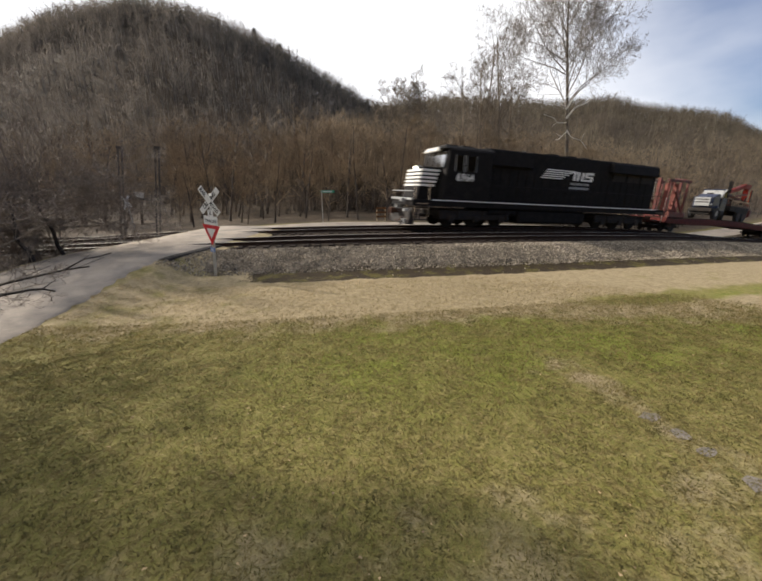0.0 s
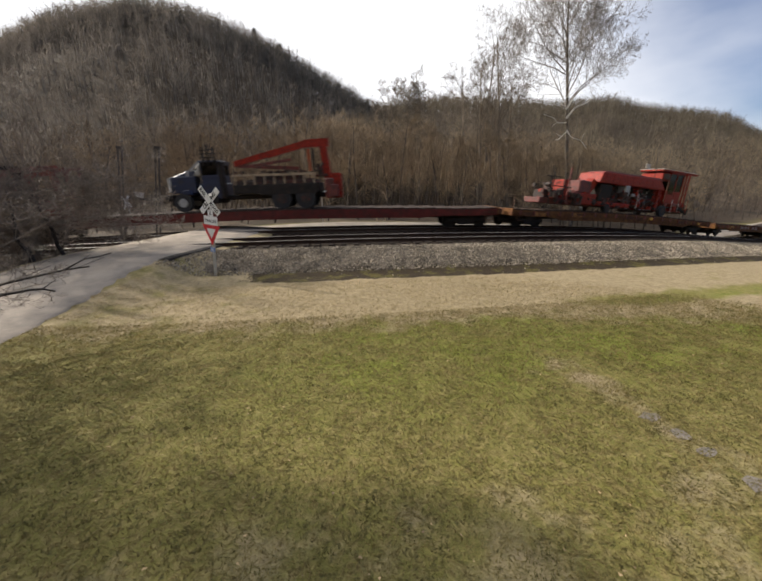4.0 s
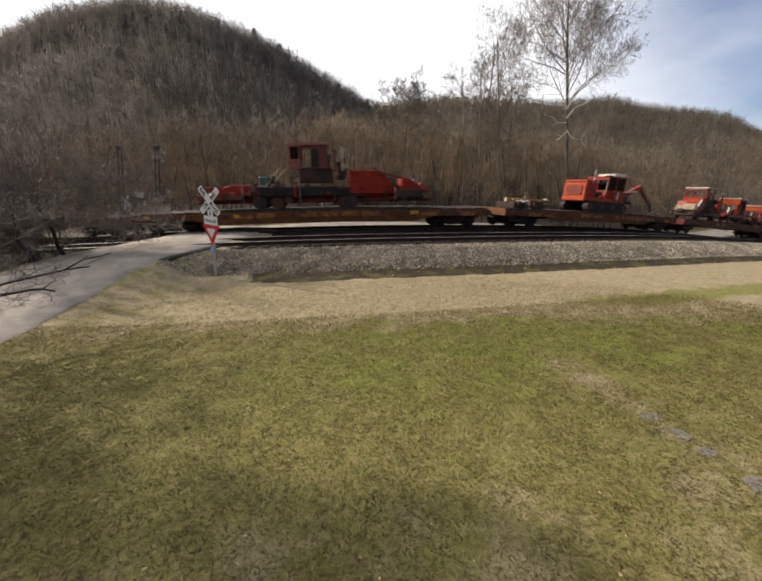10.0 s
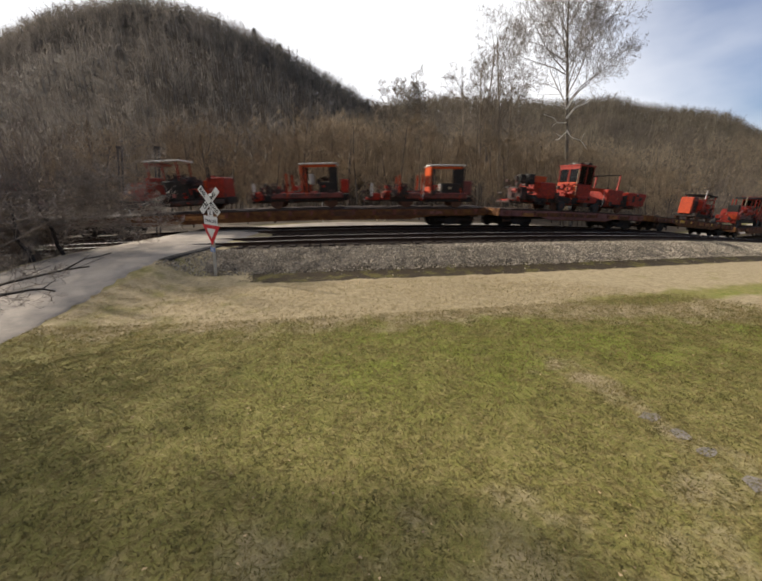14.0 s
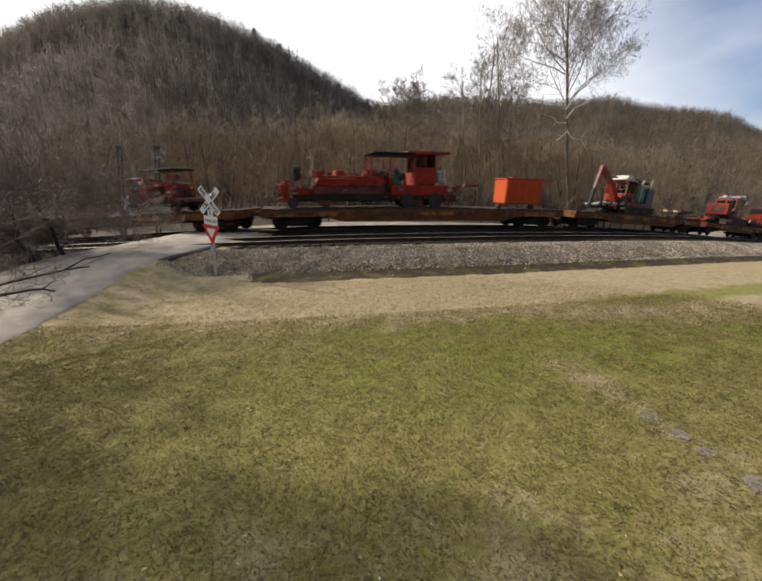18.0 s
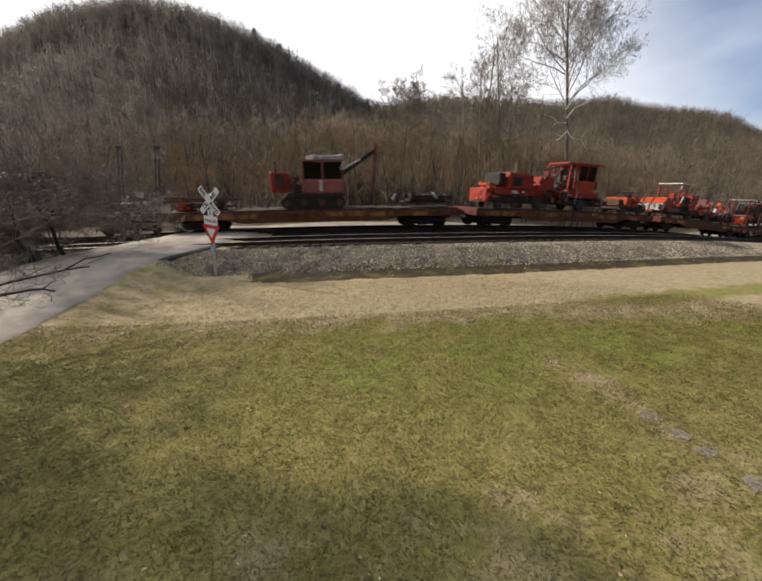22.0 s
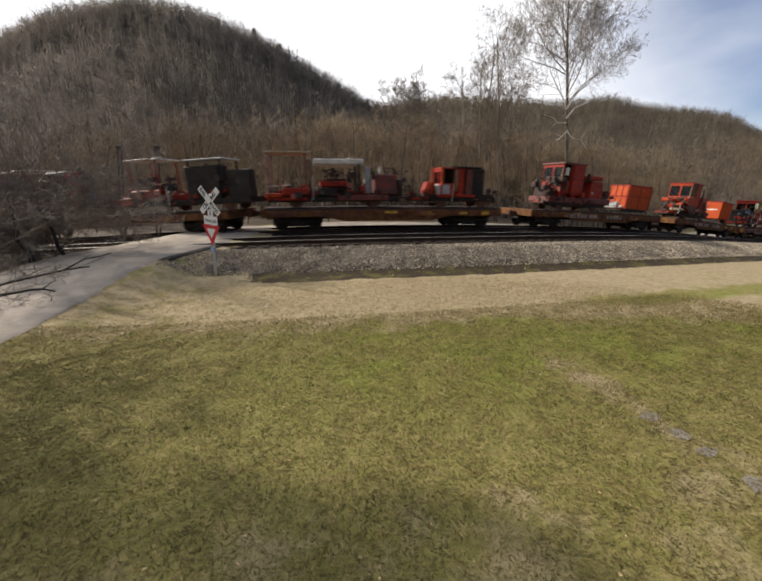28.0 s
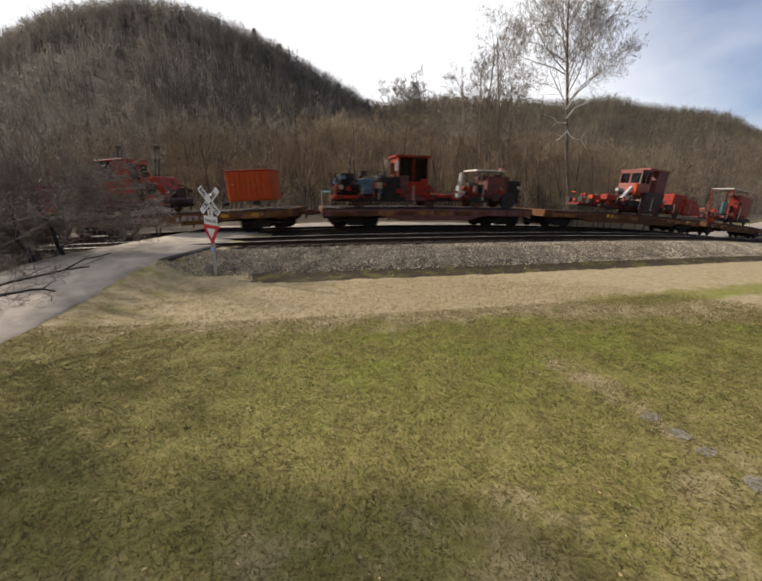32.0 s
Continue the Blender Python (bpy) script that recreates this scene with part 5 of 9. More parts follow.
def flat_car(s0, s1, side, accent, label, letters=False, depth=0.62, stakes=True, name="flat_car"):
    """A flat wagon from s0 to s1 along the train; deck 1.12 m above the rail."""
    ln = s1 - s0
    half = ln / 2
    root = thing(name, label, "railway wagon", "flat wagons of the train")
    rng = random.Random(int(s0 * 10))
    xa, xb = -half + 0.35, half - 0.35
    tr = half - 2.1
    # fish-belly side sills
    for y in (-1.40, 1.28):
        belly = lambda x: DECK - 0.40 - (depth - 0.40) * min(1.0, max(0.0, (tr - 1.5 - abs(x)) / 0.9))
        sill = bent_bar(root, "side_sill", xa, xb, y, y + 0.12, belly, lambda x: DECK - 0.05, side, tr, 32)
        if y < 0 and stakes:
            n = max(5, int(ln / 1.15))
            for k in range(n):
                x = xa + 0.5 + (xb - xa - 1.0) * k / (n - 1)
                up = DECK + camber(x, tr)
                box(sill, "stake_pocket", x - 0.06, x + 0.06, y - 0.07, y, up - 0.34, up - 0.07, M_MAROON, 0.01)
                if k < n - 1:
                    up = DECK + camber(x + 0.5, tr)
                    pitch = (xb - xa - 1.0) / (n - 1)
                    box(sill, "side_panel", x + 0.10, x + pitch - 0.10, y - 0.016, y - 0.003, up - 0.385, up - 0.13 - rng.uniform(0, 0.06), rng.choice((M_PANEL, M_PANEL, M_PANEL, side, M_RUST) if side is M_CARYELLOW else (side, side, M_CARYELLOW, M_PANEL, M_RUST, M_CARSIDE)), 0.004)
            bent_bar(sill, "lower_flange", -tr + 2.4, tr - 2.4, y - 0.05, y + 0.02, lambda x: DECK - depth, lambda x: DECK - depth + 0.05, M_CARSIDE, tr)
            for k in range(5):
                x = rng.uniform(xa + 0.6, xb - 0.6)
                hw = rng.uniform(0.10, 0.38)
                zt = DECK + camber(x, tr) - rng.uniform(0.08, 0.18)
                box(sill, "paint_patch", x - hw, x + hw, y - 0.024, y - 0.018, zt - rng.uniform(0.10, 0.22), zt, rng.choice((accent, accent, M_CARYELLOW, M_CARPINK, M_RUST)), 0)
            if letters:
                x = -3.3
                for wd in (0.34,) * 8 + (0.9,) + (0.34,) * 5:
                    if wd < 0.5:
                        box(sill, "lettering_bar", x, x + wd * 0.7, y - 0.026, y - 0.019, DECK + camber(x, tr) - 0.40, DECK + camber(x, tr) - 0.16, M_FADED, 0)
                    x += wd
    bent_bar(root, "deck", xa, xb, -1.36, 1.36, lambda x: DECK - 0.09, lambda x: DECK, M_DECK, tr, 24)
    bent_bar(root, "centre_sill", xa, xb, -0.25, 0.25, lambda x: DECK - 0.60, lambda x: DECK - 0.10, M_DARK, tr)
    n = int(ln / 0.9)
    for k in range(n):
        x = xa + 0.3 + (xb - xa - 0.6) * k / (n - 1)
        box(root, "deck_board", x - 0.34, x + 0.34, -1.33, 1.33, DECK + camber(x, tr) - 0.01, DECK + camber(x, tr) + rng.uniform(0.015, 0.035), M_DECK, 0)
    for x, sg in ((xa, -1), (xb, 1)):
        box(root, "end_sill", x - 0.1, x + 0.1, -1.38, 1.38, DECK - 0.42, DECK + 0.02, rng.choice((side, M_CARSIDE, M_CARRED)), 0.02)
        coupler(root, x, sg)
        bogie(root, sg * tr)
        bm = bmesh.new()
        bm_tube(bm, (x - sg * 0.05, -1.2, DECK - 0.1), (x - sg * 0.05, -1.2, DECK + 0.75), 0.022)
        part("brake_staff", bm, M_RUST, root) if sg < 0 else bm.free()
        bm = bmesh.new()
        for k in range(3):
            bm_tube(bm, (x - sg * 0.25, -1.44, 0.45 + k * 0.22), (x - sg * 0.75, -1.44, 0.45 + k * 0.22), 0.014, None, 6)
        for k in (0.25, 0.75):
            bm_tube(bm, (x - sg * k, -1.44, 0.42), (x - sg * k, -1.44, DECK - 0.1), 0.014, None, 6)
        part("step_ladder", bm, M_RUST, root)
    MOVING.append((root, (s0 + s1) / 2, tr, None))
    return root, (s0 + s1) / 2, tr


def load(name, car, s0, s1, label, category, group=""):
    """A thing that rides on a car between s0 and s1 along the train. Its space: x from 0, z from the deck."""
    root = thing(name, label, category, group)
    tr = car[2]
    x0, x1 = s0 - car[1], s1 - car[1]
    z0, z1 = camber(x0 + 0.2 * (x1 - x0), tr), camber(x1 - 0.2 * (x1 - x0), tr)
    pitch = math.atan2(z1 - z0, 0.6 * (x1 - x0))
    MOVING.append((root, car[1], tr, (x0, DECK + 0.03 + z0 - 0.2 * (z1 - z0) / 0.6, math.degrees(-pitch))))
    return root


# ---- locomotive ----
def locomotive(s0, s1):
    L = s1 - s0
    mid = (s0 + s1) / 2
    root = thing("locomotive", "black diesel locomotive with white stripes on its nose", "locomotive")
    X = lambda s: s - mid
    a, b = X(s0) + 0.55, X(s1) - 0.55          # end sills
    H = M_BLACK
    box(root, "underframe", a, b, -1.45, 1.45, 1.18, 1.52, H, 0.02)
    for y in (-1.475, 1.455):
        box(root, "sill_stripe", a + 1.2, b - 1.0, y, y + 0.02, 1.49, 1.545, M_STRIPE, 0)
    # long hood, its doors and roof
    hood = box(root, "long_hood", a + 4.9, b - 1.0, -0.98, 0.98, 1.52, 4.56, H, 0.05, tw=0.04)
    n = 22
    for k in range(n):
        x = a + 5.3 + (b - a - 6.7) * k / n
        d = box(hood, "hood_door", x + 0.04, x + 0.50, -1.0, -0.975, 1.75, 3.45, H, 0.008)
    for k in range(3):
        x = b - 5.6 + k * 1.45
        g = box(hood, "radiator_grille", x, x + 1.25, -1.02, -0.95, 3.3, 4.05, M_DARK, 0.01)
    box(root, "radiator_wing", b - 6.0, b - 1.2, -1.32, 1.32, 3.80, 4.46, H, 0.06, tw=0.12)
    for k in range(3):
        x = b - 5.2 + k * 1.5
        part("radiator_fan", bm_tube(bmesh.new(), (x, 0, 4.5), (x, 0, 4.62), 0.62, None, 20), M_DARK, root)
    box(root, "blower_housing", a + 4.9, a + 8.2, -1.22, 1.22, 3.6, 4.52, H, 0.06, tw=0.08)
    for k in range(2):
        x = a + 10.4 + 1.6 * k
        part("dynamic_brake_fan", bm_tube(bmesh.new(), (x, 0, 4.5), (x, 0, 4.68), 0.6, None, 20), M_DARK, root)
    box(root, "exhaust_stack", a + 13.2, a + 13.9, -0.25, 0.25, 4.4, 4.72, M_DARK, 0.02)
    # cab
    cab = box(root, "cab", a + 1.75, a + 4.95, -1.50, 1.50, 1.52, 4.25, H, 0.05, (0.30, 0.0), 0.03)
    box(cab, "cab_roof", a + 1.75, a + 5.1, -1.46, 1.46, 4.24, 4.44, M_BLACK, 0.07, (0.1, 0.0), 0.3)
    box(cab, "sun_visor", a + 1.55, a + 1.85, -0.9, 0.9, 4.12, 4.38, M_WHITE, 0.05, (0.2, 0.0), 0.2, "white number-board housing over the windscreen")
    for y in (-1.52, 1.49):
        for x0, x1 in ((a + 2.45, a + 2.95), (a + 3.15, a + 3.75)):
            box(cab, "side_window", x0, x1, y, y + 0.03, 3.15, 3.92, M_GLASS, 0.01)
            for q in (x0 - 0.04, x1 + 0.01):
                box(cab, "window_frame", q, q + 0.03, y - 0.01, y + 0.04, 3.1, 3.97, M_GREY, 0)
    for y0, y1 in ((-1.25, -0.68), (-0.60, -0.05), (0.05, 0.60), (0.68, 1.25)):
        bm = bmesh.new()
        v = [bm.verts.new(p) for p in ((a + 1.87, y0, 3.3), (a + 1.87, y1, 3.3), (a + 1.99, y1, 4.12), (a + 1.99, y0, 4.12))]
        bm.faces.new(v)
        r = bmesh.ops.extrude_face_region(bm, geom=bm.faces[:])
        bmesh.ops.translate(bm, verts=[q for q in r["geom"] if isinstance(q, bmesh.types.BMVert)], vec=(-0.05, 0, 0))
        part("windscreen", bm, M_GLASS, cab)
    # nose with its white stripes
    nose = box(root, "nose", a + 0.42, a + 2.0, -0.98, 0.98, 1.52, 3.28, H, 0.06, (0.35, 0.0), 0.06)
    for k in range(5):
        z = 2.24 + 0.20 * k
        box(nose, "side_stripe", a + 0.55 + 0.04 * k, a + 1.50 + 0.07 * k, -1.005, -0.90, z, z + 0.11, M_STRIPE, 0)
        box(nose, "front_stripe", a + 0.36 + (z - 1.52) * 0.19, a + 0.62 + (z - 1.52) * 0.19, -0.88, 0.88, z, z + 0.11, M_STRIPE, 0)
    box(nose, "headlight", a + 0.75, a + 0.95, -0.3, 0.3, 3.1, 3.36, M_GREY, 0.03)
    for y in (-0.16, 0.16):
        part("lamp_lens", bm_tube(bmesh.new(), (a + 0.73, y, 3.23), (a + 0.80, y, 3.23), 0.09, None, 12), lamp_glow, nose)
    # emblem of bars and a block mark on the hood, number under the window
    for k in range(5):
        z = 3.16 + 0.125 * k
        box(hood, "emblem_bar", a + 9.05 + 0.10 * k, a + 10.85 + 0.24 * k, -1.03, -1.0, z, z + 0.065, M_STRIPE, 0)
    for x0, x1, z0, z1 in ((11.35, 12.05, 3.60, 3.70), (11.75, 11.93, 3.14, 3.68), (12.05, 12.30, 3.14, 3.68), (12.48, 12.66, 3.14, 3.68), (12.78, 13.55, 3.56, 3.70), (12.78, 13.0, 3.36, 3.60), (12.85, 13.50, 3.36, 3.47), (13.28, 13.50, 3.20, 3.40), (12.72, 13.50, 3.14, 3.25)):
        box(hood, "emblem_block", a + x0, a + x1, -1.03, -1.0, z0, z1, M_STRIPE, 0, (0.06, -0.06))
    for z in (2.86, 2.60):
        for x0, x1 in ((11.62, 11.86), (11.92, 12.12), (12.18, 12.42), (12.48, 12.66), (12.72, 12.98), (13.04, 13.28)):
            box(hood, "lettering_bar", a + x0 - (z < 2.8) * 0.06, a + x1 - (z < 2.8) * 0.06 + (z < 2.8) * 0.1, -1.03, -1.0, z, z + 0.14, M_GREY, 0)
    text_mesh("number", "6964", 0.58, 0.004, M_STRIPE, cab, pose(a + 3.1, -1.56, 2.78, 90, 0, 0), 0.008)
    for q in range(8):
        box(root, "end_stripe", b - 1.02, b - 0.97, -1.0, -0.8, 2.3 + q * 0.19, 2.38 + q * 0.19, M_STRIPE, 0)
    # handrails and steps
    for y in (-1.42, 1.42):
        bm = bmesh.new()
        bm_tube(bm, (a + 5.1, y, 2.5), (b - 0.6, y, 2.5), 0.02, None, 6)
        for k in range(9):
            x = a + 5.2 + (b - a - 5.9) * k / 8
            bm_tube(bm, (x, y, 1.5), (x, y, 2.5), 0.017, None, 6)
        part("handrail", bm, H, root)
    for x in (a + 0.12, a + 1.0, b - 0.1):
        for y in (-1.42, 1.42):
            tube(root, "grab_iron", (x, y, 0.6), (x, y, 2.45), 0.024, M_BEIGE if x < 0 else M_WHITE, n=6)
    for x0 in (a + 0.2, b - 0.9):
        for k in range(4):
            for y in (-1.46, 1.06):
                box(root, "step", x0, x0 + 0.75, y, y + 0.4, 0.42 + 0.29 * k, 0.46 + 0.29 * k, M_DARK if k < 2 else M_BEIGE, 0)
    bm = bmesh.new()
    bm_tube(bm, (a - 0.02, -1.35, 1.95), (a - 0.02, 1.35, 1.95), 0.025, None, 6)
    bm_box(bm, a - 0.08, a + 0.05, -1.4, 1.4, 1.45, 1.58, 0.02)
    part("front_railing", bm, M_GREY, root)
    box(root, "pilot", a - 0.22, a + 0.2, -1.40, 1.40, 0.16, 1.05, M_DARK, 0.05, (0.28, 0), 0.1, "worn grey snowplough pilot")
    bm = bmesh.new()
    for k in range(5):
        bm_tube(bm, (a - 0.25, -0.9 + 0.4 * k, 1.2), (a - 0.36, -0.85 + 0.4 * k, 0.7), 0.03, None, 6)
    part("brake_hose", bm, M_TYRE, root)
    rng = random.Random(64)
    for k in range(16):
        y, z = rng.uniform(-1.3, 1.3), rng.uniform(0.3, 1.4)
        if k % 2:
            tube(root, "air_hose", (a - 0.26, y, z), (a - rng.uniform(0.3, 0.42), y + rng.uniform(-0.2, 0.2), z - rng.uniform(0.1, 0.35)), 0.03, rng.choice((M_TYRE, M_GREY, M_RUST)), n=6)
        else:
            box(root, "pilot_fitting", a - 0.34, a - 0.1, y, y + rng.uniform(0.08, 0.25), z, z + rng.uniform(0.06, 0.2), rng.choice((M_GREY, M_DARK, M_WHITE)), 0.01)
    coupler(root, a, -1)
    coupler(root, b, 1)
    # three-axle bogies, fuel tank, air tanks
    for x in (a + 4.35, b - 4.35):
        t = box(root, "bogie_frame", x - 2.5, x + 2.5, -1.22, 1.22, 0.62, 1.02, M_DARK, 0.05)
        for y in (-1.25, 1.15):
            box(t, "side_frame", x - 2.55, x + 2.55, y, y + 0.1, 0.45, 0.80, M_DARK, 0.04, (0.2, 0.2))
        for k in (-1.75, 0.0, 1.75):
            bm = bm_tube(bmesh.new(), (x + k, -0.82, 0.51), (x + k, -0.70, 0.51), 0.51, None, 24)
            bm_tube(bm, (x + k, -1.2, 0.51), (x + k, 1.2, 0.51), 0.12, None, 10)
            bm_tube(bm, (x + k, 0.70, 0.51), (x + k, 0.82, 0.51), 0.51, None, 24)
            part("wheelset", bm, M_DARK, t)
            box(t, "axle_box", x + k - 0.2, x + k + 0.2, -1.34, -1.2, 0.34, 0.68, M_DARK, 0.03)
            bm = bm_tube(bmesh.new(), (x + k + 0.5, -1.2, 0.5), (x + k + 0.5, -1.2, 1.0), 0.12, None, 10)
            part("spring", bm, M_DARK, t)
    box(root, "fuel_tank", -3.1, 2.6, -1.35, 1.35, 0.32, 1.15, H, 0.12)
    for y in (-1.1, 1.1):
        tube(root, "air_tank", (-5.4, y, 0.95), (-3.3, y, 0.95), 0.22, H, n=14)
    bm = bmesh.new()
    for k in range(3):
        bm_tube(bm, (a + 8.5 + 0.1 * k, -0.2 + 0.2 * k, 4.55), (a + 8.1 + 0.1 * k, -0.2 + 0.2 * k, 4.68), 0.04, 0.09, 8)
    part("horn", bm, M_DARK, root)
    for x in (a + 2.4, a + 3.4):
        box(cab, "roof_box", x, x + 0.8, -0.5, 0.5, 4.46, 4.60, M_DARK, 0.03)
    MOVING.append((root, mid, L / 2 - 4.9, None))


lamp_glow = lamp_mat()
locomotive(0.85, 23.0)

CAR = {}
CARS = (
    ("a", 23.2, 52.6, M_CARRED, M_MAROON, "long dark red flat wagon with a plain deep side", False, 0.55, False),
    ("b", 53.2, 76.8, M_CARSIDE, M_YELLOW, "long rust-brown flat wagon with yellow patches", False, 0.62, True),
    ("c", 77.5, 97.8, M_CARSIDE, M_YELLOW, "empty rust-brown flat wagon with faded white lettering", True, 0.62, True),
    ("d", 98.3, 118.3, M_CARYELLOW, M_YELLOW, "flat wagon with weathered ochre side panels", False, 0.70, True),
    ("e", 119.0, 137.2, M_CARYELLOW, M_RUST, "flat wagon with weathered brown and ochre sides", False, 0.66, True),
    ("f", 137.8, 161.8, M_CARSIDE, M_RUST, "long rust-brown flat wagon with worn sides", False, 0.60, True),
    ("g", 162.3, 176.3, M_CARPINK, M_CARSIDE, "short flat wagon with faded pink-red sides", False, 0.60, True),
    ("h", 177.0, 192.3, M_CARSIDE, M_YELLOW, "rust-brown flat wagon with worn sides", False, 0.60, True),
    ("i", 192.6, 211.6, M_CARYELLOW, M_RUST, "flat wagon with ochre and brown panelled sides", False, 0.70, True),
    ("j", 212.2, 228.9, M_CARYELLOW, M_RUST, "flat wagon with ochre panelled sides", False, 0.70, True),
    ("k", 229.5, 246.3, M_CARYELLOW, M_CARPINK, "flat wagon with rust-stained ochre sides", False, 0.66, True),
    ("l", 246.9, 263.6, M_CARYELLOW, M_BEIGE, "flat wagon with ochre side and pale worn patches", False, 0.66, True),
    ("m", 264.2, 281.2, M_CARYELLOW, M_YELLOW, "flat wagon with brown-ochre panelled sides", False, 0.66, True),
    ("n", 282.0, 298.3, M_CARSIDE, M_RUST, "dark brown flat wagon with soot-stained sides", False, 0.60, True),
    ("o", 299.2, 313.4, M_CARSIDE, M_YELLOW, "brown flat wagon with yellow patches on its side", False, 0.66, True),
    ("p", 315.1, 329.0, M_CARSIDE, M_YELLOW, "brown flat wagon with faded white lettering", True, 0.62, True),
    ("q", 330.6, 344.6, M_CARSIDE, M_YELLOW, "brown flat wagon with faded lettering bars", True, 0.62, True),
    ("r", 345.5, 358.8, M_CARPINK, M_CARSIDE, "flat wagon with faded pink-brown sides", False, 0.66, True),
    ("s", 359.2, 378.4, M_CARYELLOW, M_YELLOW, "flat wagon with weathered ochre sides", False, 0.66, True),
    ("t", 379.2, 397.0, M_CARSIDE, M_RUST, "rust-brown flat wagon at the train's tail", False, 0.66, True),
)
for key, s0, s1, side, accent, label, letters, depth, stakes in CARS:
    CAR[key] = flat_car(s0, s1, side, accent, label, letters, depth, stakes)


# ---- the loads: track machines, trucks, containers ----
def slab(m, name, x0, x1, z0, z1, w, material, top=(0.0, 0.0), depth=0.0):
    """A bevelled block across the machine, about w metres to each side."""
    w *= 0.84
    hgt = z1 - z0
    b = min(0.05, 0.18 * min(x1 - x0, hgt, depth or 2 * w))
    ob = box(m, name, x0, x1, -w, depth - w if depth else w, z0, z1, material, b, top)
    if depth:
        return ob
    if hgt > 0.7 and x1 - x0 > 0.8 and w > 0.85:
        # panel seams and a handle on the near side
        k = max(1, int((x1 - x0) / 0.9))
        span = (x1 - x0 - top[0] - top[1]) * 0.92
        c = (x0 + top[0] + x1 - top[1]) / 2
        for i in range(k):
            a = c - span / 2 + span * i / k + 0.04
            box(ob, "panel", a, a + span / k - 0.08, -w - 0.014, -w + 0.01, z0 + 0.12 * hgt, z1 - 0.12 * hgt, material, 0.006)
    if x1 - x0 > 0.9 and w > 0.6 and hgt > 0.25:
        # lifting eyes, caps and pipes on top
        rng = random.Random(int(x0 * 97 + z1 * 1013))
        for i in range(rng.randint(2, 4)):
            x = rng.uniform(x0 + top[0] + 0.1, x1 - top[1] - 0.2) if x1 - top[1] - x0 - top[0] > 0.4 else (x0 + x1) / 2
            y = rng.uniform(-w * 0.8, w * 0.5)
            if rng.random() < 0.5:
                box(ob, "cap", x, x + rng.uniform(0.1, 0.3), y, y + rng.uniform(0.1, 0.3), z1 - 0.01, z1 + rng.uniform(0.04, 0.13), rng.choice((material, M_DARK, M_MACH)), 0.01)
            else:
                tube(ob, "stub", (x, y, z1 - 0.01), (x, y, z1 + rng.uniform(0.06, 0.2)), rng.uniform(0.025, 0.05), M_DARK, n=8)
    return ob


def bar(m, name, x0, z0, x1, z1, th, material):
    """A bar in the machine's long plane; slender ones come as a near one only, thick ones stand in the middle."""
    y = -0.88 if th < 0.18 else -0.3
    if th >= 0.18:
        return beam(m, name, (x0, y, z0), (x1, y, z1), th * 0.9, th, material)
    if th <= 0.075 or name in ("exhaust", "mast", "stair_rail", "ladder_rail"):
        return tube(m, name, (x0, y, z0), (x1, y, z1), th / 2, material)
    for q in (0.95, y) if name in ("post", "rail", "brace", "frame_post", "frame_rail", "roof_post") else (y,):
        ob = beam(m, name, (x0, q, z0), (x1, q, z1), th, th, material)
    return ob


def cabin(m, name, x0, x1, z0, z1, paint, roof):
    """A cab: sill panel, corner posts, window panes, roof."""
    w, t = 0.80, 0.06
    zs = z0 + (z1 - z0) * 0.42
    c = box(m, name, x0, x1, -w, w, z0, zs, paint, 0.03)
    for x in (x0, x1 - t):
        for y in (-w, w - t):
            box(c, "post", x, x + t, y, y + t, zs, z1 - 0.06, paint, 0.008)
    n = 2 if x1 - x0 > 1.2 else 1
    for k in range(n):
        a, b = x0 + t + (x1 - x0 - t) * k / n, x0 + (x1 - x0 - t) * (k + 1) / n
        if k:
            for y in (-w, w - t):
                box(c, "post", a - t, a, y, y + t, zs, z1 - 0.06, paint, 0.008)
        for y in (-w + 0.025, w - 0.045):
            box(c, "pane", a, b, y, y + 0.02, zs, z1 - 0.06, M_GLASS, 0)
    zt = z1 - 0.06 - 0.16 * (z1 - zs)
    for x in (x0 - 0.012, x1 - 0.028):
        box(c, "lintel", x, x + 0.04, -w + t, w - t, zt, z1 - 0.06, paint, 0.006)
        box(c, "mullion", x, x + 0.04, -0.05, 0.05, zs, zt, paint, 0.006)
    box(c, "grab_handle", x0 - 0.05, x0 - 0.02, -w + 0.02, -w + 0.05, z0 + 0.1, z1 - 0.3, M_BEIGE, 0)
    box(c, "seat", x0 + (x1 - x0) * 0.5, x0 + (x1 - x0) * 0.5 + 0.12, -0.25, 0.25, zs - 0.05, zs + 0.4 * (z1 - zs), M_DARK, 0.02)
    for x in (x0 + 0.02, x1 - 0.04):
        box(c, "windscreen", x, x + 0.02, -w + t, w - t, zs, z1 - 0.06, M_GLASS, 0)
    box(c, "roof", x0 - 0.06, x1 + 0.06, -w - 0.06, w + 0.06, z1 - 0.06, z1 + 0.03, roof, 0.02)
    box(c, "door", x0 + (x1 - x0) * 0.55, x1 - 0.08, -w - 0.012, -w + 0.01, z0 + 0.08, zs - 0.05, paint, 0.005)
    return c


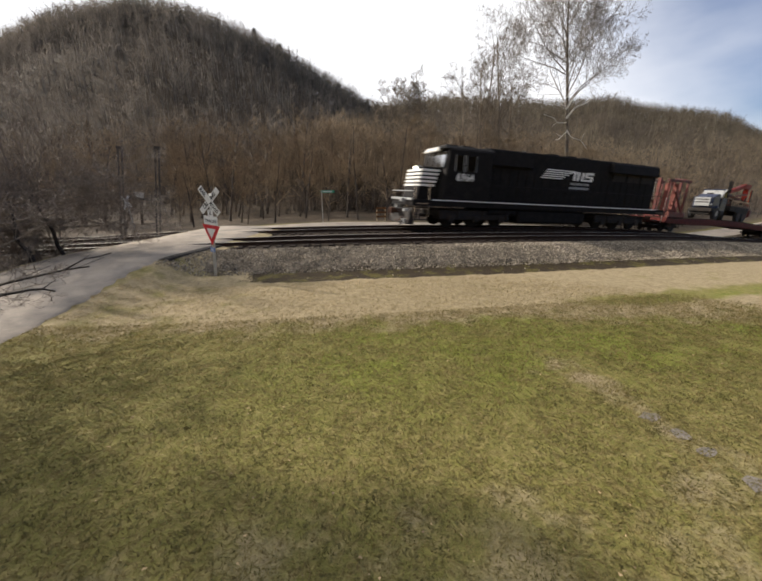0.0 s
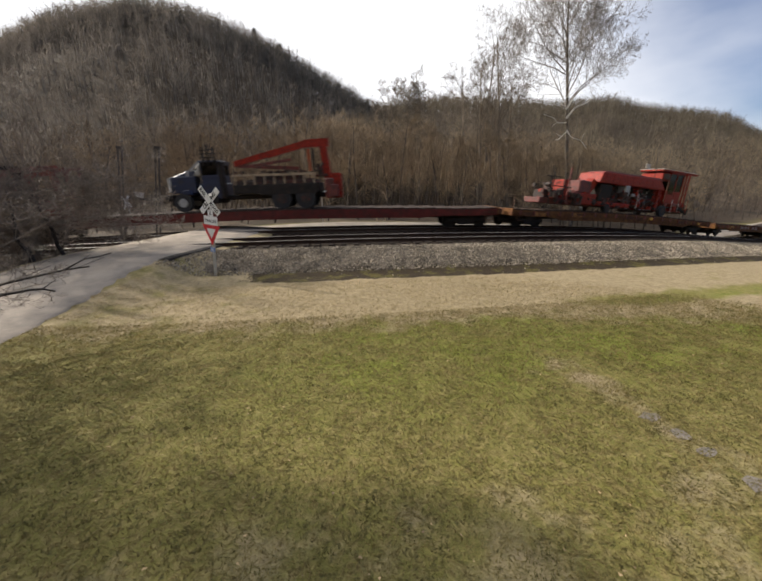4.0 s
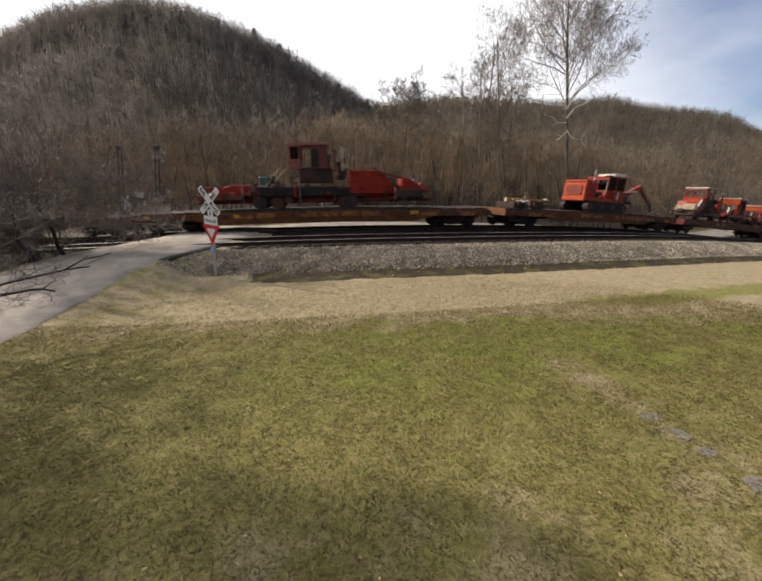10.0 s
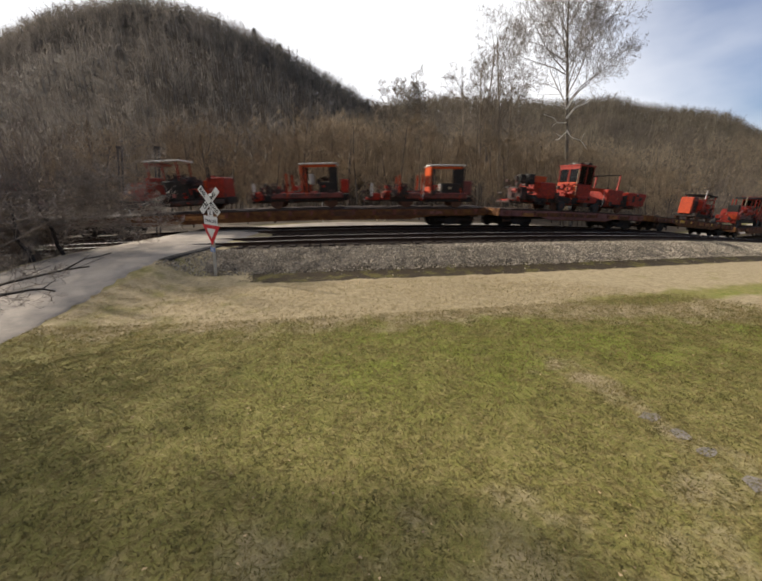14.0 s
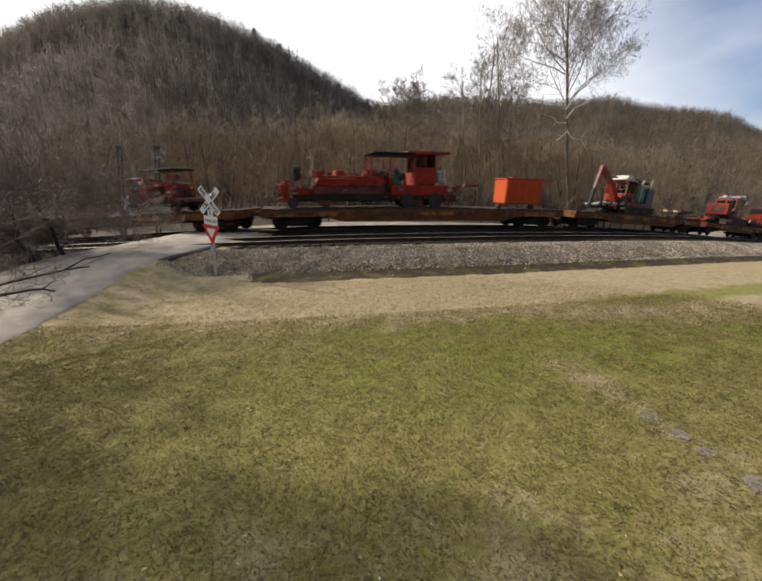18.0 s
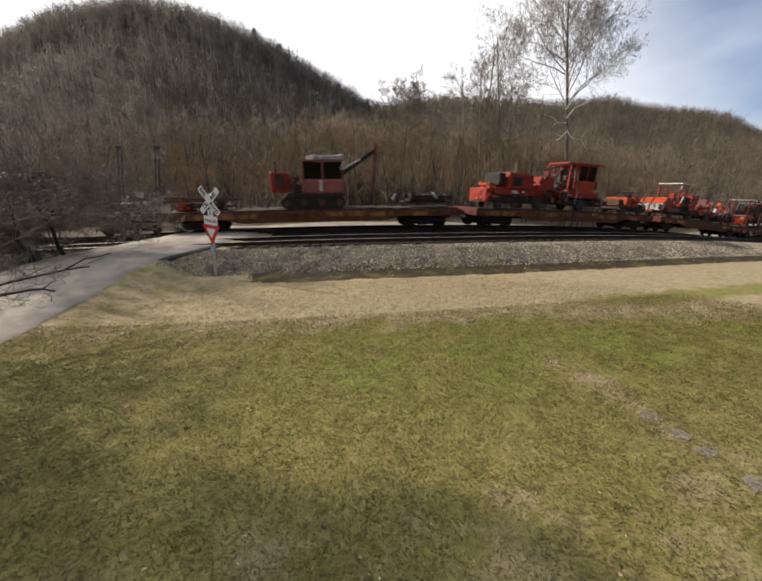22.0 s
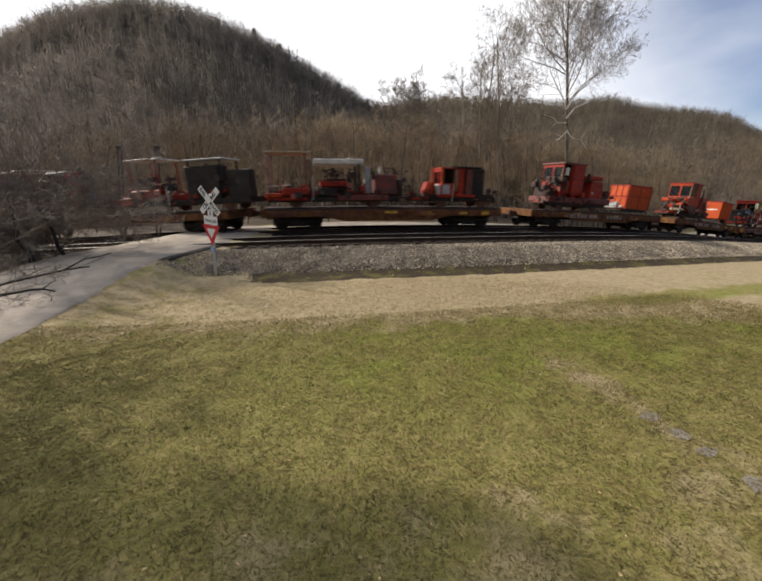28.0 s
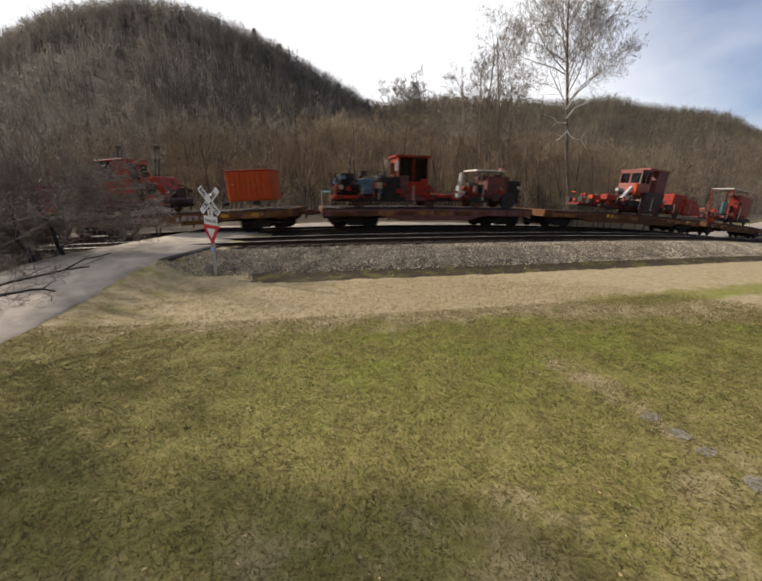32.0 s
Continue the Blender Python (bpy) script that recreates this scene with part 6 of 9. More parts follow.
def canopy(m, name, x0, x1, z0, z1, roof, post):
    """An open roof on four thin posts."""
    w = 0.86
    c = box(m, name, x0, x1, -w, w, z1 - 0.09, z1, roof, 0.025)
    lo = max(0.25, z0)
    for x in (x0 + 0.18, x1 - 0.22):
        for y in (-w + 0.1, w - 0.1):
            tube(c, "post", (x, y, lo), (x, y, z1 - 0.08), 0.05, post)
    return c


GEAR_SEED = [0]


def gear(m, name, x0, x1, z0, z1, material, n):
    """A tangle of small blocks, cylinders and hoses that together make one piece of machinery."""
    GEAR_SEED[0] += 1
    rng = random.Random(GEAR_SEED[0])
    bm = bmesh.new()
    n = int(n * 2.3)
    for k in range(n):
        kind = rng.random()
        x, z = rng.uniform(x0, x1), rng.uniform(z0, z1)
        y = rng.uniform(-0.98, 0.5)
        s = rng.choice((0.04, 0.06, 0.08, 0.11, 0.16)) * rng.uniform(0.8, 1.2)
        if kind < 0.38:
            bm_box(bm, x - s, x + s * rng.uniform(0.5, 1.2), y - s, y + s, max(z0, z - s), min(z1, z + s), 0.015)
        elif kind < 0.62:
            bm_tube(bm, (x, y, max(z0, z - s * 1.6)), (x + rng.uniform(-0.1, 0.1), y, min(z1 + 0.03, z + s * 1.6)), s * 0.45, None, 8)
        elif kind < 0.78:
            bm_tube(bm, (x, y - 0.15, z), (x, y + 0.2, z), s * 0.8, None, 10)
        else:
            q = (min(x1, max(x0, x + rng.uniform(-0.7, 0.7))), y + rng.uniform(-0.2, 0.2), min(z1, max(z0, z + rng.uniform(-0.5, 0.5))))
            if (Vector(q) - Vector((x, y, z))).length > 0.05:
                bm_tube(bm, (x, y, z), q, 0.028, None, 6)
    # a frame that ties the pieces together; pale fittings sit on their machine's own frame
    if material not in (M_PINK, M_BEIGE, M_WHITE, M_STEELBLUE):
        bm_box(bm, x0, x1, -0.5, 0.5, max(0, z0 - 0.02), z0 + 0.08, 0.01)
        bm_box(bm, x0 + (x1 - x0) * 0.2, x1 - (x1 - x0) * 0.2, -0.45, 0.45, z0, z0 + (z1 - z0) * 0.6, 0.02)
    return part(name, bm, material, m)


def dress(m, length, seed):
    """Hydraulic lines, valve blocks, hoses and a handrail along a machine's near side."""
    rng = random.Random(seed)
    gear(m, "hydraulic_block", 0.15, length - 0.15, 0.35, 0.95, M_MACH, int(5 * length))
    gear(m, "fitting_bank", 0.3, length - 0.3, 0.45, 1.25, M_RED, int(2.4 * length))
    # pink and beige bits put bright highlights into the machinery as colour
    gear(m, "hose_fitting", 0.3, length - 0.3, 0.5, 1.35, M_PINK, max(2, int(0.7 * length)))
    if seed % 3:
        gear(m, "pale_fitting", 0.2, length - 0.2, 0.5, 1.3, M_BEIGE, max(1, int(0.35 * length)))
    for k in range(max(2, int(length / 1.6))):
        x = rng.uniform(0.3, length - 0.6)
        z = rng.uniform(0.5, 1.0)
        tube(m, "hose", (x, -0.98, z), (x + rng.uniform(0.3, 0.8), -0.96, z + rng.uniform(-0.3, 0.4)), 0.022, M_TYRE, n=6)
    for k in range(max(2, int(length / 2.2))):
        x = rng.uniform(0.2, length - 0.4)
        h = rng.uniform(1.1, 1.7)
        tube(m, "grab_rail", (x, -1.0, 0.4), (x, -1.0, h), 0.018, rng.choice((M_ORANGE, M_WHITE, M_DARK)), n=6)


def running_gear(m, x0, x1, z1, material):
    """Chassis rails with four flanged rail wheels."""
    z1 = max(z1, 0.45)
    for y in (-0.82, 0.70):
        box(m, "chassis_rail", x0, x1, y, y + 0.12, z1 * 0.55, z1, material, 0.02)
    L = x1 - x0
    for x in (x0 + 0.2 * L, x1 - 0.2 * L):
        r = min(0.36, z1 * 0.6)
        bm = bm_tube(bmesh.new(), (x, -0.80, r), (x, 0.80, r), 0.06, None, 8)
        for y in (-0.80, 0.70):
            bm_tube(bm, (x, y, r), (x, y + 0.1, r), r, None, 16)
        part("wheelset", bm, M_RUST, m)
    for x in (x0 + 0.05, x1 - 0.17):
        box(m, "cross_member", x, x + 0.12, -0.82, 0.82, z1 * 0.55, z1, material, 0.01)
    # chocks and chain down to the deck
    for x in (x0 + 0.12, x1 - 0.12):
        bar(m, "tie_chain", x, z1, x + (0.35 if x > (x0 + x1) / 2 else -0.35), 0, 0.03, M_RUST)


def tyre(m, name, x, r, hub=None):
    for y in (-1.0, 0.72):
        w = part(name, bm_tube(bmesh.new(), (x, y, r), (x, y + 0.28, r), r, None, 22), M_TYRE, m)
        part("rim", bm_tube(bmesh.new(), (x, y - 0.015, r), (x, y + 0.295, r), r * 0.5, None, 14), hub or M_MACH, w)


def crawler(m, name, x0, x1, z1, material):
    """A pair of crawler tracks with rounded ends and their shoes."""
    r = max(0.22, z1 / 2)
    for y in (-1.15, 0.75):
        bm = bmesh.new()
        pts = []
        for k in range(9):
            a = math.pi / 2 + math.pi * k / 8
            pts.append((x0 + r + math.cos(a) * r, r + math.sin(a) * r))
        for k in range(9):
            a = -math.pi / 2 + math.pi * k / 8
            pts.append((x1 - r + math.cos(a) * r, r + math.sin(a) * r))
        lo = [bm.verts.new((px, y, pz)) for px, pz in pts]
        hi = [bm.verts.new((px, y + 0.4, pz)) for px, pz in pts]
        bm.faces.new(lo)
        bm.faces.new(hi[::-1])
        for i in range(len(pts)):
            bm.faces.new((lo[i], hi[i], hi[(i + 1) % len(pts)], lo[(i + 1) % len(pts)]))
        bmesh.ops.recalc_face_normals(bm, faces=bm.faces)
        t = part(name, bm, material, m)
        n = int((x1 - x0) / 0.22)
        for k in range(n):
            x = x0 + r + (x1 - x0 - 2 * r) * k / max(1, n - 1)
            box(t, "track_shoe", x - 0.08, x + 0.08, y - 0.02, y + 0.42, 2 * r, 2 * r + 0.03, material, 0)
        for k in range(4):
            x = x0 + r + (x1 - x0 - 2 * r) * k / 3
            part("roller", bm_tube(bmesh.new(), (x, y - 0.03, r), (x, y + 0.02, r), r * 0.55, None, 12), M_RUST, t)


def steel_rack_aa():
    m = load("steel_rack", CAR["a"], 23.4, 27.5, "tall red steel rack with a ladder, chained to the flat wagon", "rack")
    slab(m, "base", 1.51, 4.25, 0, 0.43, 1.1, M_MAROON)
    bar(m, "post", 0.22, 0, 0.16, 2.98, .22, M_MAROON)
    bar(m, "post", 0.5, 0, 0.5, 2.9, .17, M_MAROON)
    bar(m, "frame_post", 1.51, 0.21, 1.51, 2.68, .24, M_RUSTRED)
    bar(m, "frame_post", 3.07, 0.22, 3.07, 2.68, .28, M_RUSTRED)
    bar(m, "post", 3.98, 0.23, 3.8, 2.92, .2, M_MAROON)
    bar(m, "post", 3.55, 0.23, 3.61, 2.81, .14, M_MAROON)
    bar(m, "frame_rail", 0.11, 2.79, 3.92, 2.92, .17, M_MAROON)
    bar(m, "frame_rail", 1.39, 2.58, 3.19, 2.64, .2, M_RUSTRED)
    bar(m, "frame_rail", 1.39, 0.53, 3.92, 0.56, .2, M_RUSTRED)
    bar(m, "brace", 1.68, 2.08, 3.4, 0.55, .11, M_MAROON)
    bar(m, "brace", 1.68, 1.32, 2.54, 0.49, .08, M_MAROON)
    bar(m, "brace", 3.01, 1.92, 3.92, 1.89, .09, M_MAROON)
    bar(m, "ladder_rail", 0.69, 0, 0.69, 2.8, .09, M_PINK)
    bar(m, "ladder_rail", 1.19, 0, 1.19, 2.82, .09, M_PINK)
    bar(m, "rung", 0.63, 2.66, 1.25, 2.67, .07, M_PINK)
    bar(m, "rung", 0.63, 2.21, 1.25, 2.22, .07, M_PINK)
    bar(m, "rung", 0.63, 1.76, 1.25, 1.77, .07, M_PINK)
    bar(m, "rung", 0.63, 1.25, 1.25, 1.26, .07, M_PINK)
    bar(m, "rung", 0.63, 0.68, 1.25, 0.69, .07, M_PINK)
    bar(m, "tooth", 1.22, 2.82, 1.25, 3.02, .12, M_MAROON)
    bar(m, "tooth", 1.62, 2.83, 1.65, 3.01, .12, M_MAROON)
    bar(m, "tooth", 2.02, 2.85, 2.05, 3.02, .12, M_MAROON)
    bar(m, "tooth", 2.43, 2.86, 2.46, 3.01, .12, M_MAROON)
    bar(m, "tooth", 2.84, 2.88, 2.87, 3.03, .12, M_MAROON)
    bar(m, "tooth", 3.25, 2.89, 3.28, 3.02, .12, M_MAROON)
    slab(m, "lamp_stub", 3.23, 3.36, 0.54, 0.97, 0.5, M_ORANGE, depth=0.2)


def crane_truck_ab():
    m = load("crane_truck", CAR["a"], 32.81, 42.87, "dark blue truck with a folded red loader crane", "truck")
    slab(m, "chassis", 1.33, 10, 0.6, 0.87, 0.45, M_DARK)
    slab(m, "hood", 0.45, 2, 1.03, 1.99, 0.9, M_BLUE, (0.1, 0))
    slab(m, "hood_top", 0.57, 2.02, 1.94, 2.31, 0.84, M_BLUE, (1.05, 0))
    slab(m, "grille", 0.29, 0.47, 1.13, 1.93, 0.7, M_GREY)
    slab(m, "grille_slot", 0.28, 0.51, 1.68, 1.78, 0.62, M_DARK)
    slab(m, "grille_slot", 0.28, 0.51, 1.43, 1.53, 0.62, M_DARK)
    slab(m, "headlight", 0.4, 0.56, 1.18, 1.38, 0.88, M_SILVER, depth=1)
    slab(m, "bumper", 0.2, 0.6, 0.62, 0.98, 1.05, M_DARK)
    slab(m, "bumper_step", 0.39, 0.67, 0.37, 0.62, 0.9, M_DARK)
    cabin(m, "cab", 2.37, 3.42, 1.45, 2.78, M_BLUE, M_BLUE)
    slab(m, "cab_lower", 2.17, 3.49, 0.68, 1.56, 0.95, M_BLUE)
    bar(m, "windscreen_pillar", 1.85, 2.26, 2.36, 2.74, .1, M_GREY)
    # solid grey wedge as windscreen, the sky's reflection put into its colour
    slab(m, "pale_windscreen", 1.95, 2.37, 1.99, 2.70, 0.9, M_GREY, (0.34, 0))
    slab(m, "sleeper", 3.36, 3.6, 0.69, 2.73, 0.95, M_DARK, depth=0.53)
    slab(m, "fender", 1.08, 1.8, 0.93, 1.24, 1.1, M_BLUE, (0.2, 0.16))
    slab(m, "fuel_tank", 2.38, 3.23, 0.42, 0.84, 1.05, M_DARK)
    bar(m, "exhaust", 2.68, 2.51, 2.68, 3.53, .12, M_DARK)
    bar(m, "exhaust", 2.96, 2.52, 2.96, 3.64, .12, M_DARK)
    bar(m, "exhaust", 3.3, 2.53, 3.3, 3.51, .12, M_DARK)
    bar(m, "rack_bar", 2.51, 3.34, 3.41, 3.37, .07, M_DARK)
    bar(m, "rack_bar", 2.51, 3.14, 3.41, 3.17, .07, M_DARK)
    bar(m, "rack_bar", 2.51, 2.95, 3.41, 2.98, .07, M_DARK)
    bar(m, "mirror", 1.66, 1.99, 1.66, 2.29, .1, M_SILVER)
    slab(m, "flatbed", 4.16, 9.16, 0.89, 1.42, 1.18, M_DARK)
    slab(m, "side_board", 4.21, 8.97, 1.37, 1.62, 1.14, M_MACH)
    for k in range(9):
        x = 4.3 + 0.57 * k
        box(m, "stake", x, x + 0.08, -1.0, -0.94, 1.40, 2.02, M_BEIGE, 0.01)
    slab(m, "top_board", 4.21, 8.97, 1.86, 1.98, 1.17, M_BEIGE, depth=0.05)
    gear(m, "bed_cargo", 4.4, 8.8, 1.6, 2.15, M_MACH, 18)
    slab(m, "bed_floor", 4.2, 8.98, 1.42, 1.55, 0.9, M_MAROON)
    slab(m, "tool_box", 5.69, 9.01, 0.79, 1.39, 1.2, M_DARK)
    tyre(m, "wheel", 1.2, 0.51, M_GREY)
    tyre(m, "wheel", 6.92, 0.57, M_MACH)
    tyre(m, "wheel", 8.32, 0.58, M_MACH)
    slab(m, "mudguard", 9.48, 9.99, 0.52, 1.65, 1, M_MAROON, depth=0.45)
    bar(m, "crane_boom", 4.27, 2.51, 7.99, 2.24, .20, M_MAROON)
    bar(m, "crane_arm", 4.22, 2.58, 6.32, 3.1, .3, M_RED)
    bar(m, "crane_arm", 6.2, 3.04, 8.52, 3.59, .34, M_RED)
    bar(m, "crane_arm", 8.32, 3.57, 9.77, 3.62, .42, M_RED)
    bar(m, "crane_cylinder", 5.16, 2.39, 7.66, 2.7, .14, M_MAROON)
    bar(m, "crane_column", 9.42, 3.6, 9.77, 0.54, .4, M_RED)
    bar(m, "crane_hose", 8.32, 3.21, 8.46, 2.16, .12, M_BEIGE)
    bar(m, "crane_hose", 8.66, 3.23, 8.73, 2.06, .1, M_BRIGHT)
    bar(m, "crane_hose", 8.93, 3.25, 8.93, 1.96, .12, M_DARK)
    slab(m, "crane_base", 9.85, 10.43, 0.53, 1.93, 0.8, M_RED, depth=0.49)
    gear(m, "crane_gear", 8.89, 9.64, 1.78, 2.48, M_MACH, 10)
    slab(m, "outrigger", 9.78, 10.25, 0.59, 1.3, 1.15, M_MAROON, depth=0.4)


def tamping_machine_ac():
    m = load("tamping_machine", CAR["b"], 56.41, 73.38, "long red track tamper with an arched frame and rear cab", "track machine", "track machines on the train")
    dress(m, 16.97, 3)
    slab(m, "front_frame", -0.12, 4.9, 0.34, 0.7, 0.8, M_MAROON)
    bar(m, "mast", 0.43, 0.33, 0.43, 2.66, .1, M_DARK)
    bar(m, "mast", 0.58, 0.78, 0.68, 2.58, .07, M_DARK)
    bar(m, "mast", 1.63, 0.38, 1.68, 2.34, .12, M_DARK)
    bar(m, "mast", 2.09, 0.37, 2.09, 2.69, .12, M_MAROON)
    bar(m, "pipe", 0, 2.01, 1.38, 2.03, .06, M_DARK)
    bar(m, "pipe", 0.12, 1.47, 2.39, 1.44, .06, M_DARK)
    gear(m, "gauge_gear", -0.01, 2.26, 0.46, 1.74, M_MACH, 12)
    slab(m, "front_box", 3.31, 4.49, 1.23, 2.02, 0.9, M_MAROON)
    slab(m, "front_block", 2.14, 2.55, 0.62, 1.97, 0.7, M_RED)
    gear(m, "front_gear", 2.35, 3.96, 0.36, 1.36, M_MACH, 10)
    slab(m, "platform", 3.21, 5.16, 0.42, 1.18, 1, M_RED)
    slab(m, "main_beam", 5.05, 13.03, 1.99, 2.74, 1.1, M_RED, (0.29, 0.87))
    slab(m, "beam_top", 5.79, 12.8, 2.65, 2.85, 0.9, M_MAROON)
    bar(m, "front_leg", 5.12, 2.1, 4.15, 0.85, .55, M_RED)
    bar(m, "rear_leg", 12.68, 2.58, 13.85, 0.85, .45, M_RED)
    slab(m, "engine_room", 5.44, 6.67, 0.67, 1.94, 1, M_DARK)
    slab(m, "lower_beam", 5.2, 8.94, 0.42, 0.73, 1.1, M_RED)
    slab(m, "control_box", 8.06, 8.58, 1.26, 2.02, 1.12, M_GREY, depth=1.19)
    gear(m, "tamping_gear", 6.98, 9.06, 0.73, 1.97, M_MACH, 14)
    gear(m, "tamping_gear", 9.52, 10.6, 0.22, 2.01, M_MACH, 16)
    gear(m, "tamping_gear", 11.21, 12.9, 0.24, 2, M_MACH, 18)
    # plain dark slab added behind the gear
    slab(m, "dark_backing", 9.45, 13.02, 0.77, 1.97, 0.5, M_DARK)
    slab(m, "column", 9.75, 9.97, 0.36, 2.01, 0.9, M_RED, depth=0.35)
    slab(m, "column", 12.47, 12.73, 0.39, 2.11, 0.9, M_RED, depth=0.28)
    tyre(m, "wheel", 6.32, 0.3)
    tyre(m, "wheel", 13.17, 0.43)
    cabin(m, "cab", 13.45, 15.45, 1.05, 3.36, M_RED, M_RED)
    slab(m, "cab_front", 12.45, 13.45, 2.72, 3.32, 0.95, M_RED)
    slab(m, "front_pane", 12.55, 13.40, 2.80, 3.26, 0.965, M_GLASS, depth=0.05)
    slab(m, "door_pane", 13.55, 14.25, 1.75, 2.35, 0.975, M_GLASS, depth=0.05)
    slab(m, "canopy", 12.23, 17.2, 3.42, 3.55, 1.05, M_RED)
    # white strip paints the highlight along the red canopy's top
    slab(m, "canopy_highlight", 12.2, 17.22, 3.55, 3.58, 1.06, M_WHITE)
    for x in (15.6, 16.0):
        bar(m, "roof_post", x, 0.9, x, 3.45, .09, M_RED)
    bar(m, "sign_mast", 11.2, 2.8, 11.2, 3.55, .05, M_DARK)
    slab(m, "sign_plate", 10.95, 11.55, 3.5, 3.85, 0.3, M_WHITE, depth=0.03)
    # plain dark slab added to fill the see-through gap under the beam
    slab(m, "backing_fill", 6.7, 9.5, 0.55, 1.97, 0.4, M_DARK)
    gear(m, "red_unit", 6.9, 13.0, 0.4, 1.95, M_RED, 26)
    gear(m, "pale_unit", 7.0, 13.0, 0.4, 1.95, M_GREY, 8)
    slab(m, "floodlight", 16.31, 16.62, 3.48, 3.64, 0.4, M_WHITE, depth=0.23)
    slab(m, "cab_base", 14.33, 15.7, 0.81, 1.09, 1.1, M_MAROON)
    gear(m, "rear_gear", 16.05, 16.97, 0.33, 1.9, M_MACH, 12)
    bar(m, "rear_boom", 15.09, 0.89, 16.78, 0.36, .15, M_DARK)


def ballast_regulator_ad():
    m = load("ballast_regulator", CAR["d"], 101.55, 115.1, "red ballast regulator with a high cab and folded wings", "track machine", "track machines on the train")
    dress(m, 13.56, 4)
    running_gear(m, 3.28, 9.42, 1.15, M_DARK)
    slab(m, "wing_left", 0.65, 2.94, 0.78, 1.33, 1.2, M_RED, (1.43, 0))
    bar(m, "wing_arm", 0.26, 0.78, 2.1, 0.67, .15, M_MAROON)
    bar(m, "wing_arm", 0.83, 1.11, 2.9, 1.29, .12, M_RED)
    slab(m, "plough", 0.29, 2.67, 0.52, 0.83, 1.2, M_MAROON)
    gear(m, "hydraulic_unit", 2.8, 4.75, 0.86, 1.75, M_MACH, 14)
    slab(m, "green_tank", 3.6, 4.18, 1.14, 1.75, 0.9, M_TEAL)
    slab(m, "platform", 3.32, 7.97, 0.69, 1.22, 1.1, M_DARK)
    bar(m, "stair_rail", 3.84, 1.07, 4.85, 2.23, .09, M_BEIGE)
    bar(m, "stair_rail", 4.11, 1.07, 5.13, 2.14, .09, M_BEIGE)
    bar(m, "stair_rail", 5.02, 2.03, 5.19, 1.16, .07, M_BEIGE)
    slab(m, "stair_tread", 4.2, 4.41, 1.28, 1.38, 0.9, M_BEIGE, depth=0.51)
    slab(m, "stair_tread", 4.43, 4.64, 1.56, 1.66, 0.9, M_BEIGE, depth=0.49)
    slab(m, "stair_tread", 4.69, 4.9, 1.85, 1.95, 0.9, M_BEIGE, depth=0.46)
    slab(m, "cab_base", 5.74, 7.63, 1.39, 2.19, 0.8, M_MACH)
    # pale red front and maroon side put sun and shade into the cab's paint
    cabin(m, "cab", 5.31, 5.91, 2.14, 3.33, M_PINK, M_PINK)
    slab(m, "cab_side", 6.52, 7.4, 2.12, 3.36, 0.95, M_MAROON)
    slab(m, "cab_roof", 5.21, 7.51, 3.34, 3.46, 1, M_PINK)
    slab(m, "cab_door", 6.47, 6.93, 2.2, 3.21, 0.97, M_DARK, depth=0.72)
    bar(m, "exhaust", 7.75, 1.96, 7.75, 3.1, .17, M_MAROON)
    bar(m, "exhaust", 8.19, 2.03, 8.19, 3.22, .07, M_WHITE)
    bar(m, "exhaust", 7.44, 1.95, 7.51, 2.88, .12, M_DARK)
    slab(m, "engine_hood", 8.55, 11.5, 0.77, 2.07, 1, M_RED, (0, 1.16))
    slab(m, "rear_wing", 11.48, 13.08, 0.83, 1.63, 1.2, M_RED, (0, 1.21), depth=1.4)
    slab(m, "rear_plough", 11.21, 12.73, 0.54, 1, 1.25, M_MACH, depth=1.35)
    bar(m, "top_pipe", 10.09, 1.95, 11.85, 1.53, .12, M_MAROON)
    slab(m, "lamp_box", 11.96, 12.34, 1.37, 1.56, 0.5, M_WHITE, depth=0.31)
    gear(m, "hydraulic_unit", 10.3, 11.62, 0.56, 1.68, M_MACH, 10)
    gear(m, "engine_gear", 7.83, 8.31, 1.59, 2.76, M_MACH, 6)
    tyre(m, "wheel", 3.59, 0.36)
    tyre(m, "wheel", 8.61, 0.38)


def spare_parts_ae():
    m = load("spare_parts", CAR["e"], 119.26, 121.22, "low heap of grey machine parts on the wagon deck", "machine parts")
    gear(m, "machine_unit", 1.65, 2.76, 0, 0.63, M_GREY, 8)


def spare_crates_af():
    m = load("spare_crates", CAR["e"], 120.05, 122.96, "low dark timber crates and steel parts", "crates")
    slab(m, "crate", 0.32, 1.34, 0, 0.42, 1, M_DECK)
    bar(m, "loading_rail", 0.1, 0.6, 3.2, 0.58, .09, M_YELLOW)
    slab(m, "crate", 1.75, 2.87, 0, 0.62, 0.9, M_MACH)
    gear(m, "machine_unit", 0.32, 3.04, 0.21, 0.67, M_BEIGE, 8)


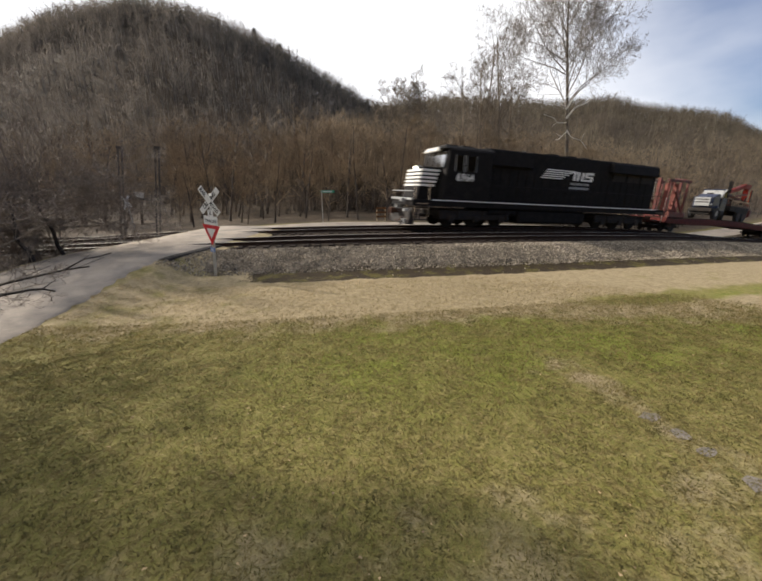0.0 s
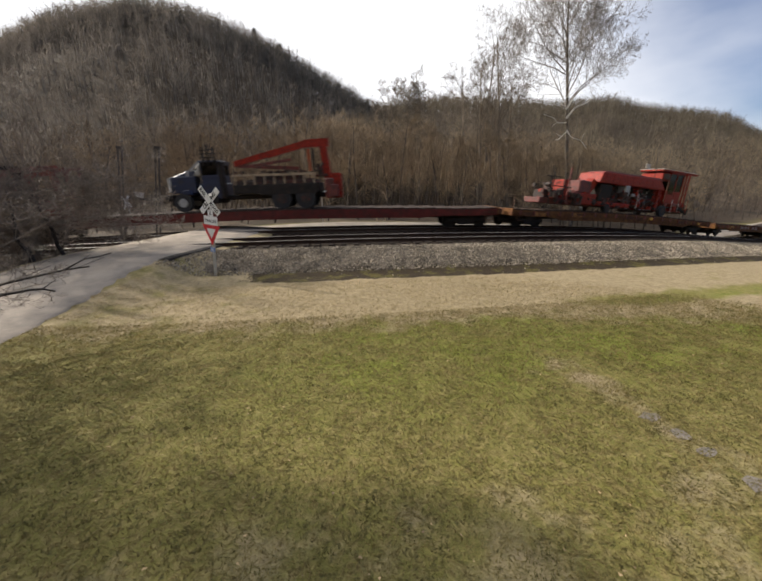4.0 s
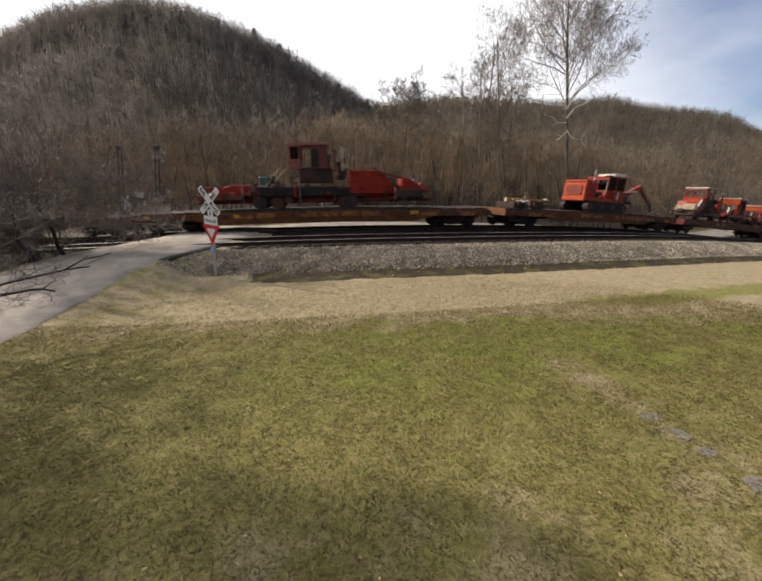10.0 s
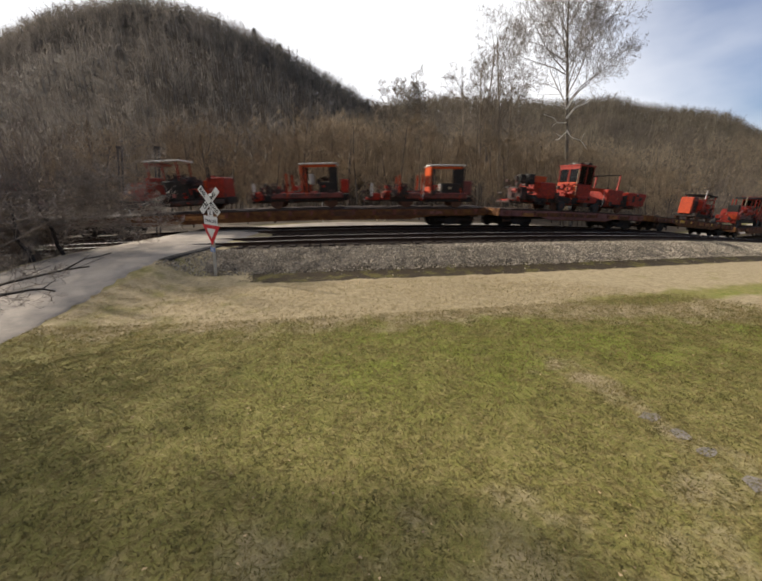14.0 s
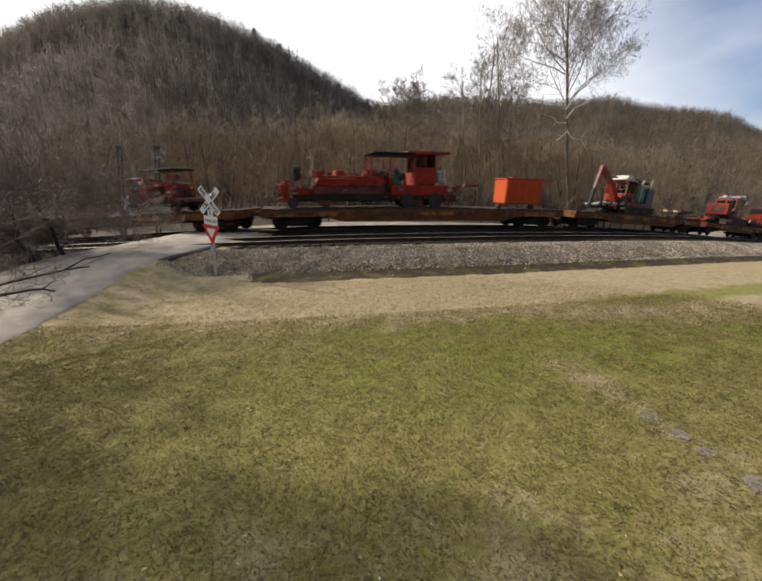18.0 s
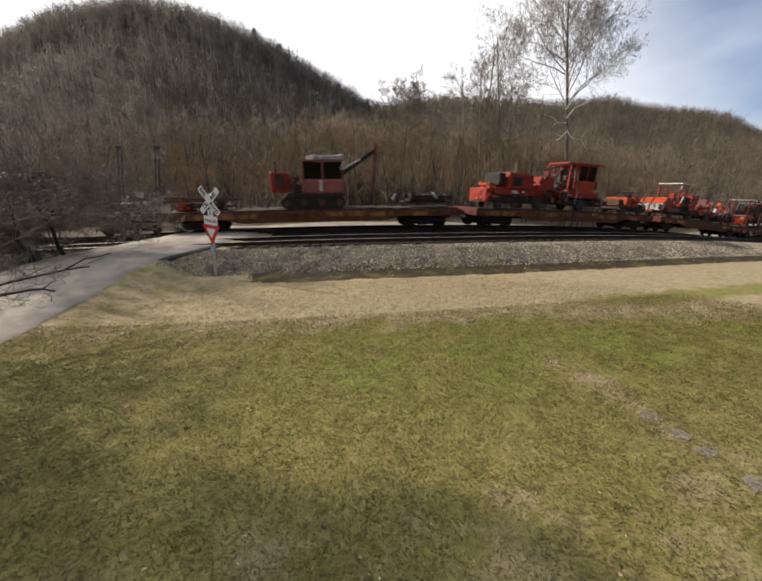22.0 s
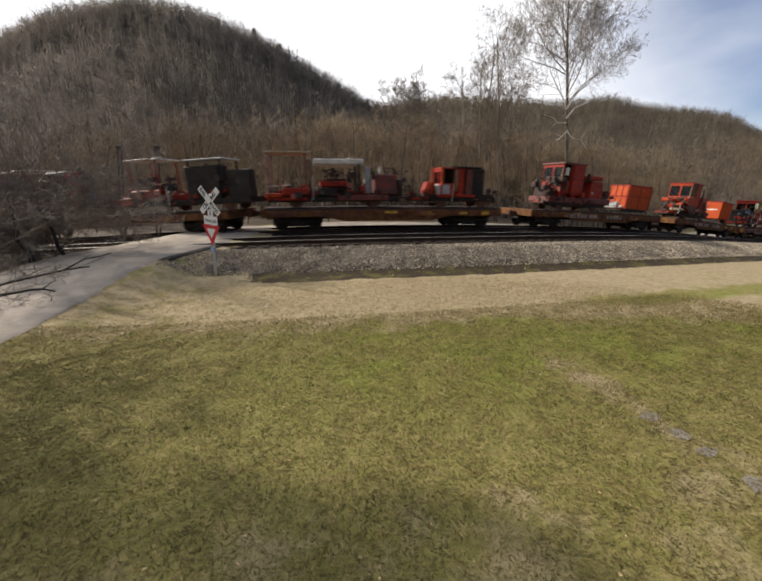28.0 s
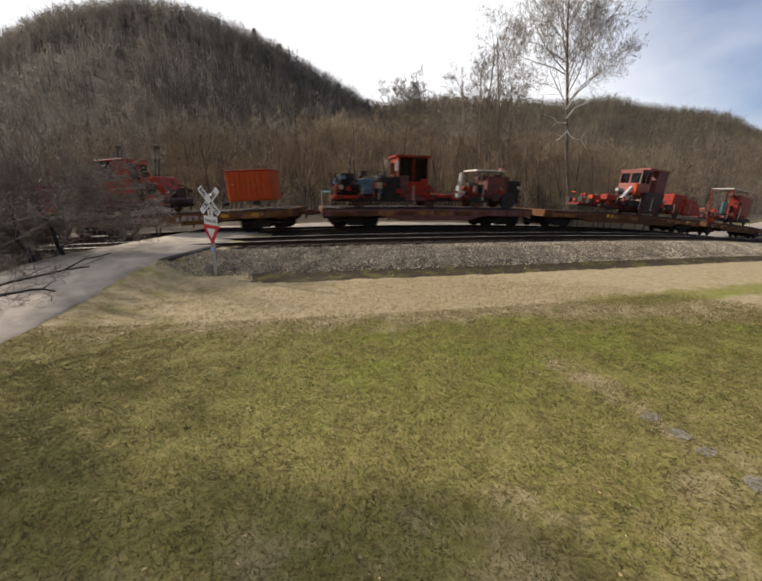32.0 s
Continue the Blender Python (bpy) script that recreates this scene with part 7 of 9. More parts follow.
def excavator_ag():
    m = load("excavator", CAR["e"], 126.2, 135.12, "red crawler crane with white roof unit and lowered boom", "excavator")
    crawler(m, "crawler_track", 0.37, 4.47, 0.67, M_DARK)
    slab(m, "turntable", 0.61, 4.34, 0.62, 0.83, 1, M_MACH)
    slab(m, "engine_box", 0.28, 1.35, 0.78, 1.97, 1.05, M_RED)
    # frame and slats in orange, the red front's sunlight painted in
    slab(m, "sunlit_grille_frame", 0.22, 0.50, 0.88, 1.87, 1.06, M_ORANGE)
    box(m, "engine_grille", 0.19, 0.24, -0.62, 0.62, 1.05, 1.72, M_MACH, 0.01)
    for k in range(5):
        box(m, "grille_slat", 0.16, 0.20, -0.60, 0.60, 1.08 + 0.13 * k, 1.13 + 0.13 * k, M_ORANGE, 0)
    slab(m, "hood_cap", 0.25, 1.3, 1.95, 2.07, 1, M_ORANGE)
    slab(m, "deck_skirt", 0.19, 4.43, 0.67, 0.93, 1.08, M_ORANGE)
    gear(m, "engine_gear", 1.48, 2.22, 0.78, 1.43, M_MACH, 10)
    cabin(m, "cab", 2.49, 4.4, 0.86, 2.45, M_RED, M_RED)
    slab(m, "side_panel", 3.07, 4.37, 0.78, 1.56, 1.1, M_RED)
    slab(m, "white_patch", 3.44, 3.67, 0.89, 1.5, 1.12, M_WHITE, depth=0.62)
    slab(m, "air_unit", 3.26, 4.39, 2.49, 2.71, 0.8, M_WHITE)
    bar(m, "roof_bar", 2.23, 2.48, 4.33, 2.58, .06, M_WHITE)
    bar(m, "roof_bar", 2.33, 2.63, 4.22, 2.75, .05, M_WHITE)
    bar(m, "roof_post", 2.39, 2.44, 2.39, 2.63, .06, M_DARK)
    bar(m, "roof_post", 4.16, 2.53, 4.16, 2.75, .06, M_DARK)
    bar(m, "roof_rail", 1.93, 2.43, 2.74, 2.49, .08, M_DARK)
    bar(m, "boom", 3.94, 0.79, 6.94, 2.06, .3, M_RED)
    bar(m, "boom_cylinder", 4.22, 1.52, 5.58, 1.65, .1, M_SILVER)
    bar(m, "stick", 6.87, 2.03, 8.69, 0.77, .2, M_MAROON)
    bar(m, "grab", 8.52, 0.87, 8.79, 0.26, .2, M_DARK)
    bar(m, "mast", 0.86, 1.97, 0.86, 2.75, .06, M_SILVER)
    gear(m, "boom_gear", 4.88, 5.68, 0.75, 1.53, M_MACH, 6)


def spike_machine_ah():
    m = load("spike_machine", CAR["f"], 140.91, 146.96, "dark red track machine with an open canopy on posts", "track machine", "track machines on the train")
    dress(m, 6.05, 8)
    running_gear(m, 0, 6, 0.74, M_DARK)
    slab(m, "front_hopper", 0.54, 1.63, 0.76, 1.6, 1, M_PINK, (0.45, 0))
    slab(m, "front_box", 0.08, 0.32, 0.83, 1.32, 1, M_BEIGE, depth=0.92)
    slab(m, "front_box", 0.59, 0.88, 0.72, 1.16, 1, M_BEIGE)
    slab(m, "hopper_plate", 0.84, 1.02, 1.45, 1.74, 0.9, M_ORANGE, depth=0.94)
    bar(m, "chute", 0.48, 1.14, 0.9, 1.7, .12, M_GREY)
    slab(m, "column", 1.62, 1.86, 0.62, 1.98, 0.9, M_RED)
    canopy(m, "canopy", 1.76, 3.73, 0.61, 2.83, M_WHITE, M_RED)
    gear(m, "engine_top", 2.6, 4.3, 1.5, 2.05, M_MACH, 14)
    slab(m, "flywheel_guard", 3.0, 3.9, 0.9, 1.85, 0.92, M_DARK, (0.2, 0.2))
    slab(m, "cab_fascia", 1.77, 2.56, 2.59, 2.71, 0.9, M_PINK)
    slab(m, "engine", 2.62, 4.21, 0.68, 1.73, 1, M_DARK)
    gear(m, "engine_gear", 2.47, 4.36, 0.73, 1.92, M_MACH, 14)
    slab(m, "rear_tank", 4.98, 5.9, 0.72, 1.83, 1, M_RED)
    slab(m, "tank_grille", 4.8, 4.96, 0.83, 1.68, 1, M_ORANGE, depth=1.1)
    bar(m, "exhaust", 5.19, 1.73, 5.19, 2.35, .14, M_DARK)
    gear(m, "rear_gear", 4.3, 4.91, 0.6, 1.48, M_MACH, 8)
    slab(m, "skirt", 0.04, 5.83, 0.38, 0.64, 1.1, M_MACH)
    gear(m, "front_gear", -0.02, 0.85, 0.4, 0.9, M_MACH, 8)


def tie_crane_ai():
    m = load("tie_crane", CAR["f"], 147.89, 153.54, "orange track machine with white-roofed cab", "track machine", "track machines on the train")
    dress(m, 5.65, 9)
    running_gear(m, 0.69, 5.75, 0.76, M_DARK)
    slab(m, "step_frame", 0.4, 0.81, 0.52, 0.94, 1.1, M_RED, depth=1.03)
    bar(m, "hose_reel", 0.5, 0.74, 0.5, 1.41, .12, M_WHITE)
    gear(m, "front_gear", 0.72, 2.26, 0.61, 1.39, M_MACH, 16)
    slab(m, "deck_unit", 1.4, 5.44, 0.55, 0.87, 1.1, M_MAROON)
    canopy(m, "canopy", 3.12, 5.21, 0.78, 2.47, M_WHITE, M_DARK)
    slab(m, "cab_fascia", 3.12, 3.24, 1.86, 2.36, 0.98, M_BRIGHT)
    slab(m, "cab_apron", 3.12, 3.22, 0.8, 1.2, 0.98, M_ORANGE)
    slab(m, "side_fascia", 3.26, 5.15, 2.24, 2.37, 0.96, M_BRIGHT, depth=0.06)
    for y in (-0.76, -0.02, 0.72):
        box(m, "front_post", 3.13, 3.21, y, y + 0.07, 1.2, 1.86, M_ORANGE, 0.01)
    bar(m, "post", 2.34, 1.91, 2.34, 0.7, .09, M_ORANGE)
    bar(m, "post", 3.42, 1.94, 3.42, 0.72, .09, M_ORANGE)
    slab(m, "cab_back", 4.71, 5.18, 0.75, 2.3, 0.95, M_DARK, depth=0.55)
    slab(m, "engine", 4.12, 4.99, 0.73, 1.44, 1, M_DARK, depth=1.11)
    gear(m, "operator_gear", 4.12, 4.81, 0.78, 1.72, M_MACH, 10)
    slab(m, "rear_tank", 5.35, 5.82, 0.81, 1.58, 0.9, M_RED, depth=0.5)
    slab(m, "white_seat", 3.55, 3.83, 1.31, 1.89, 0.7, M_WHITE, depth=0.39)


def tie_crane_aj():
    m = load("tie_crane", CAR["f"], 154.35, 160.53, "orange track machine with white-roofed cab", "track machine", "track machines on the train")
    dress(m, 6.18, 10)
    running_gear(m, 1.7, 6.57, 0.6, M_DARK)
    slab(m, "step_frame", 0.62, 1.13, 0.41, 0.81, 1.1, M_RED, depth=0.45)
    bar(m, "hose_reel", 0.62, 0.64, 0.62, 1.38, .12, M_WHITE)
    gear(m, "front_gear", 1.69, 2.66, 0.54, 1.31, M_MACH, 14)
    slab(m, "deck_unit", 2.62, 6.2, 0.49, 0.84, 1.1, M_MAROON)
    canopy(m, "canopy", 3.96, 6.01, 0.75, 2.39, M_WHITE, M_DARK)
    slab(m, "cab_fascia", 3.98, 4.10, 1.78, 2.27, 0.98, M_BRIGHT)
    slab(m, "cab_apron", 3.98, 4.08, 0.75, 1.15, 0.98, M_ORANGE)
    slab(m, "side_fascia", 4.12, 5.9, 2.15, 2.28, 0.96, M_BRIGHT, depth=0.06)
    for y in (-0.76, -0.02, 0.72):
        box(m, "front_post", 3.99, 4.07, y, y + 0.07, 1.15, 1.78, M_ORANGE, 0.01)
    bar(m, "post", 2.22, 1.79, 2.22, 0.63, .09, M_ORANGE)
    bar(m, "post", 3.53, 1.85, 3.53, 0.68, .09, M_ORANGE)
    slab(m, "cab_back", 5.37, 6, 0.73, 2.23, 0.95, M_DARK, depth=0.37)
    slab(m, "engine", 4.65, 5.77, 0.71, 1.37, 1, M_DARK, depth=0.71)
    slab(m, "rear_tank", 5.91, 6.5, 0.69, 1.52, 0.9, M_MAROON, depth=0.34)
    slab(m, "white_seat", 4.59, 4.84, 0.93, 1.35, 0.7, M_WHITE, depth=0.16)


def ballast_broom_ak():
    m = load("ballast_broom", CAR["g"], 163.64, 176.24, "red ballast broom machine with a tall cab", "track machine", "track machines on the train")
    dress(m, 12.6, 11)
    running_gear(m, 1.8, 12.31, 0.86, M_DARK)
    gear(m, "broom_head", 0.7, 2.01, 0.43, 1.93, M_MACH, 22)
    slab(m, "broom_box", 1.35, 1.9, 1.5, 2.12, 1, M_DARK, depth=0.89)
    slab(m, "engine_hood", 2.29, 3.69, 0.72, 1.69, 1.05, M_RED)
    bar(m, "muffler", 1.43, 1.89, 3.18, 1.9, .34, M_BRIGHT)
    bar(m, "muffler_cap", 1.04, 1.88, 1.46, 1.89, .4, M_DARK)
    slab(m, "hood_grille", 2.32, 3.03, 1.21, 1.31, 1.06, M_MAROON, depth=0.99)
    gear(m, "hydraulic_unit", 3.82, 4.81, 0.47, 1.57, M_MACH, 14)
    cabin(m, "cab", 5.65, 7.05, 0.9, 3.0, M_RED, M_RED)
    slab(m, "cab_apron", 5.58, 5.64, 0.9, 1.9, 0.9, M_ORANGE)
    gear(m, "cab_fitting", 4.9, 5.7, 0.6, 1.8, M_RED, 14)
    gear(m, "roof_lamp", 5.7, 7.0, 3.02, 3.14, M_DARK, 6)
    slab(m, "beacon", 5.84, 6.02, 2.97, 3.18, 0.15, M_WHITE, depth=0.16)
    slab(m, "cab_base", 5.89, 7.64, 0.58, 1.01, 1.1, M_RED)
    bar(m, "frame_rail", 7.2, 2.39, 9.54, 2.59, .08, M_DARK)
    bar(m, "frame_post", 9.54, 1.45, 9.62, 2.6, .08, M_RED)
    slab(m, "rear_body", 8.7, 10.31, 0.6, 1.6, 1.05, M_RED)
    slab(m, "hopper", 11, 12.73, 0.58, 1.49, 1.1, M_RED, (-0.21, -0.16), depth=1.04)
    # solid dark plates, the shade inside the holes given as colour
    slab(m, "hopper_hole", 10.45, 10.76, 0.79, 1.28, 1.12, M_DARK, depth=0.18)
    slab(m, "hopper_hole", 11.32, 11.64, 0.83, 1.29, 1.12, M_DARK, depth=0.18)
    bar(m, "top_beam", 7.02, 1.54, 9.75, 1.55, .2, M_ORANGE)
    gear(m, "hopper_gear", 11.78, 13.01, 0.7, 1.38, M_MACH, 12)
    tyre(m, "wheel", 4.34, 0.3)
    tyre(m, "wheel", 7.58, 0.29)


def spike_puller_am():
    m = load("spike_puller", CAR["h"], 184.97, 188.82, "dark red track machine with a hood and thin canopy", "track machine", "track machines on the train")
    dress(m, 3.8, 13)
    running_gear(m, 0.1, 3.7, 0.62, M_DARK)
    # orange paint stands for the sun on the dark red hood's front edge
    slab(m, "hood_lit_edge", 0, 0.14, 0.55, 1.95, 0.55, M_ORANGE)
    slab(m, "hood", 0.16, 0.98, 0.62, 1.98, 0.60, M_MAROON, (0.05, 0.1))
    # solid dark plate, the opening's inner shade given as colour
    slab(m, "hood_opening", 0.28, 0.86, 0.8, 1.65, 0.62, M_DARK, depth=0.1)
    slab(m, "tank", 0.98, 1.55, 0.85, 1.72, 1.0, M_RED)
    slab(m, "tank_cap", 1.1, 1.42, 1.72, 1.84, 0.7, M_RED)
    bar(m, "exhaust", 0.98, 1.85, 1.0, 2.62, .07, M_WHITE)
    gear(m, "work_head", 1.6, 2.4, 0.6, 1.5, M_RED, 16)
    gear(m, "hydraulics", 1.5, 3.6, 0.5, 1.3, M_MACH, 22)
    canopy(m, "canopy", 1.3, 3.42, 0.7, 2.32, M_BLACK, M_RED)
    slab(m, "floodlight", 1.98, 2.2, 2.14, 2.3, 0.8, M_WHITE, depth=0.18)
    slab(m, "operator_box", 2.6, 3.1, 0.72, 1.55, 0.8, M_RED)
    gear(m, "lever", 2.4, 3.0, 1.4, 2.0, M_PINK, 5)
    slab(m, "tail_bar", 3.2, 3.95, 0.5, 0.75, 1.0, M_MAROON)


def tamping_machine_an():
    m = load("tamping_machine", CAR["i"], 193.47, 204.72, "long red tamping machine with a high rear cab", "track machine", "track machines on the train")
    dress(m, 11.26, 14)
    running_gear(m, 1.02, 9.95, 0.74, M_DARK)
    slab(m, "nose_frame", 0.47, 0.91, 0.34, 1.45, 1.1, M_RED, (0.14, 0), depth=1.2)
    # orange block paints the sunlit front of the red nose
    slab(m, "nose_sunlit_face", 0.39, 0.62, 0.73, 1.25, 1.12, M_ORANGE, depth=0.64)
    slab(m, "radiator", 1.16, 1.55, 1.39, 2.12, 0.9, M_DARK, depth=0.87)
    slab(m, "front_deck", 1.28, 2.02, 0.69, 1.1, 1.1, M_RED)
    slab(m, "body", 2.25, 6.13, 1.15, 1.73, 1.05, M_RED, (0.27, 0))
    slab(m, "lower_body", 2.1, 6.23, 0.72, 1.2, 1, M_MAROON)
    slab(m, "top_tank", 3.43, 3.94, 1.66, 2.03, 0.7, M_RED)
    slab(m, "top_tank", 5.17, 5.93, 1.72, 2.04, 0.8, M_RED, depth=0.88)
    slab(m, "top_box", 2.12, 2.44, 1.63, 2.04, 0.7, M_PINK, depth=0.6)
    bar(m, "hand_rail", 2.55, 1.55, 4.47, 1.57, .07, M_PINK)
    bar(m, "hand_rail", 1.06, 1.26, 1.91, 1.63, .09, M_PINK)
    gear(m, "work_head", 5.96, 6.74, 0.43, 1.59, M_PINK, 12)
    bar(m, "exhaust", 2.17, 2.05, 2.17, 3.01, .08, M_BEIGE)
    gear(m, "pipework", 5.51, 7.03, 0.48, 2.12, M_MACH, 22)
    cabin(m, "cab", 7.95, 9.25, 1.25, 2.98, M_RED, M_RED)
    slab(m, "cab_panel", 7.97, 9.24, 1.3, 2.22, 1.09, M_RED, depth=0.06)
    slab(m, "roof", 5.2, 8.0, 2.86, 3.02, 1.05, M_BLACK, (0.5, 0))
    slab(m, "roof_overhang", 7.5, 10.1, 2.98, 3.10, 1.02, M_RED)
    for x in (5.4, 6.5):
        bar(m, "roof_post", x, 1.2, x, 2.8, .09, M_RED)
    slab(m, "air_unit", 9.4, 9.72, 1.45, 2.05, 0.9, M_GREY, depth=0.5)
    bar(m, "air_guard", 9.78, 1.0, 9.78, 2.1, .05, M_WHITE)
    slab(m, "tail_frame", 6.6, 10.0, 0.66, 1.25, 1.1, M_RED)
    slab(m, "control_box", 6.7, 7.2, 1.25, 1.95, 0.8, M_TEAL, depth=0.54)
    slab(m, "seat", 7.2, 7.45, 1.6, 2.1, 0.5, M_GREY, depth=0.19)
    gear(m, "operator_gear", 5.6, 7.5, 1.2, 2.2, M_MACH, 16)
    gear(m, "tail_gear", 9.4, 10.9, 0.3, 1.3, M_MAROON, 14)
    tyre(m, "wheel", 7.56, 0.4)
    tyre(m, "wheel", 9.24, 0.41)
    tyre(m, "wheel", 1.06, 0.28)
    slab(m, "tow_bar", 11.45, 12.41, 1.17, 1.34, 0.2, M_MAROON)
    gear(m, "body_piping", 2.1, 6.2, 1.1, 2.1, M_RED, 22)
    gear(m, "body_valve", 2.1, 6.2, 1.0, 2.0, M_MACH, 14)


def steel_container_ao():
    m = load("steel_container", CAR["i"], 206.5, 210.5, "bright orange steel container with a sunlit end", "container")
    slab(m, "body", 0.94, 3.46, 0.3, 1.81, 0.86, M_BRIGHT)
    for k in range(8):
        box(m, "rib", 1.05 + 0.29 * k, 1.13 + 0.29 * k, -0.765, -0.72, 0.36, 1.76, M_BRIGHT, 0.01)
    slab(m, "top_rail", 0.9, 3.5, 1.75, 1.85, 0.9, M_RED)
    slab(m, "skid", 0.49, 0.75, 0, 0.28, 0.9, M_DARK, depth=0.38)
    slab(m, "skid", 2.73, 3.03, 0, 0.31, 0.9, M_DARK, depth=0.32)
    bar(m, "top_bar", 3, 1.76, 4.08, 1.74, .08, M_ORANGE)


def excavator_ap():
    m = load("excavator", CAR["j"], 215.51, 221.79, "red crawler crane with raised boom, green tank and blue engine", "excavator")
    crawler(m, "crawler_track", 2.43, 6.25, 0.49, M_DARK)
    slab(m, "turntable", 3.08, 6.34, 0.47, 0.83, 1.05, M_MAROON)
    bar(m, "boom", 0.2, 3.09, 1.68, 1.97, .3, M_RED)
    bar(m, "boom", 1.57, 2.07, 2.71, 0.42, .4, M_RED)
    bar(m, "stick", 0.25, 3.11, -0.15, 1.5, .2, M_MAROON)
    bar(m, "stick_cylinder", 0.5, 2.75, 0.02, 1.7, .07, M_DARK)
    bar(m, "grab", -0.15, 1.6, -0.4, 0.4, .2, M_DARK)
    bar(m, "grab", -0.12, 1.6, 0.12, 0.5, .1, M_DARK)
    gear(m, "cab_fitting", 2.6, 4.5, 1.0, 2.4, M_MAROON, 16)
    gear(m, "roof_lamp", 2.6, 5.9, 2.3, 2.65, M_DARK, 8)
    cabin(m, "cab", 2.78, 3.85, 0.83, 2.36, M_RED, M_GREY)
    slab(m, "cab_rear", 3.97, 4.52, 1.93, 2.37, 0.9, M_MAROON)
    bar(m, "cab_post", 4.45, 0.88, 4.45, 2.38, .07, M_WHITE)
    gear(m, "operator_gear", 3.74, 4.38, 0.83, 1.93, M_PINK, 8)
    slab(m, "roof_unit", 2.54, 3.7, 2.39, 2.52, 0.9, M_WHITE)
    slab(m, "air_unit", 3.18, 3.61, 2.51, 2.75, 0.6, M_WHITE)
    slab(m, "green_tank", 3.98, 4.99, 0.93, 1.98, 1.05, M_GREEN)
    slab(m, "blue_engine", 5.38, 6.3, 0.78, 1.95, 1, M_BLUE)
    bar(m, "exhaust", 5.54, 1.95, 5.54, 2.62, .08, M_SILVER)
    gear(m, "front_gear", 2.48, 3.63, 0.42, 1.23, M_MACH, 14)
    bar(m, "guard_rail", 4.24, 2.1, 4.51, 2.47, .06, M_WHITE)


def wheel_pile_aq():
    m = load("wheel_pile", CAR["j"], 215.71, 217.96, "black spare wheel sets and steel parts on the deck", "machine parts")
    gear(m, "machine_unit", -0.03, 2.2, 0, 0.69, M_DARK, 16)
    gear(m, "pale_fitting", 0.08, 1.93, 0.54, 0.74, M_GREY, 6)


def timber_stack_ar():
    m = load("timber_stack", CAR["j"], 224.85, 227.91, "pale timber stack on dark steel parts", "timber stack")
    for k in range(5):
        box(m, "timber", 1.33 + 0.05 * (k % 2), 3.1 - 0.06 * (k % 3), -0.9 + 0.36 * k, -0.57 + 0.36 * k, 0.52, 0.68, M_BEIGE if k % 2 else M_RUST, 0.015)
    gear(m, "machine_unit", 1.22, 3.16, 0, 0.53, M_MACH, 12)


def attachments_as():
    m = load("attachments", CAR["k"], 229.5, 232.2, "rusty orange grab attachments lying on the deck", "machine parts")
    gear(m, "machine_unit", 1.09, 1.7, 0, 0.57, M_ORANGE, 6)
    gear(m, "machine_unit", 2.12, 3.36, 0, 0.43, M_RUST, 10)


def rail_crane_at():
    m = load("rail_crane", CAR["k"], 235.38, 241.6, "faded red rail crane with white-topped cab and angled boom", "excavator")
    crawler(m, "crawler_track", 0.79, 4.29, 0.62, M_DARK)
    slab(m, "turntable", 1.1, 4.19, 0.6, 0.83, 1, M_MACH)
    slab(m, "engine_box", 0.25, 1.2, 0.88, 1.95, 0.95, M_RED)
    bar(m, "exhaust", 0.6, 1.9, 0.6, 2.45, .1, M_DARK)
    slab(m, "engine_opening", 0.47, 1.04, 1.03, 1.85, 0.99, M_MACH)
    box(m, "radiator", 0.21, 0.27, -0.5, 0.5, 1.08, 1.74, M_MACH, 0.01)
    box(m, "radiator_core", 0.19, 0.22, -0.22, 0.22, 1.24, 1.58, M_RUST, 0.01)
    gear(m, "gear", 1.28, 2.25, 0.73, 1.69, M_MACH, 12)
    cabin(m, "cab", 1.98, 4.2, 0.84, 2.55, M_PINK, M_PINK)
    gear(m, "roof_rack", 2.0, 4.2, 2.55, 2.85, M_WHITE, 8)
    slab(m, "side_panel", 2.8, 4.27, 0.78, 1.51, 1.05, M_PINK)
    slab(m, "white_patch", 2.88, 3.08, 0.89, 1.5, 1.07, M_WHITE, depth=0.57)
    slab(m, "roof_unit", 2.54, 4.25, 2.46, 2.8, 1, M_GREY)
    bar(m, "grille_post", 4.07, 2.03, 4.3, 2.49, .05, M_WHITE)
    bar(m, "boom", 4.07, 1.78, 6.03, 3.06, .2, M_DARK)
    bar(m, "stick", 6.09, 3.41, 5.82, 0.3, .2, M_MAROON)
    bar(m, "boom_cylinder", 4.19, 2.08, 5.17, 2.57, .07, M_SILVER)
    bar(m, "rail_rack", -5.12, 0.62, -1.86, 0.59, .08, M_RUST)
    bar(m, "pendulum", 5.7, 0.76, 5.82, 0.23, .1, M_DARK)


def wheel_bogie_au():
    m = load("wheel_bogie", CAR["k"], 241.9, 245.51, "dark spare bogie with pale hoops", "machine parts")
    slab(m, "frame", 1.45, 3.53, 0.32, 0.71, 1, M_DARK)
    gear(m, "machine_unit", 1.13, 3.9, 0.26, 0.82, M_MACH, 12)
    bar(m, "hoop", 0.4, 0.46, 0.59, 0.79, .1, M_WHITE)
    bar(m, "hoop", 2.74, 0.84, 3.01, 0.51, .1, M_WHITE)


def rail_rack_av():
    m = load("rail_rack", CAR["k"], 230.13, 233.78, "low rack of rusty rails", "rails")
    bar(m, "rail", 0.07, 0.57, 3.52, 0.54, .1, M_RUST)
    bar(m, "rail", 0.07, 0.77, 1.37, 0.73, .07, M_RUST)
    gear(m, "chock", 0.21, 3.26, 0.22, 0.57, M_MACH, 8)


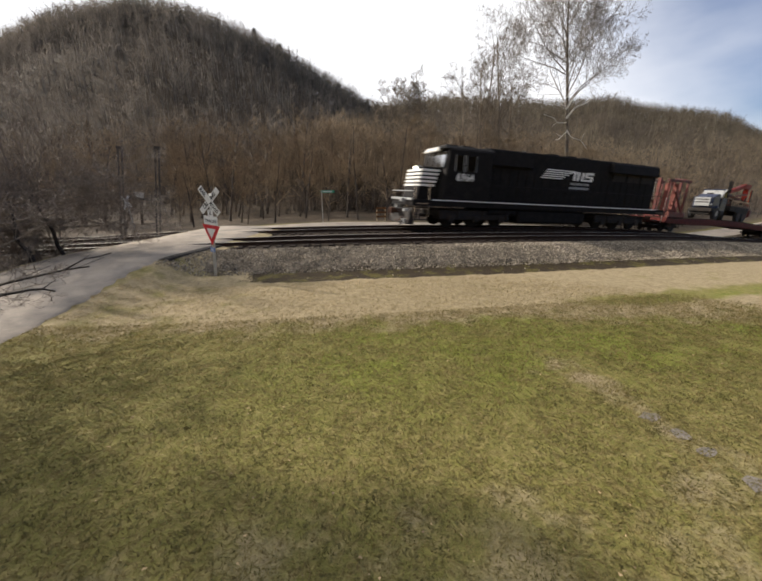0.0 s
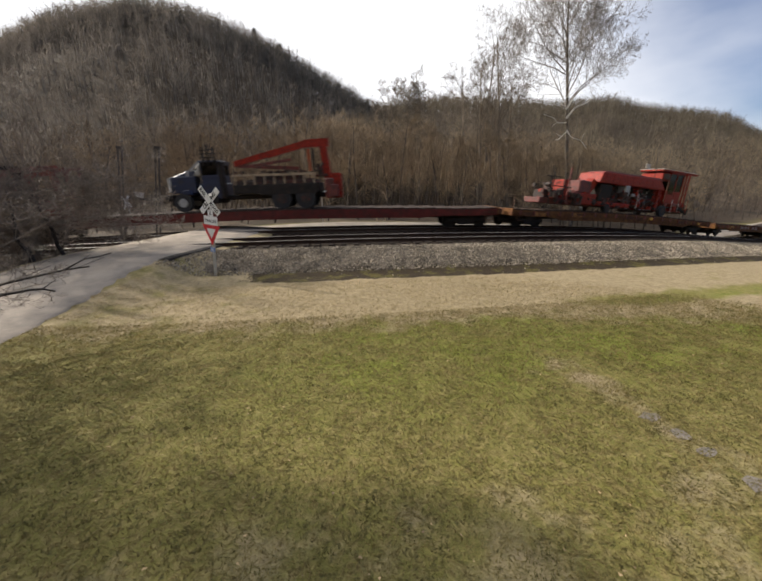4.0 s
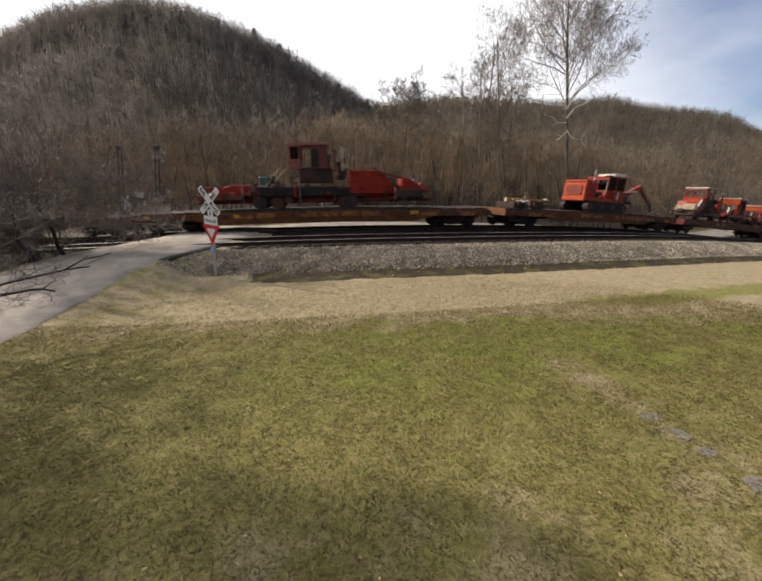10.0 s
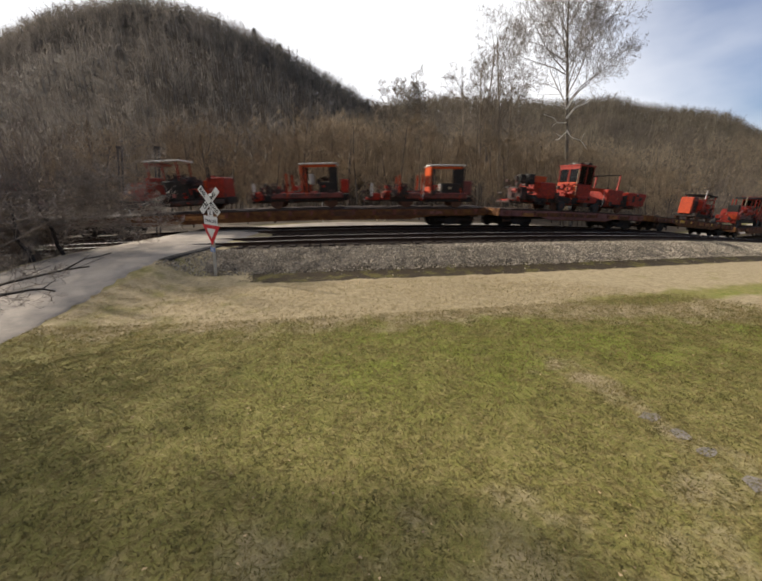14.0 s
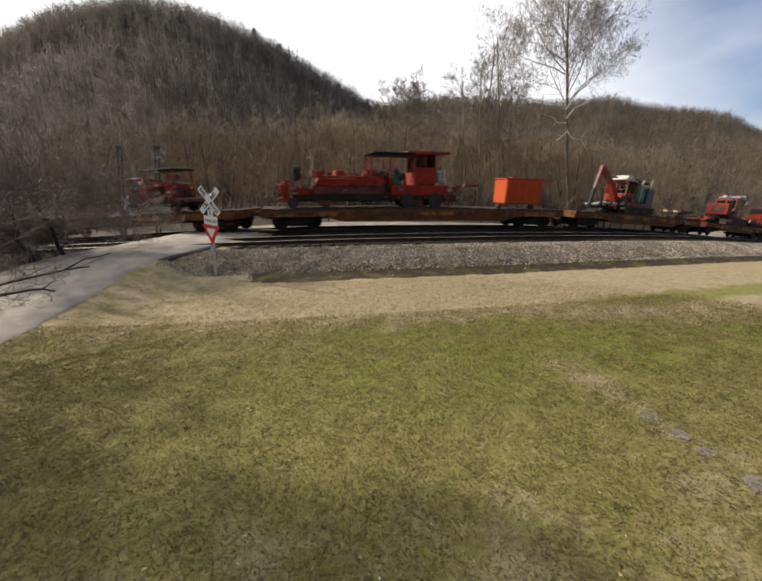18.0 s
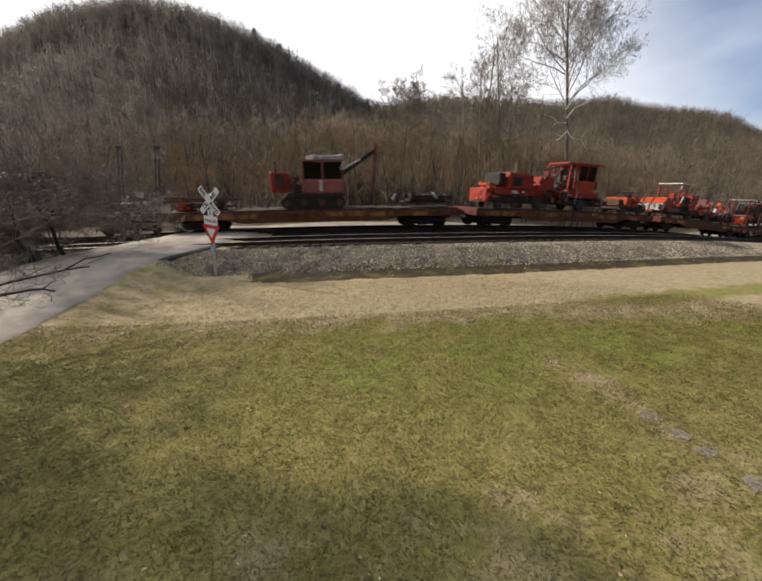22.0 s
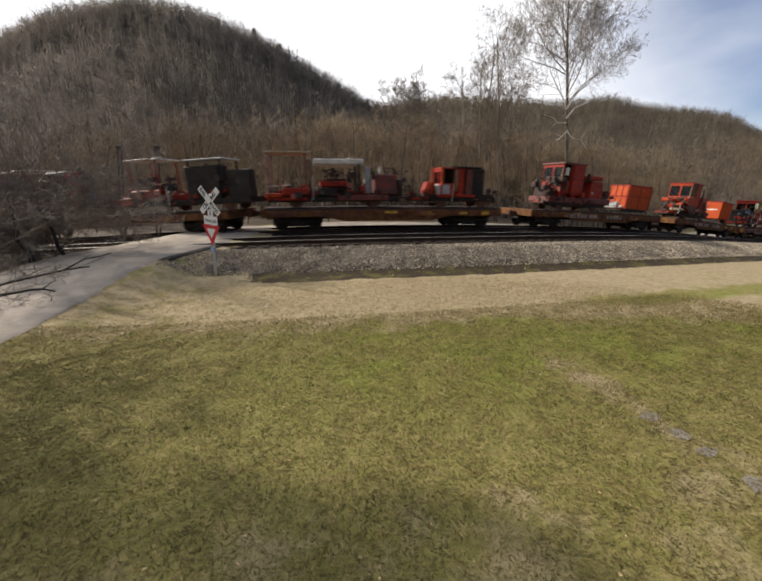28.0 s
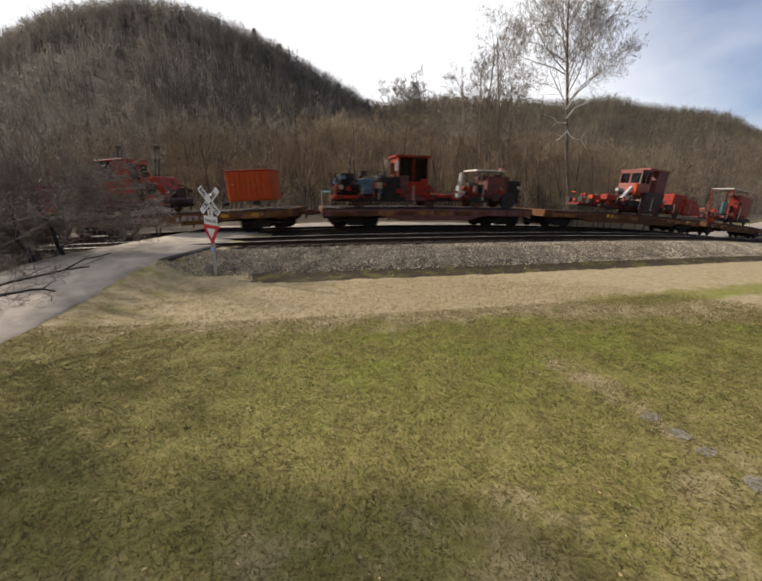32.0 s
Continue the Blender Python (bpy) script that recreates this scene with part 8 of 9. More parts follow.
def tamping_machine_aw():
    m = load("tamping_machine", CAR["l"], 247.89, 258.63, "long red tamper with a high boxy rear cab", "track machine", "track machines on the train")
    dress(m, 10.74, 23)
    running_gear(m, 0.6, 10.24, 0.69, M_DARK)
    slab(m, "nose", 0.19, 0.55, 0.34, 1.18, 1, M_RED)
    bar(m, "nose_pipe", 0.26, 1.11, 0.26, 1.48, .06, M_WHITE)
    slab(m, "radiator", 1.14, 1.59, 1.36, 2.1, 0.9, M_DARK)
    slab(m, "front_deck", 0.95, 5.55, 0.78, 1.25, 0.9, M_RED)
    # orange pieces put the sun on the nose into its colour
    gear(m, "nose_gear", 0.1, 1.2, 0.5, 1.5, M_ORANGE, 16)
    slab(m, "engine_body", 1.81, 3.76, 1.19, 2.09, 1, M_RED)
    slab(m, "engine_grille", 2.06, 2.9, 1.34, 1.94, 1.01, M_DARK)
    slab(m, "hood_top", 1.94, 3.57, 2.02, 2.19, 0.8, M_MAROON)
    bar(m, "mast", 2.12, 2.11, 2.12, 2.77, .06, M_BEIGE)
    bar(m, "exhaust", 3.35, 2.01, 3.35, 2.75, .14, M_DARK)
    slab(m, "mid_body", 4.45, 5.62, 0.74, 2.04, 0.9, M_RED)
    gear(m, "pipework", 4.09, 6.46, 0.35, 2.17, M_MACH, 28)
    gear(m, "side_lamp", 0.59, 5.07, 0.91, 1.09, M_WHITE, 7)
    cabin(m, "cab", 7.62, 9.3, 1.22, 2.98, M_RED, M_RED)
    slab(m, "cab_panel", 7.75, 9.28, 1.28, 1.98, 0.98, M_ORANGE, depth=0.06)
    slab(m, "roof_overhang", 6.5, 9.85, 2.98, 3.10, 1.02, M_RED)
    for x in (6.7, 7.2):
        bar(m, "roof_post", x, 1.2, x, 2.98, .09, M_RED)
    bar(m, "crane_beam", 4.3, 2.42, 6.7, 3.0, .1, M_MAROON)
    bar(m, "crane_prop", 4.6, 1.9, 4.6, 2.5, .08, M_MAROON)
    slab(m, "air_unit", 9.34, 9.62, 1.45, 2.0, 0.9, M_DARK, depth=0.5)
    slab(m, "tail_frame", 6.0, 9.7, 0.85, 1.25, 1.1, M_RED)
    gear(m, "side_lamp", 6.2, 9.6, 0.9, 1.1, M_WHITE, 5)
    gear(m, "seat_gear", 6.6, 7.6, 1.3, 2.3, M_MACH, 12)
    gear(m, "tail_gear", 9.4, 10.7, 0.4, 1.3, M_MAROON, 12)
    tyre(m, "wheel", 8.04, 0.38)
    tyre(m, "wheel", 1.13, 0.24)
    tyre(m, "wheel", 4.28, 0.29)
    bar(m, "beacon_rail", 4.56, 2.54, 5.58, 2.67, .06, M_DARK)


def motor_trolley_ax():
    m = load("motor_trolley", CAR["l"], 259.97, 263.04, "small orange motor trolley with dark engine", "track machine", "track machines on the train")
    dress(m, 3.06, 24)
    running_gear(m, 0.15, 3.05, 0.52, M_DARK)
    slab(m, "body", 0.83, 2.2, 0.52, 1.18, 1, M_ORANGE)
    slab(m, "front_plate", 0.1, 0.42, 0.53, 1.03, 0.9, M_RUST)
    gear(m, "engine", 1.12, 2.01, 1.08, 1.58, M_DARK, 10)
    slab(m, "side_panel", 0.86, 1.17, 0.63, 1.13, 1.02, M_BRIGHT)
    bar(m, "post", 2.52, 0.47, 2.52, 2.11, .06, M_DARK)
    bar(m, "grab_rail", 2.63, 0.73, 2.63, 1.44, .08, M_PINK)
    slab(m, "rear_box", 2.33, 3.08, 0.21, 0.73, 1, M_DARK)


def tie_handler_ay():
    m = load("tie_handler", CAR["m"], 264.53, 271.28, "orange-red tie machine with a white canopy", "track machine", "track machines on the train")
    dress(m, 6.75, 25)
    running_gear(m, 1.36, 7.09, 0.74, M_DARK)
    for y in (-0.92, 0.04):
        box(m, "front_weight", 0.62, 1.12, y, y + 0.86, 0.48, 1.02, M_GREY, 0.03)
        box(m, "hood_panel", 0.66, 1.62, y, y + 0.86, 1.02, 1.52, M_ORANGE, 0.02, (0.55, 0.0))
    slab(m, "hopper", 1.12, 2.46, 0.70, 1.45, 1.0, M_RED)
    slab(m, "column", 2.46, 2.72, 0.63, 1.95, 0.9, M_RED, depth=0.38)
    canopy(m, "canopy", 3.05, 4.6, 0.78, 2.79, M_WHITE, M_RED)
    bar(m, "lamp_bracket", 2.9, 2.2, 3.1, 2.65, .06, M_GREY)
    slab(m, "engine", 4.19, 5.22, 0.64, 1.78, 1, M_DARK, depth=1.21)
    gear(m, "engine_gear", 3.34, 5.38, 0.68, 1.87, M_MACH, 18)
    slab(m, "rear_tank", 5.97, 6.9, 0.79, 1.96, 0.8, M_RED, (0.04, 0.04))
    slab(m, "tank_top", 6.05, 6.75, 1.96, 2.08, 0.6, M_RED)
    # orange plate paints sunlight onto the red tank's front
    slab(m, "tank_lit_face", 5.93, 5.97, 0.95, 1.85, 0.7, M_ORANGE)
    slab(m, "dark_end", 6.95, 7.26, 1.32, 2.1, 0.7, M_DARK, depth=0.26)
    slab(m, "side_plate", 1.45, 3.52, 0.44, 0.82, 1.1, M_MAROON)
    bar(m, "lever", 3.43, 1.19, 3.74, 1.82, .08, M_GREY)


def spike_driver_az():
    m = load("spike_driver", CAR["m"], 271.75, 274.03, "cluttered spike driver with pale hoses", "track machine", "track machines on the train")
    dress(m, 2.28, 26)
    running_gear(m, 1.44, 2.67, 0.52, M_DARK)
    gear(m, "gear", 1.6, 2.7, 0.46, 1.98, M_RUSTRED, 34)
    slab(m, "mast_block", 1.75, 2.05, 0.5, 1.95, 0.7, M_MAROON)
    slab(m, "mast_block", 2.25, 2.5, 0.5, 1.8, 0.7, M_MAROON)
    gear(m, "pale_gear", 1.42, 2.49, 0.58, 1.74, M_BEIGE, 9)


def spike_driver_ba():
    m = load("spike_driver", CAR["m"], 274.31, 279.14, "small track machine with a blue tank and white panel", "track machine", "track machines on the train")
    dress(m, 4.83, 27)
    running_gear(m, 2.35, 5.3, 0.6, M_DARK)
    slab(m, "white_panel", 1.28, 1.59, 0.66, 1.32, 0.8, M_WHITE, depth=0.19)
    slab(m, "blue_tank", 2.1, 3.26, 0.45, 1.07, 0.9, M_BLUE, depth=0.68)
    gear(m, "gear", 2.56, 3.95, 0.53, 1.63, M_RUSTRED, 24)
    bar(m, "mast", 2.9, 1.0, 2.9, 1.98, .14, M_MAROON)
    bar(m, "white_hose", 2.35, 0.7, 2.75, 1.25, .08, M_WHITE)
    slab(m, "lamp_ring", 2.75, 2.95, 1.65, 2.0, 0.5, M_BRIGHT, depth=0.3)
    slab(m, "rear_wheel", 3.4, 3.9, 0.4, 1.2, 0.9, M_DARK)
    slab(m, "red_seat", 3.21, 3.7, 1.22, 1.71, 0.5, M_RED, depth=0.26)
    slab(m, "rear", 4.19, 5.22, 0.41, 1.11, 0.9, M_DARK, depth=0.52)


def tie_exchanger_bb():
    m = load("tie_exchanger", CAR["n"], 282.1, 289.72, "orange-fronted machine with two stepped canopies and a blue tank", "track machine", "track machines on the train")
    dress(m, 7.63, 28)
    running_gear(m, 1.28, 8.06, 0.81, M_DARK)
    slab(m, "front_bar", 0.68, 1.33, 0.57, 0.9, 1.15, M_ORANGE, depth=0.82)
    slab(m, "front_panel", 1.41, 3.03, 0.81, 1.25, 1.1, M_RED)
    bar(m, "guard_bar", 0.4, 0.78, 0.4, 1.19, .06, M_ORANGE)
    bar(m, "guard_bar", 0.74, 0.79, 0.74, 1.2, .06, M_ORANGE)
    slab(m, "low_bar", 0.71, 1.29, 0.35, 0.57, 1.1, M_ORANGE, depth=0.72)
    canopy(m, "canopy", 1.23, 3.29, 1.08, 2.9, M_WHITE, M_RED)
    canopy(m, "canopy", 4.62, 6.12, 1.04, 2.57, M_GREY, M_DARK)
    slab(m, "console", 1.9, 2.81, 1.04, 1.31, 0.9, M_GREY, depth=1)
    gear(m, "seat", 2.48, 3.27, 1.21, 2.05, M_MACH, 8)
    # plain dark block under the rear canopy
    slab(m, "dark_block", 4.13, 5.32, 0.82, 2.22, 0.95, M_DARK, depth=1.04)
    slab(m, "red_cabinet", 5.83, 6.54, 0.35, 2.48, 1, M_RED, depth=0.51)
    slab(m, "cabinet_window", 5.79, 6.12, 1.51, 2.14, 1.02, M_MACH, depth=0.23)
    slab(m, "stack", 6.29, 6.63, 2.42, 2.79, 0.5, M_DARK, depth=0.24)
    slab(m, "blue_tank", 6.92, 7.36, 0.62, 1.39, 0.9, M_SIGNBLUE, depth=0.29)
    slab(m, "blue_engine", 7.61, 8.12, 0.58, 1.15, 0.9, M_BLUE, depth=0.32)
    gear(m, "engine_gear", 4.18, 5.58, 0.59, 1.67, M_MACH, 14)


def tie_exchanger_bc():
    m = load("tie_exchanger", CAR["n"], 290.11, 298.56, "orange-fronted machine with two stepped canopies", "track machine", "track machines on the train")
    dress(m, 8.46, 29)
    running_gear(m, 2.57, 9.07, 0.64, M_DARK)
    slab(m, "front_bar", 1.22, 2.02, 0.46, 0.89, 1.15, M_ORANGE, depth=0.46)
    slab(m, "front_panel", 1.99, 3.74, 0.8, 1.24, 1.1, M_RED, depth=0.99)
    canopy(m, "canopy", 1.87, 3.98, 1.11, 2.86, M_WHITE, M_RED)
    canopy(m, "canopy", 5.49, 7.76, 0.91, 2.66, M_GREY, M_DARK)
    # plain dark block below the second canopy
    slab(m, "dark_block", 5.4, 7.4, 0.63, 2.32, 0.95, M_DARK, depth=0.93)
    gear(m, "seat", 2.62, 4.2, 1.06, 1.89, M_MACH, 12)
    slab(m, "engine", 7.8, 9.15, 0.61, 2.03, 0.9, M_DARK, depth=0.54)
    gear(m, "engine_gear", 5.65, 8.94, 0.48, 1.8, M_MACH, 14)
    slab(m, "cream_panel", 2.28, 2.61, 0.74, 1.18, 1.12, M_BEIGE, depth=0.18)


def tie_exchanger_bd():
    m = load("tie_exchanger", CAR["o"], 299.63, 307.02, "red machine with a tall canopy and long white roof tank", "track machine", "track machines on the train")
    dress(m, 7.39, 30)
    running_gear(m, 0.16, 7.4, 0.6, M_DARK)
    slab(m, "front_bar", 0.04, 0.9, 0.58, 0.79, 1.15, M_ORANGE)
    slab(m, "low_bar", 0.07, 2.24, 0.42, 0.58, 1.1, M_RED)
    slab(m, "front_panel", 0.93, 2.37, 0.68, 1.08, 1.1, M_RED)
    bar(m, "handrail", 0.18, 1.14, 1.29, 1.23, .05, M_WHITE)
    canopy(m, "canopy", 0.12, 2.46, 0.68, 2.93, M_BEIGE, M_MAROON)
    slab(m, "roof_tank", 2.66, 5.39, 2.29, 2.59, 0.95, M_WHITE)
    bar(m, "roof_post", 2.47, 0.72, 2.47, 2.47, .1, M_DARK)
    bar(m, "roof_post", 5.09, 0.74, 5.09, 2.32, .12, M_DARK)
    slab(m, "red_bench", 2.96, 4.47, 1.14, 1.44, 0.95, M_RED)
    # plain dark block under the bench
    slab(m, "dark_block", 2.78, 3.89, 0.62, 1.08, 1, M_DARK)
    gear(m, "operator_gear", 2.99, 4.81, 0.73, 2.12, M_MACH, 18)
    slab(m, "engine", 6.1, 7.27, 0.7, 1.79, 0.95, M_MAROON)
    gear(m, "engine_gear", 5.78, 8.15, 0.49, 2.18, M_MACH, 22)
    slab(m, "stack", 5.49, 5.78, 0.74, 2.23, 0.6, M_GREY, depth=0.62)
    slab(m, "side_frame", 3.97, 6.76, 0.37, 0.68, 1.1, M_MAROON)
    bar(m, "exhaust", 6.21, 1.79, 6.26, 2.18, .12, M_WHITE)


def spike_machine_be():
    m = load("spike_machine", CAR["o"], 307.53, 312.68, "red and grey track machine whose cab posts are painted sunlit orange", "track machine", "track machines on the train")
    dress(m, 5.15, 31)
    running_gear(m, 1.21, 5.41, 0.69, M_DARK)
    slab(m, "front_body", 0.93, 1.57, 0.79, 1.44, 1, M_RED, (0.19, 0), depth=0.78)
    slab(m, "grey_box", 1.75, 2.51, 0.7, 1.31, 1.05, M_GREY, depth=0.84)
    cabin(m, "cab", 2.05, 2.82, 0.76, 2.23, M_RED, M_RED)
    # orange posts carry the sun on the red cab's front frame
    bar(m, "cab_post", 1.38, 0.75, 1.38, 2.26, .1, M_ORANGE)
    bar(m, "cab_post", 1.96, 0.77, 1.96, 2.29, .1, M_ORANGE)
    slab(m, "cab_side", 3.52, 4.42, 0.75, 2.19, 0.95, M_MAROON, depth=0.82)
    canopy(m, "canopy", 2.54, 4.44, 0.84, 2.32, M_DARK, M_DARK)
    slab(m, "red_post", 3.04, 3.38, 0.56, 2.22, 1, M_RED, depth=0.31)
    slab(m, "engine", 3.87, 4.61, 0.64, 2.21, 1, M_DARK, depth=0.64)
    gear(m, "rear_gear", 4.68, 5.7, 0.31, 1.12, M_MACH, 12)
    slab(m, "rail", 1.77, 4.1, 0.6, 0.77, 1.1, M_RED)
    slab(m, "white_sill", 1.74, 2.46, 0.25, 0.36, 0.9, M_WHITE)


def brush_cutter_bf():
    m = load("brush_cutter", CAR["p"], 316.86, 323.24, "dark red brush machine with a high cab", "track machine", "track machines on the train")
    dress(m, 6.38, 32)
    running_gear(m, 0.39, 5.86, 0.53, M_DARK)
    gear(m, "front_head", 0.03, 1.48, 0.39, 2.1, M_MACH, 34)
    slab(m, "front_post", 1.3, 1.75, 0.75, 1.44, 0.9, M_RED)
    cabin(m, "cab", 1.26, 2.03, 1.12, 2.97, M_RED, M_RED)
    slab(m, "cab_rear", 2.15, 3.25, 0.99, 2.97, 1.05, M_RED)
    slab(m, "mirror", 1.48, 1.61, 2.22, 2.69, 1.15, M_WHITE, depth=0.84)
    slab(m, "roof_cap", 1.17, 3.3, 2.9, 3.02, 1.1, M_MAROON)
    slab(m, "neck", 3.31, 3.73, 0.86, 2.09, 0.7, M_DARK)
    slab(m, "engine_top", 3.78, 5.18, 2.07, 2.36, 1, M_RED)
    slab(m, "engine", 4.08, 5.51, 0.78, 1.98, 1, M_RED, (0, 0.26))
    slab(m, "label_plate", 4.26, 4.37, 1.13, 1.33, 1.01, M_WHITE)
    slab(m, "rear_deck", 3.43, 6.24, 0.52, 0.88, 1.1, M_MAROON)
    gear(m, "rear_gear", 5.49, 6.5, 0.47, 1.44, M_MACH, 12)
    slab(m, "front_deck", 0.29, 3.41, 0.5, 0.85, 1.05, M_MAROON)
    bar(m, "hose", 3.66, 1.97, 3.61, 2.45, .15, M_DARK)
    gear(m, "side_gear", 2.08, 4.22, 0.23, 0.86, M_MACH, 10)


def steel_container_bg():
    m = load("steel_container", CAR["p"], 323.95, 327.67, "orange-red steel container with rows of slots on skids", "container")
    slab(m, "body", 1.23, 3.88, 0.38, 2.06, 0.86, M_BRIGHT)
    slab(m, "slot", 1.91, 2.13, 1.72, 1.82, 0.86, M_WHITE, depth=0.38)
    slab(m, "slot", 2.95, 3.18, 1.72, 1.82, 0.86, M_WHITE, depth=0.32)
    slab(m, "slot", 1.91, 2.13, 1.09, 1.19, 0.86, M_WHITE, depth=0.38)
    slab(m, "slot", 2.95, 3.18, 1.09, 1.19, 0.86, M_WHITE, depth=0.32)
    slab(m, "seam", 1.29, 3.81, 1.26, 1.36, 0.87, M_MAROON)
    for k in range(9):
        box(m, "rib", 1.32 + 0.29 * k, 1.40 + 0.29 * k, -0.765, -0.72, 0.45, 2.0, M_BRIGHT, 0.01)
    slab(m, "top_rail", 1.2, 3.91, 2.0, 2.1, 0.9, M_RED)
    for x in (1.2, 2.5, 3.83):
        box(m, "corner_post", x, x + 0.09, -0.78, -0.72, 0.38, 2.06, M_RED, 0.01)
    slab(m, "skid", 1.3, 3.63, 0.19, 0.38, 0.9, M_DARK)
    gear(m, "hitch", 0.49, 0.8, 0.42, 0.86, M_GREY, 5)
    for y in (-0.68, -0.26, 0.18, 0.6):
        box(m, "end_rib", 1.19, 1.24, y, y + 0.06, 0.45, 2.0, M_BRIGHT, 0.01)
    box(m, "end_rail", 1.19, 1.24, -0.7, 0.7, 1.24, 1.32, M_RED, 0.01)


def brush_cutter_bh():
    m = load("brush_cutter", CAR["q"], 331.14, 337.9, "orange-red brush machine with a framed cab", "track machine", "track machines on the train")
    dress(m, 6.7, 34)
    running_gear(m, 1.5, 6.6, 0.48, M_DARK)
    gear(m, "front_head", 1.3, 2.42, 0.4, 1.75, M_MACH, 22)
    gear(m, "front_fitting", 1.2, 2.5, 0.5, 1.7, M_ORANGE, 12)
    slab(m, "front_bar", 0.86, 1.72, 0.67, 0.84, 1.1, M_BEIGE, depth=0.68)
    slab(m, "front_frame", 1.75, 2.55, 1.45, 1.72, 1.1, M_ORANGE)
    cabin(m, "cab", 2.5, 4.3, 1.15, 2.98, M_ORANGE, M_RED)
    slab(m, "cab_side", 3.45, 4.28, 1.2, 2.9, 0.965, M_RED, depth=0.05)
    slab(m, "body", 2.6, 4.3, 0.5, 1.15, 0.95, M_MAROON)
    slab(m, "neck", 4.3, 4.8, 0.6, 1.7, 0.8, M_DARK)
    bar(m, "exhaust", 4.55, 1.6, 4.55, 2.6, .1, M_DARK)
    slab(m, "engine", 4.8, 6.2, 0.75, 1.98, 0.98, M_RED, (0.1, 0.35))
    slab(m, "engine_grille", 5.0, 5.7, 1.0, 1.6, 0.99, M_DARK, depth=0.06)
    gear(m, "engine_gear", 5.6, 6.75, 0.5, 1.7, M_MACH, 14)
    slab(m, "rear_deck", 4.4, 6.6, 0.49, 0.76, 1.1, M_MACH)


def steel_container_bi():
    m = load("steel_container", CAR["q"], 339.58, 342.92, "orange-red steel container with a line of pale dashes", "container")
    slab(m, "body", 1.08, 3.53, 0.46, 2.04, 0.86, M_BRIGHT)
    slab(m, "dash", 1.35, 1.54, 1.29, 1.39, 0.86, M_WHITE, depth=0.25)
    slab(m, "dash", 1.99, 2.19, 1.28, 1.38, 0.86, M_WHITE, depth=0.23)
    slab(m, "dash", 2.56, 2.72, 1.26, 1.36, 0.86, M_WHITE, depth=0.18)
    slab(m, "dash", 3.02, 3.19, 1.25, 1.35, 0.86, M_WHITE, depth=0.17)
    for k in range(8):
        box(m, "rib", 1.2 + 0.29 * k, 1.28 + 0.29 * k, -0.765, -0.72, 0.52, 1.98, M_BRIGHT, 0.01)
    slab(m, "top_rail", 1.05, 3.56, 1.98, 2.08, 0.9, M_RED)
    box(m, "pale_mark", 1.06, 1.09, -0.45, 0.35, 1.25, 1.37, M_WHITE, 0.01)
    slab(m, "skid", 0.7, 0.96, 0.23, 0.44, 0.9, M_DARK, depth=0.38)
    slab(m, "skid", 2.43, 2.73, 0.25, 0.47, 0.9, M_DARK, depth=0.34)


def rail_heater_bj():
    m = load("rail_heater", CAR["r"], 346.15, 353.3, "track machine with a red glazed cab, black engine and blue tanks", "track machine", "track machines on the train")
    dress(m, 7.15, 36)
    running_gear(m, 0.39, 7.24, 0.6, M_DARK)
    slab(m, "front_rail", 0.21, 1.7, 0.47, 0.68, 1.1, M_RED)
    gear(m, "engine_front", 0.21, 1.73, 0.63, 1.85, M_DARK, 20)
    slab(m, "black_engine", 0.68, 1.44, 0.73, 1.82, 0.9, M_BLACK)
    slab(m, "blue_tank", 1.81, 2.59, 0.72, 1.58, 0.95, M_STEELBLUE)
    gear(m, "pale_gear", 0.39, 2.84, 0.67, 1.6, M_BEIGE, 8)
    slab(m, "dark_body", 2.85, 4.09, 0.42, 1.69, 1, M_DARK)
    cabin(m, "cab", 3.91, 5.72, 0.47, 2.77, M_RED, M_RED)
    slab(m, "cab_panel", 5.26, 5.68, 0.61, 1.58, 1.12, M_RED, depth=0.85)
    bar(m, "mirror", 3.2, 2.12, 3.25, 2.61, .06, M_WHITE)
    slab(m, "door", 4.0, 4.55, 0.75, 1.75, 0.97, M_MAROON, depth=0.05)
    bar(m, "mirror", 3.8, 2.0, 3.82, 2.55, .09, M_WHITE)
    slab(m, "roof_rim", 3.75, 5.85, 2.74, 2.84, 1.05, M_RED)
    gear(m, "engine_piping", 0.3, 3.7, 0.8, 1.75, M_STEELBLUE, 12)
    slab(m, "rear_deck", 6.34, 7.29, 0.54, 0.76, 1.1, M_RED)
    slab(m, "wheel_guard", 4.35, 5.66, 0.34, 0.74, 1, M_MAROON)
    gear(m, "hose", 1.71, 3.55, 1.11, 1.98, M_MACH, 16)


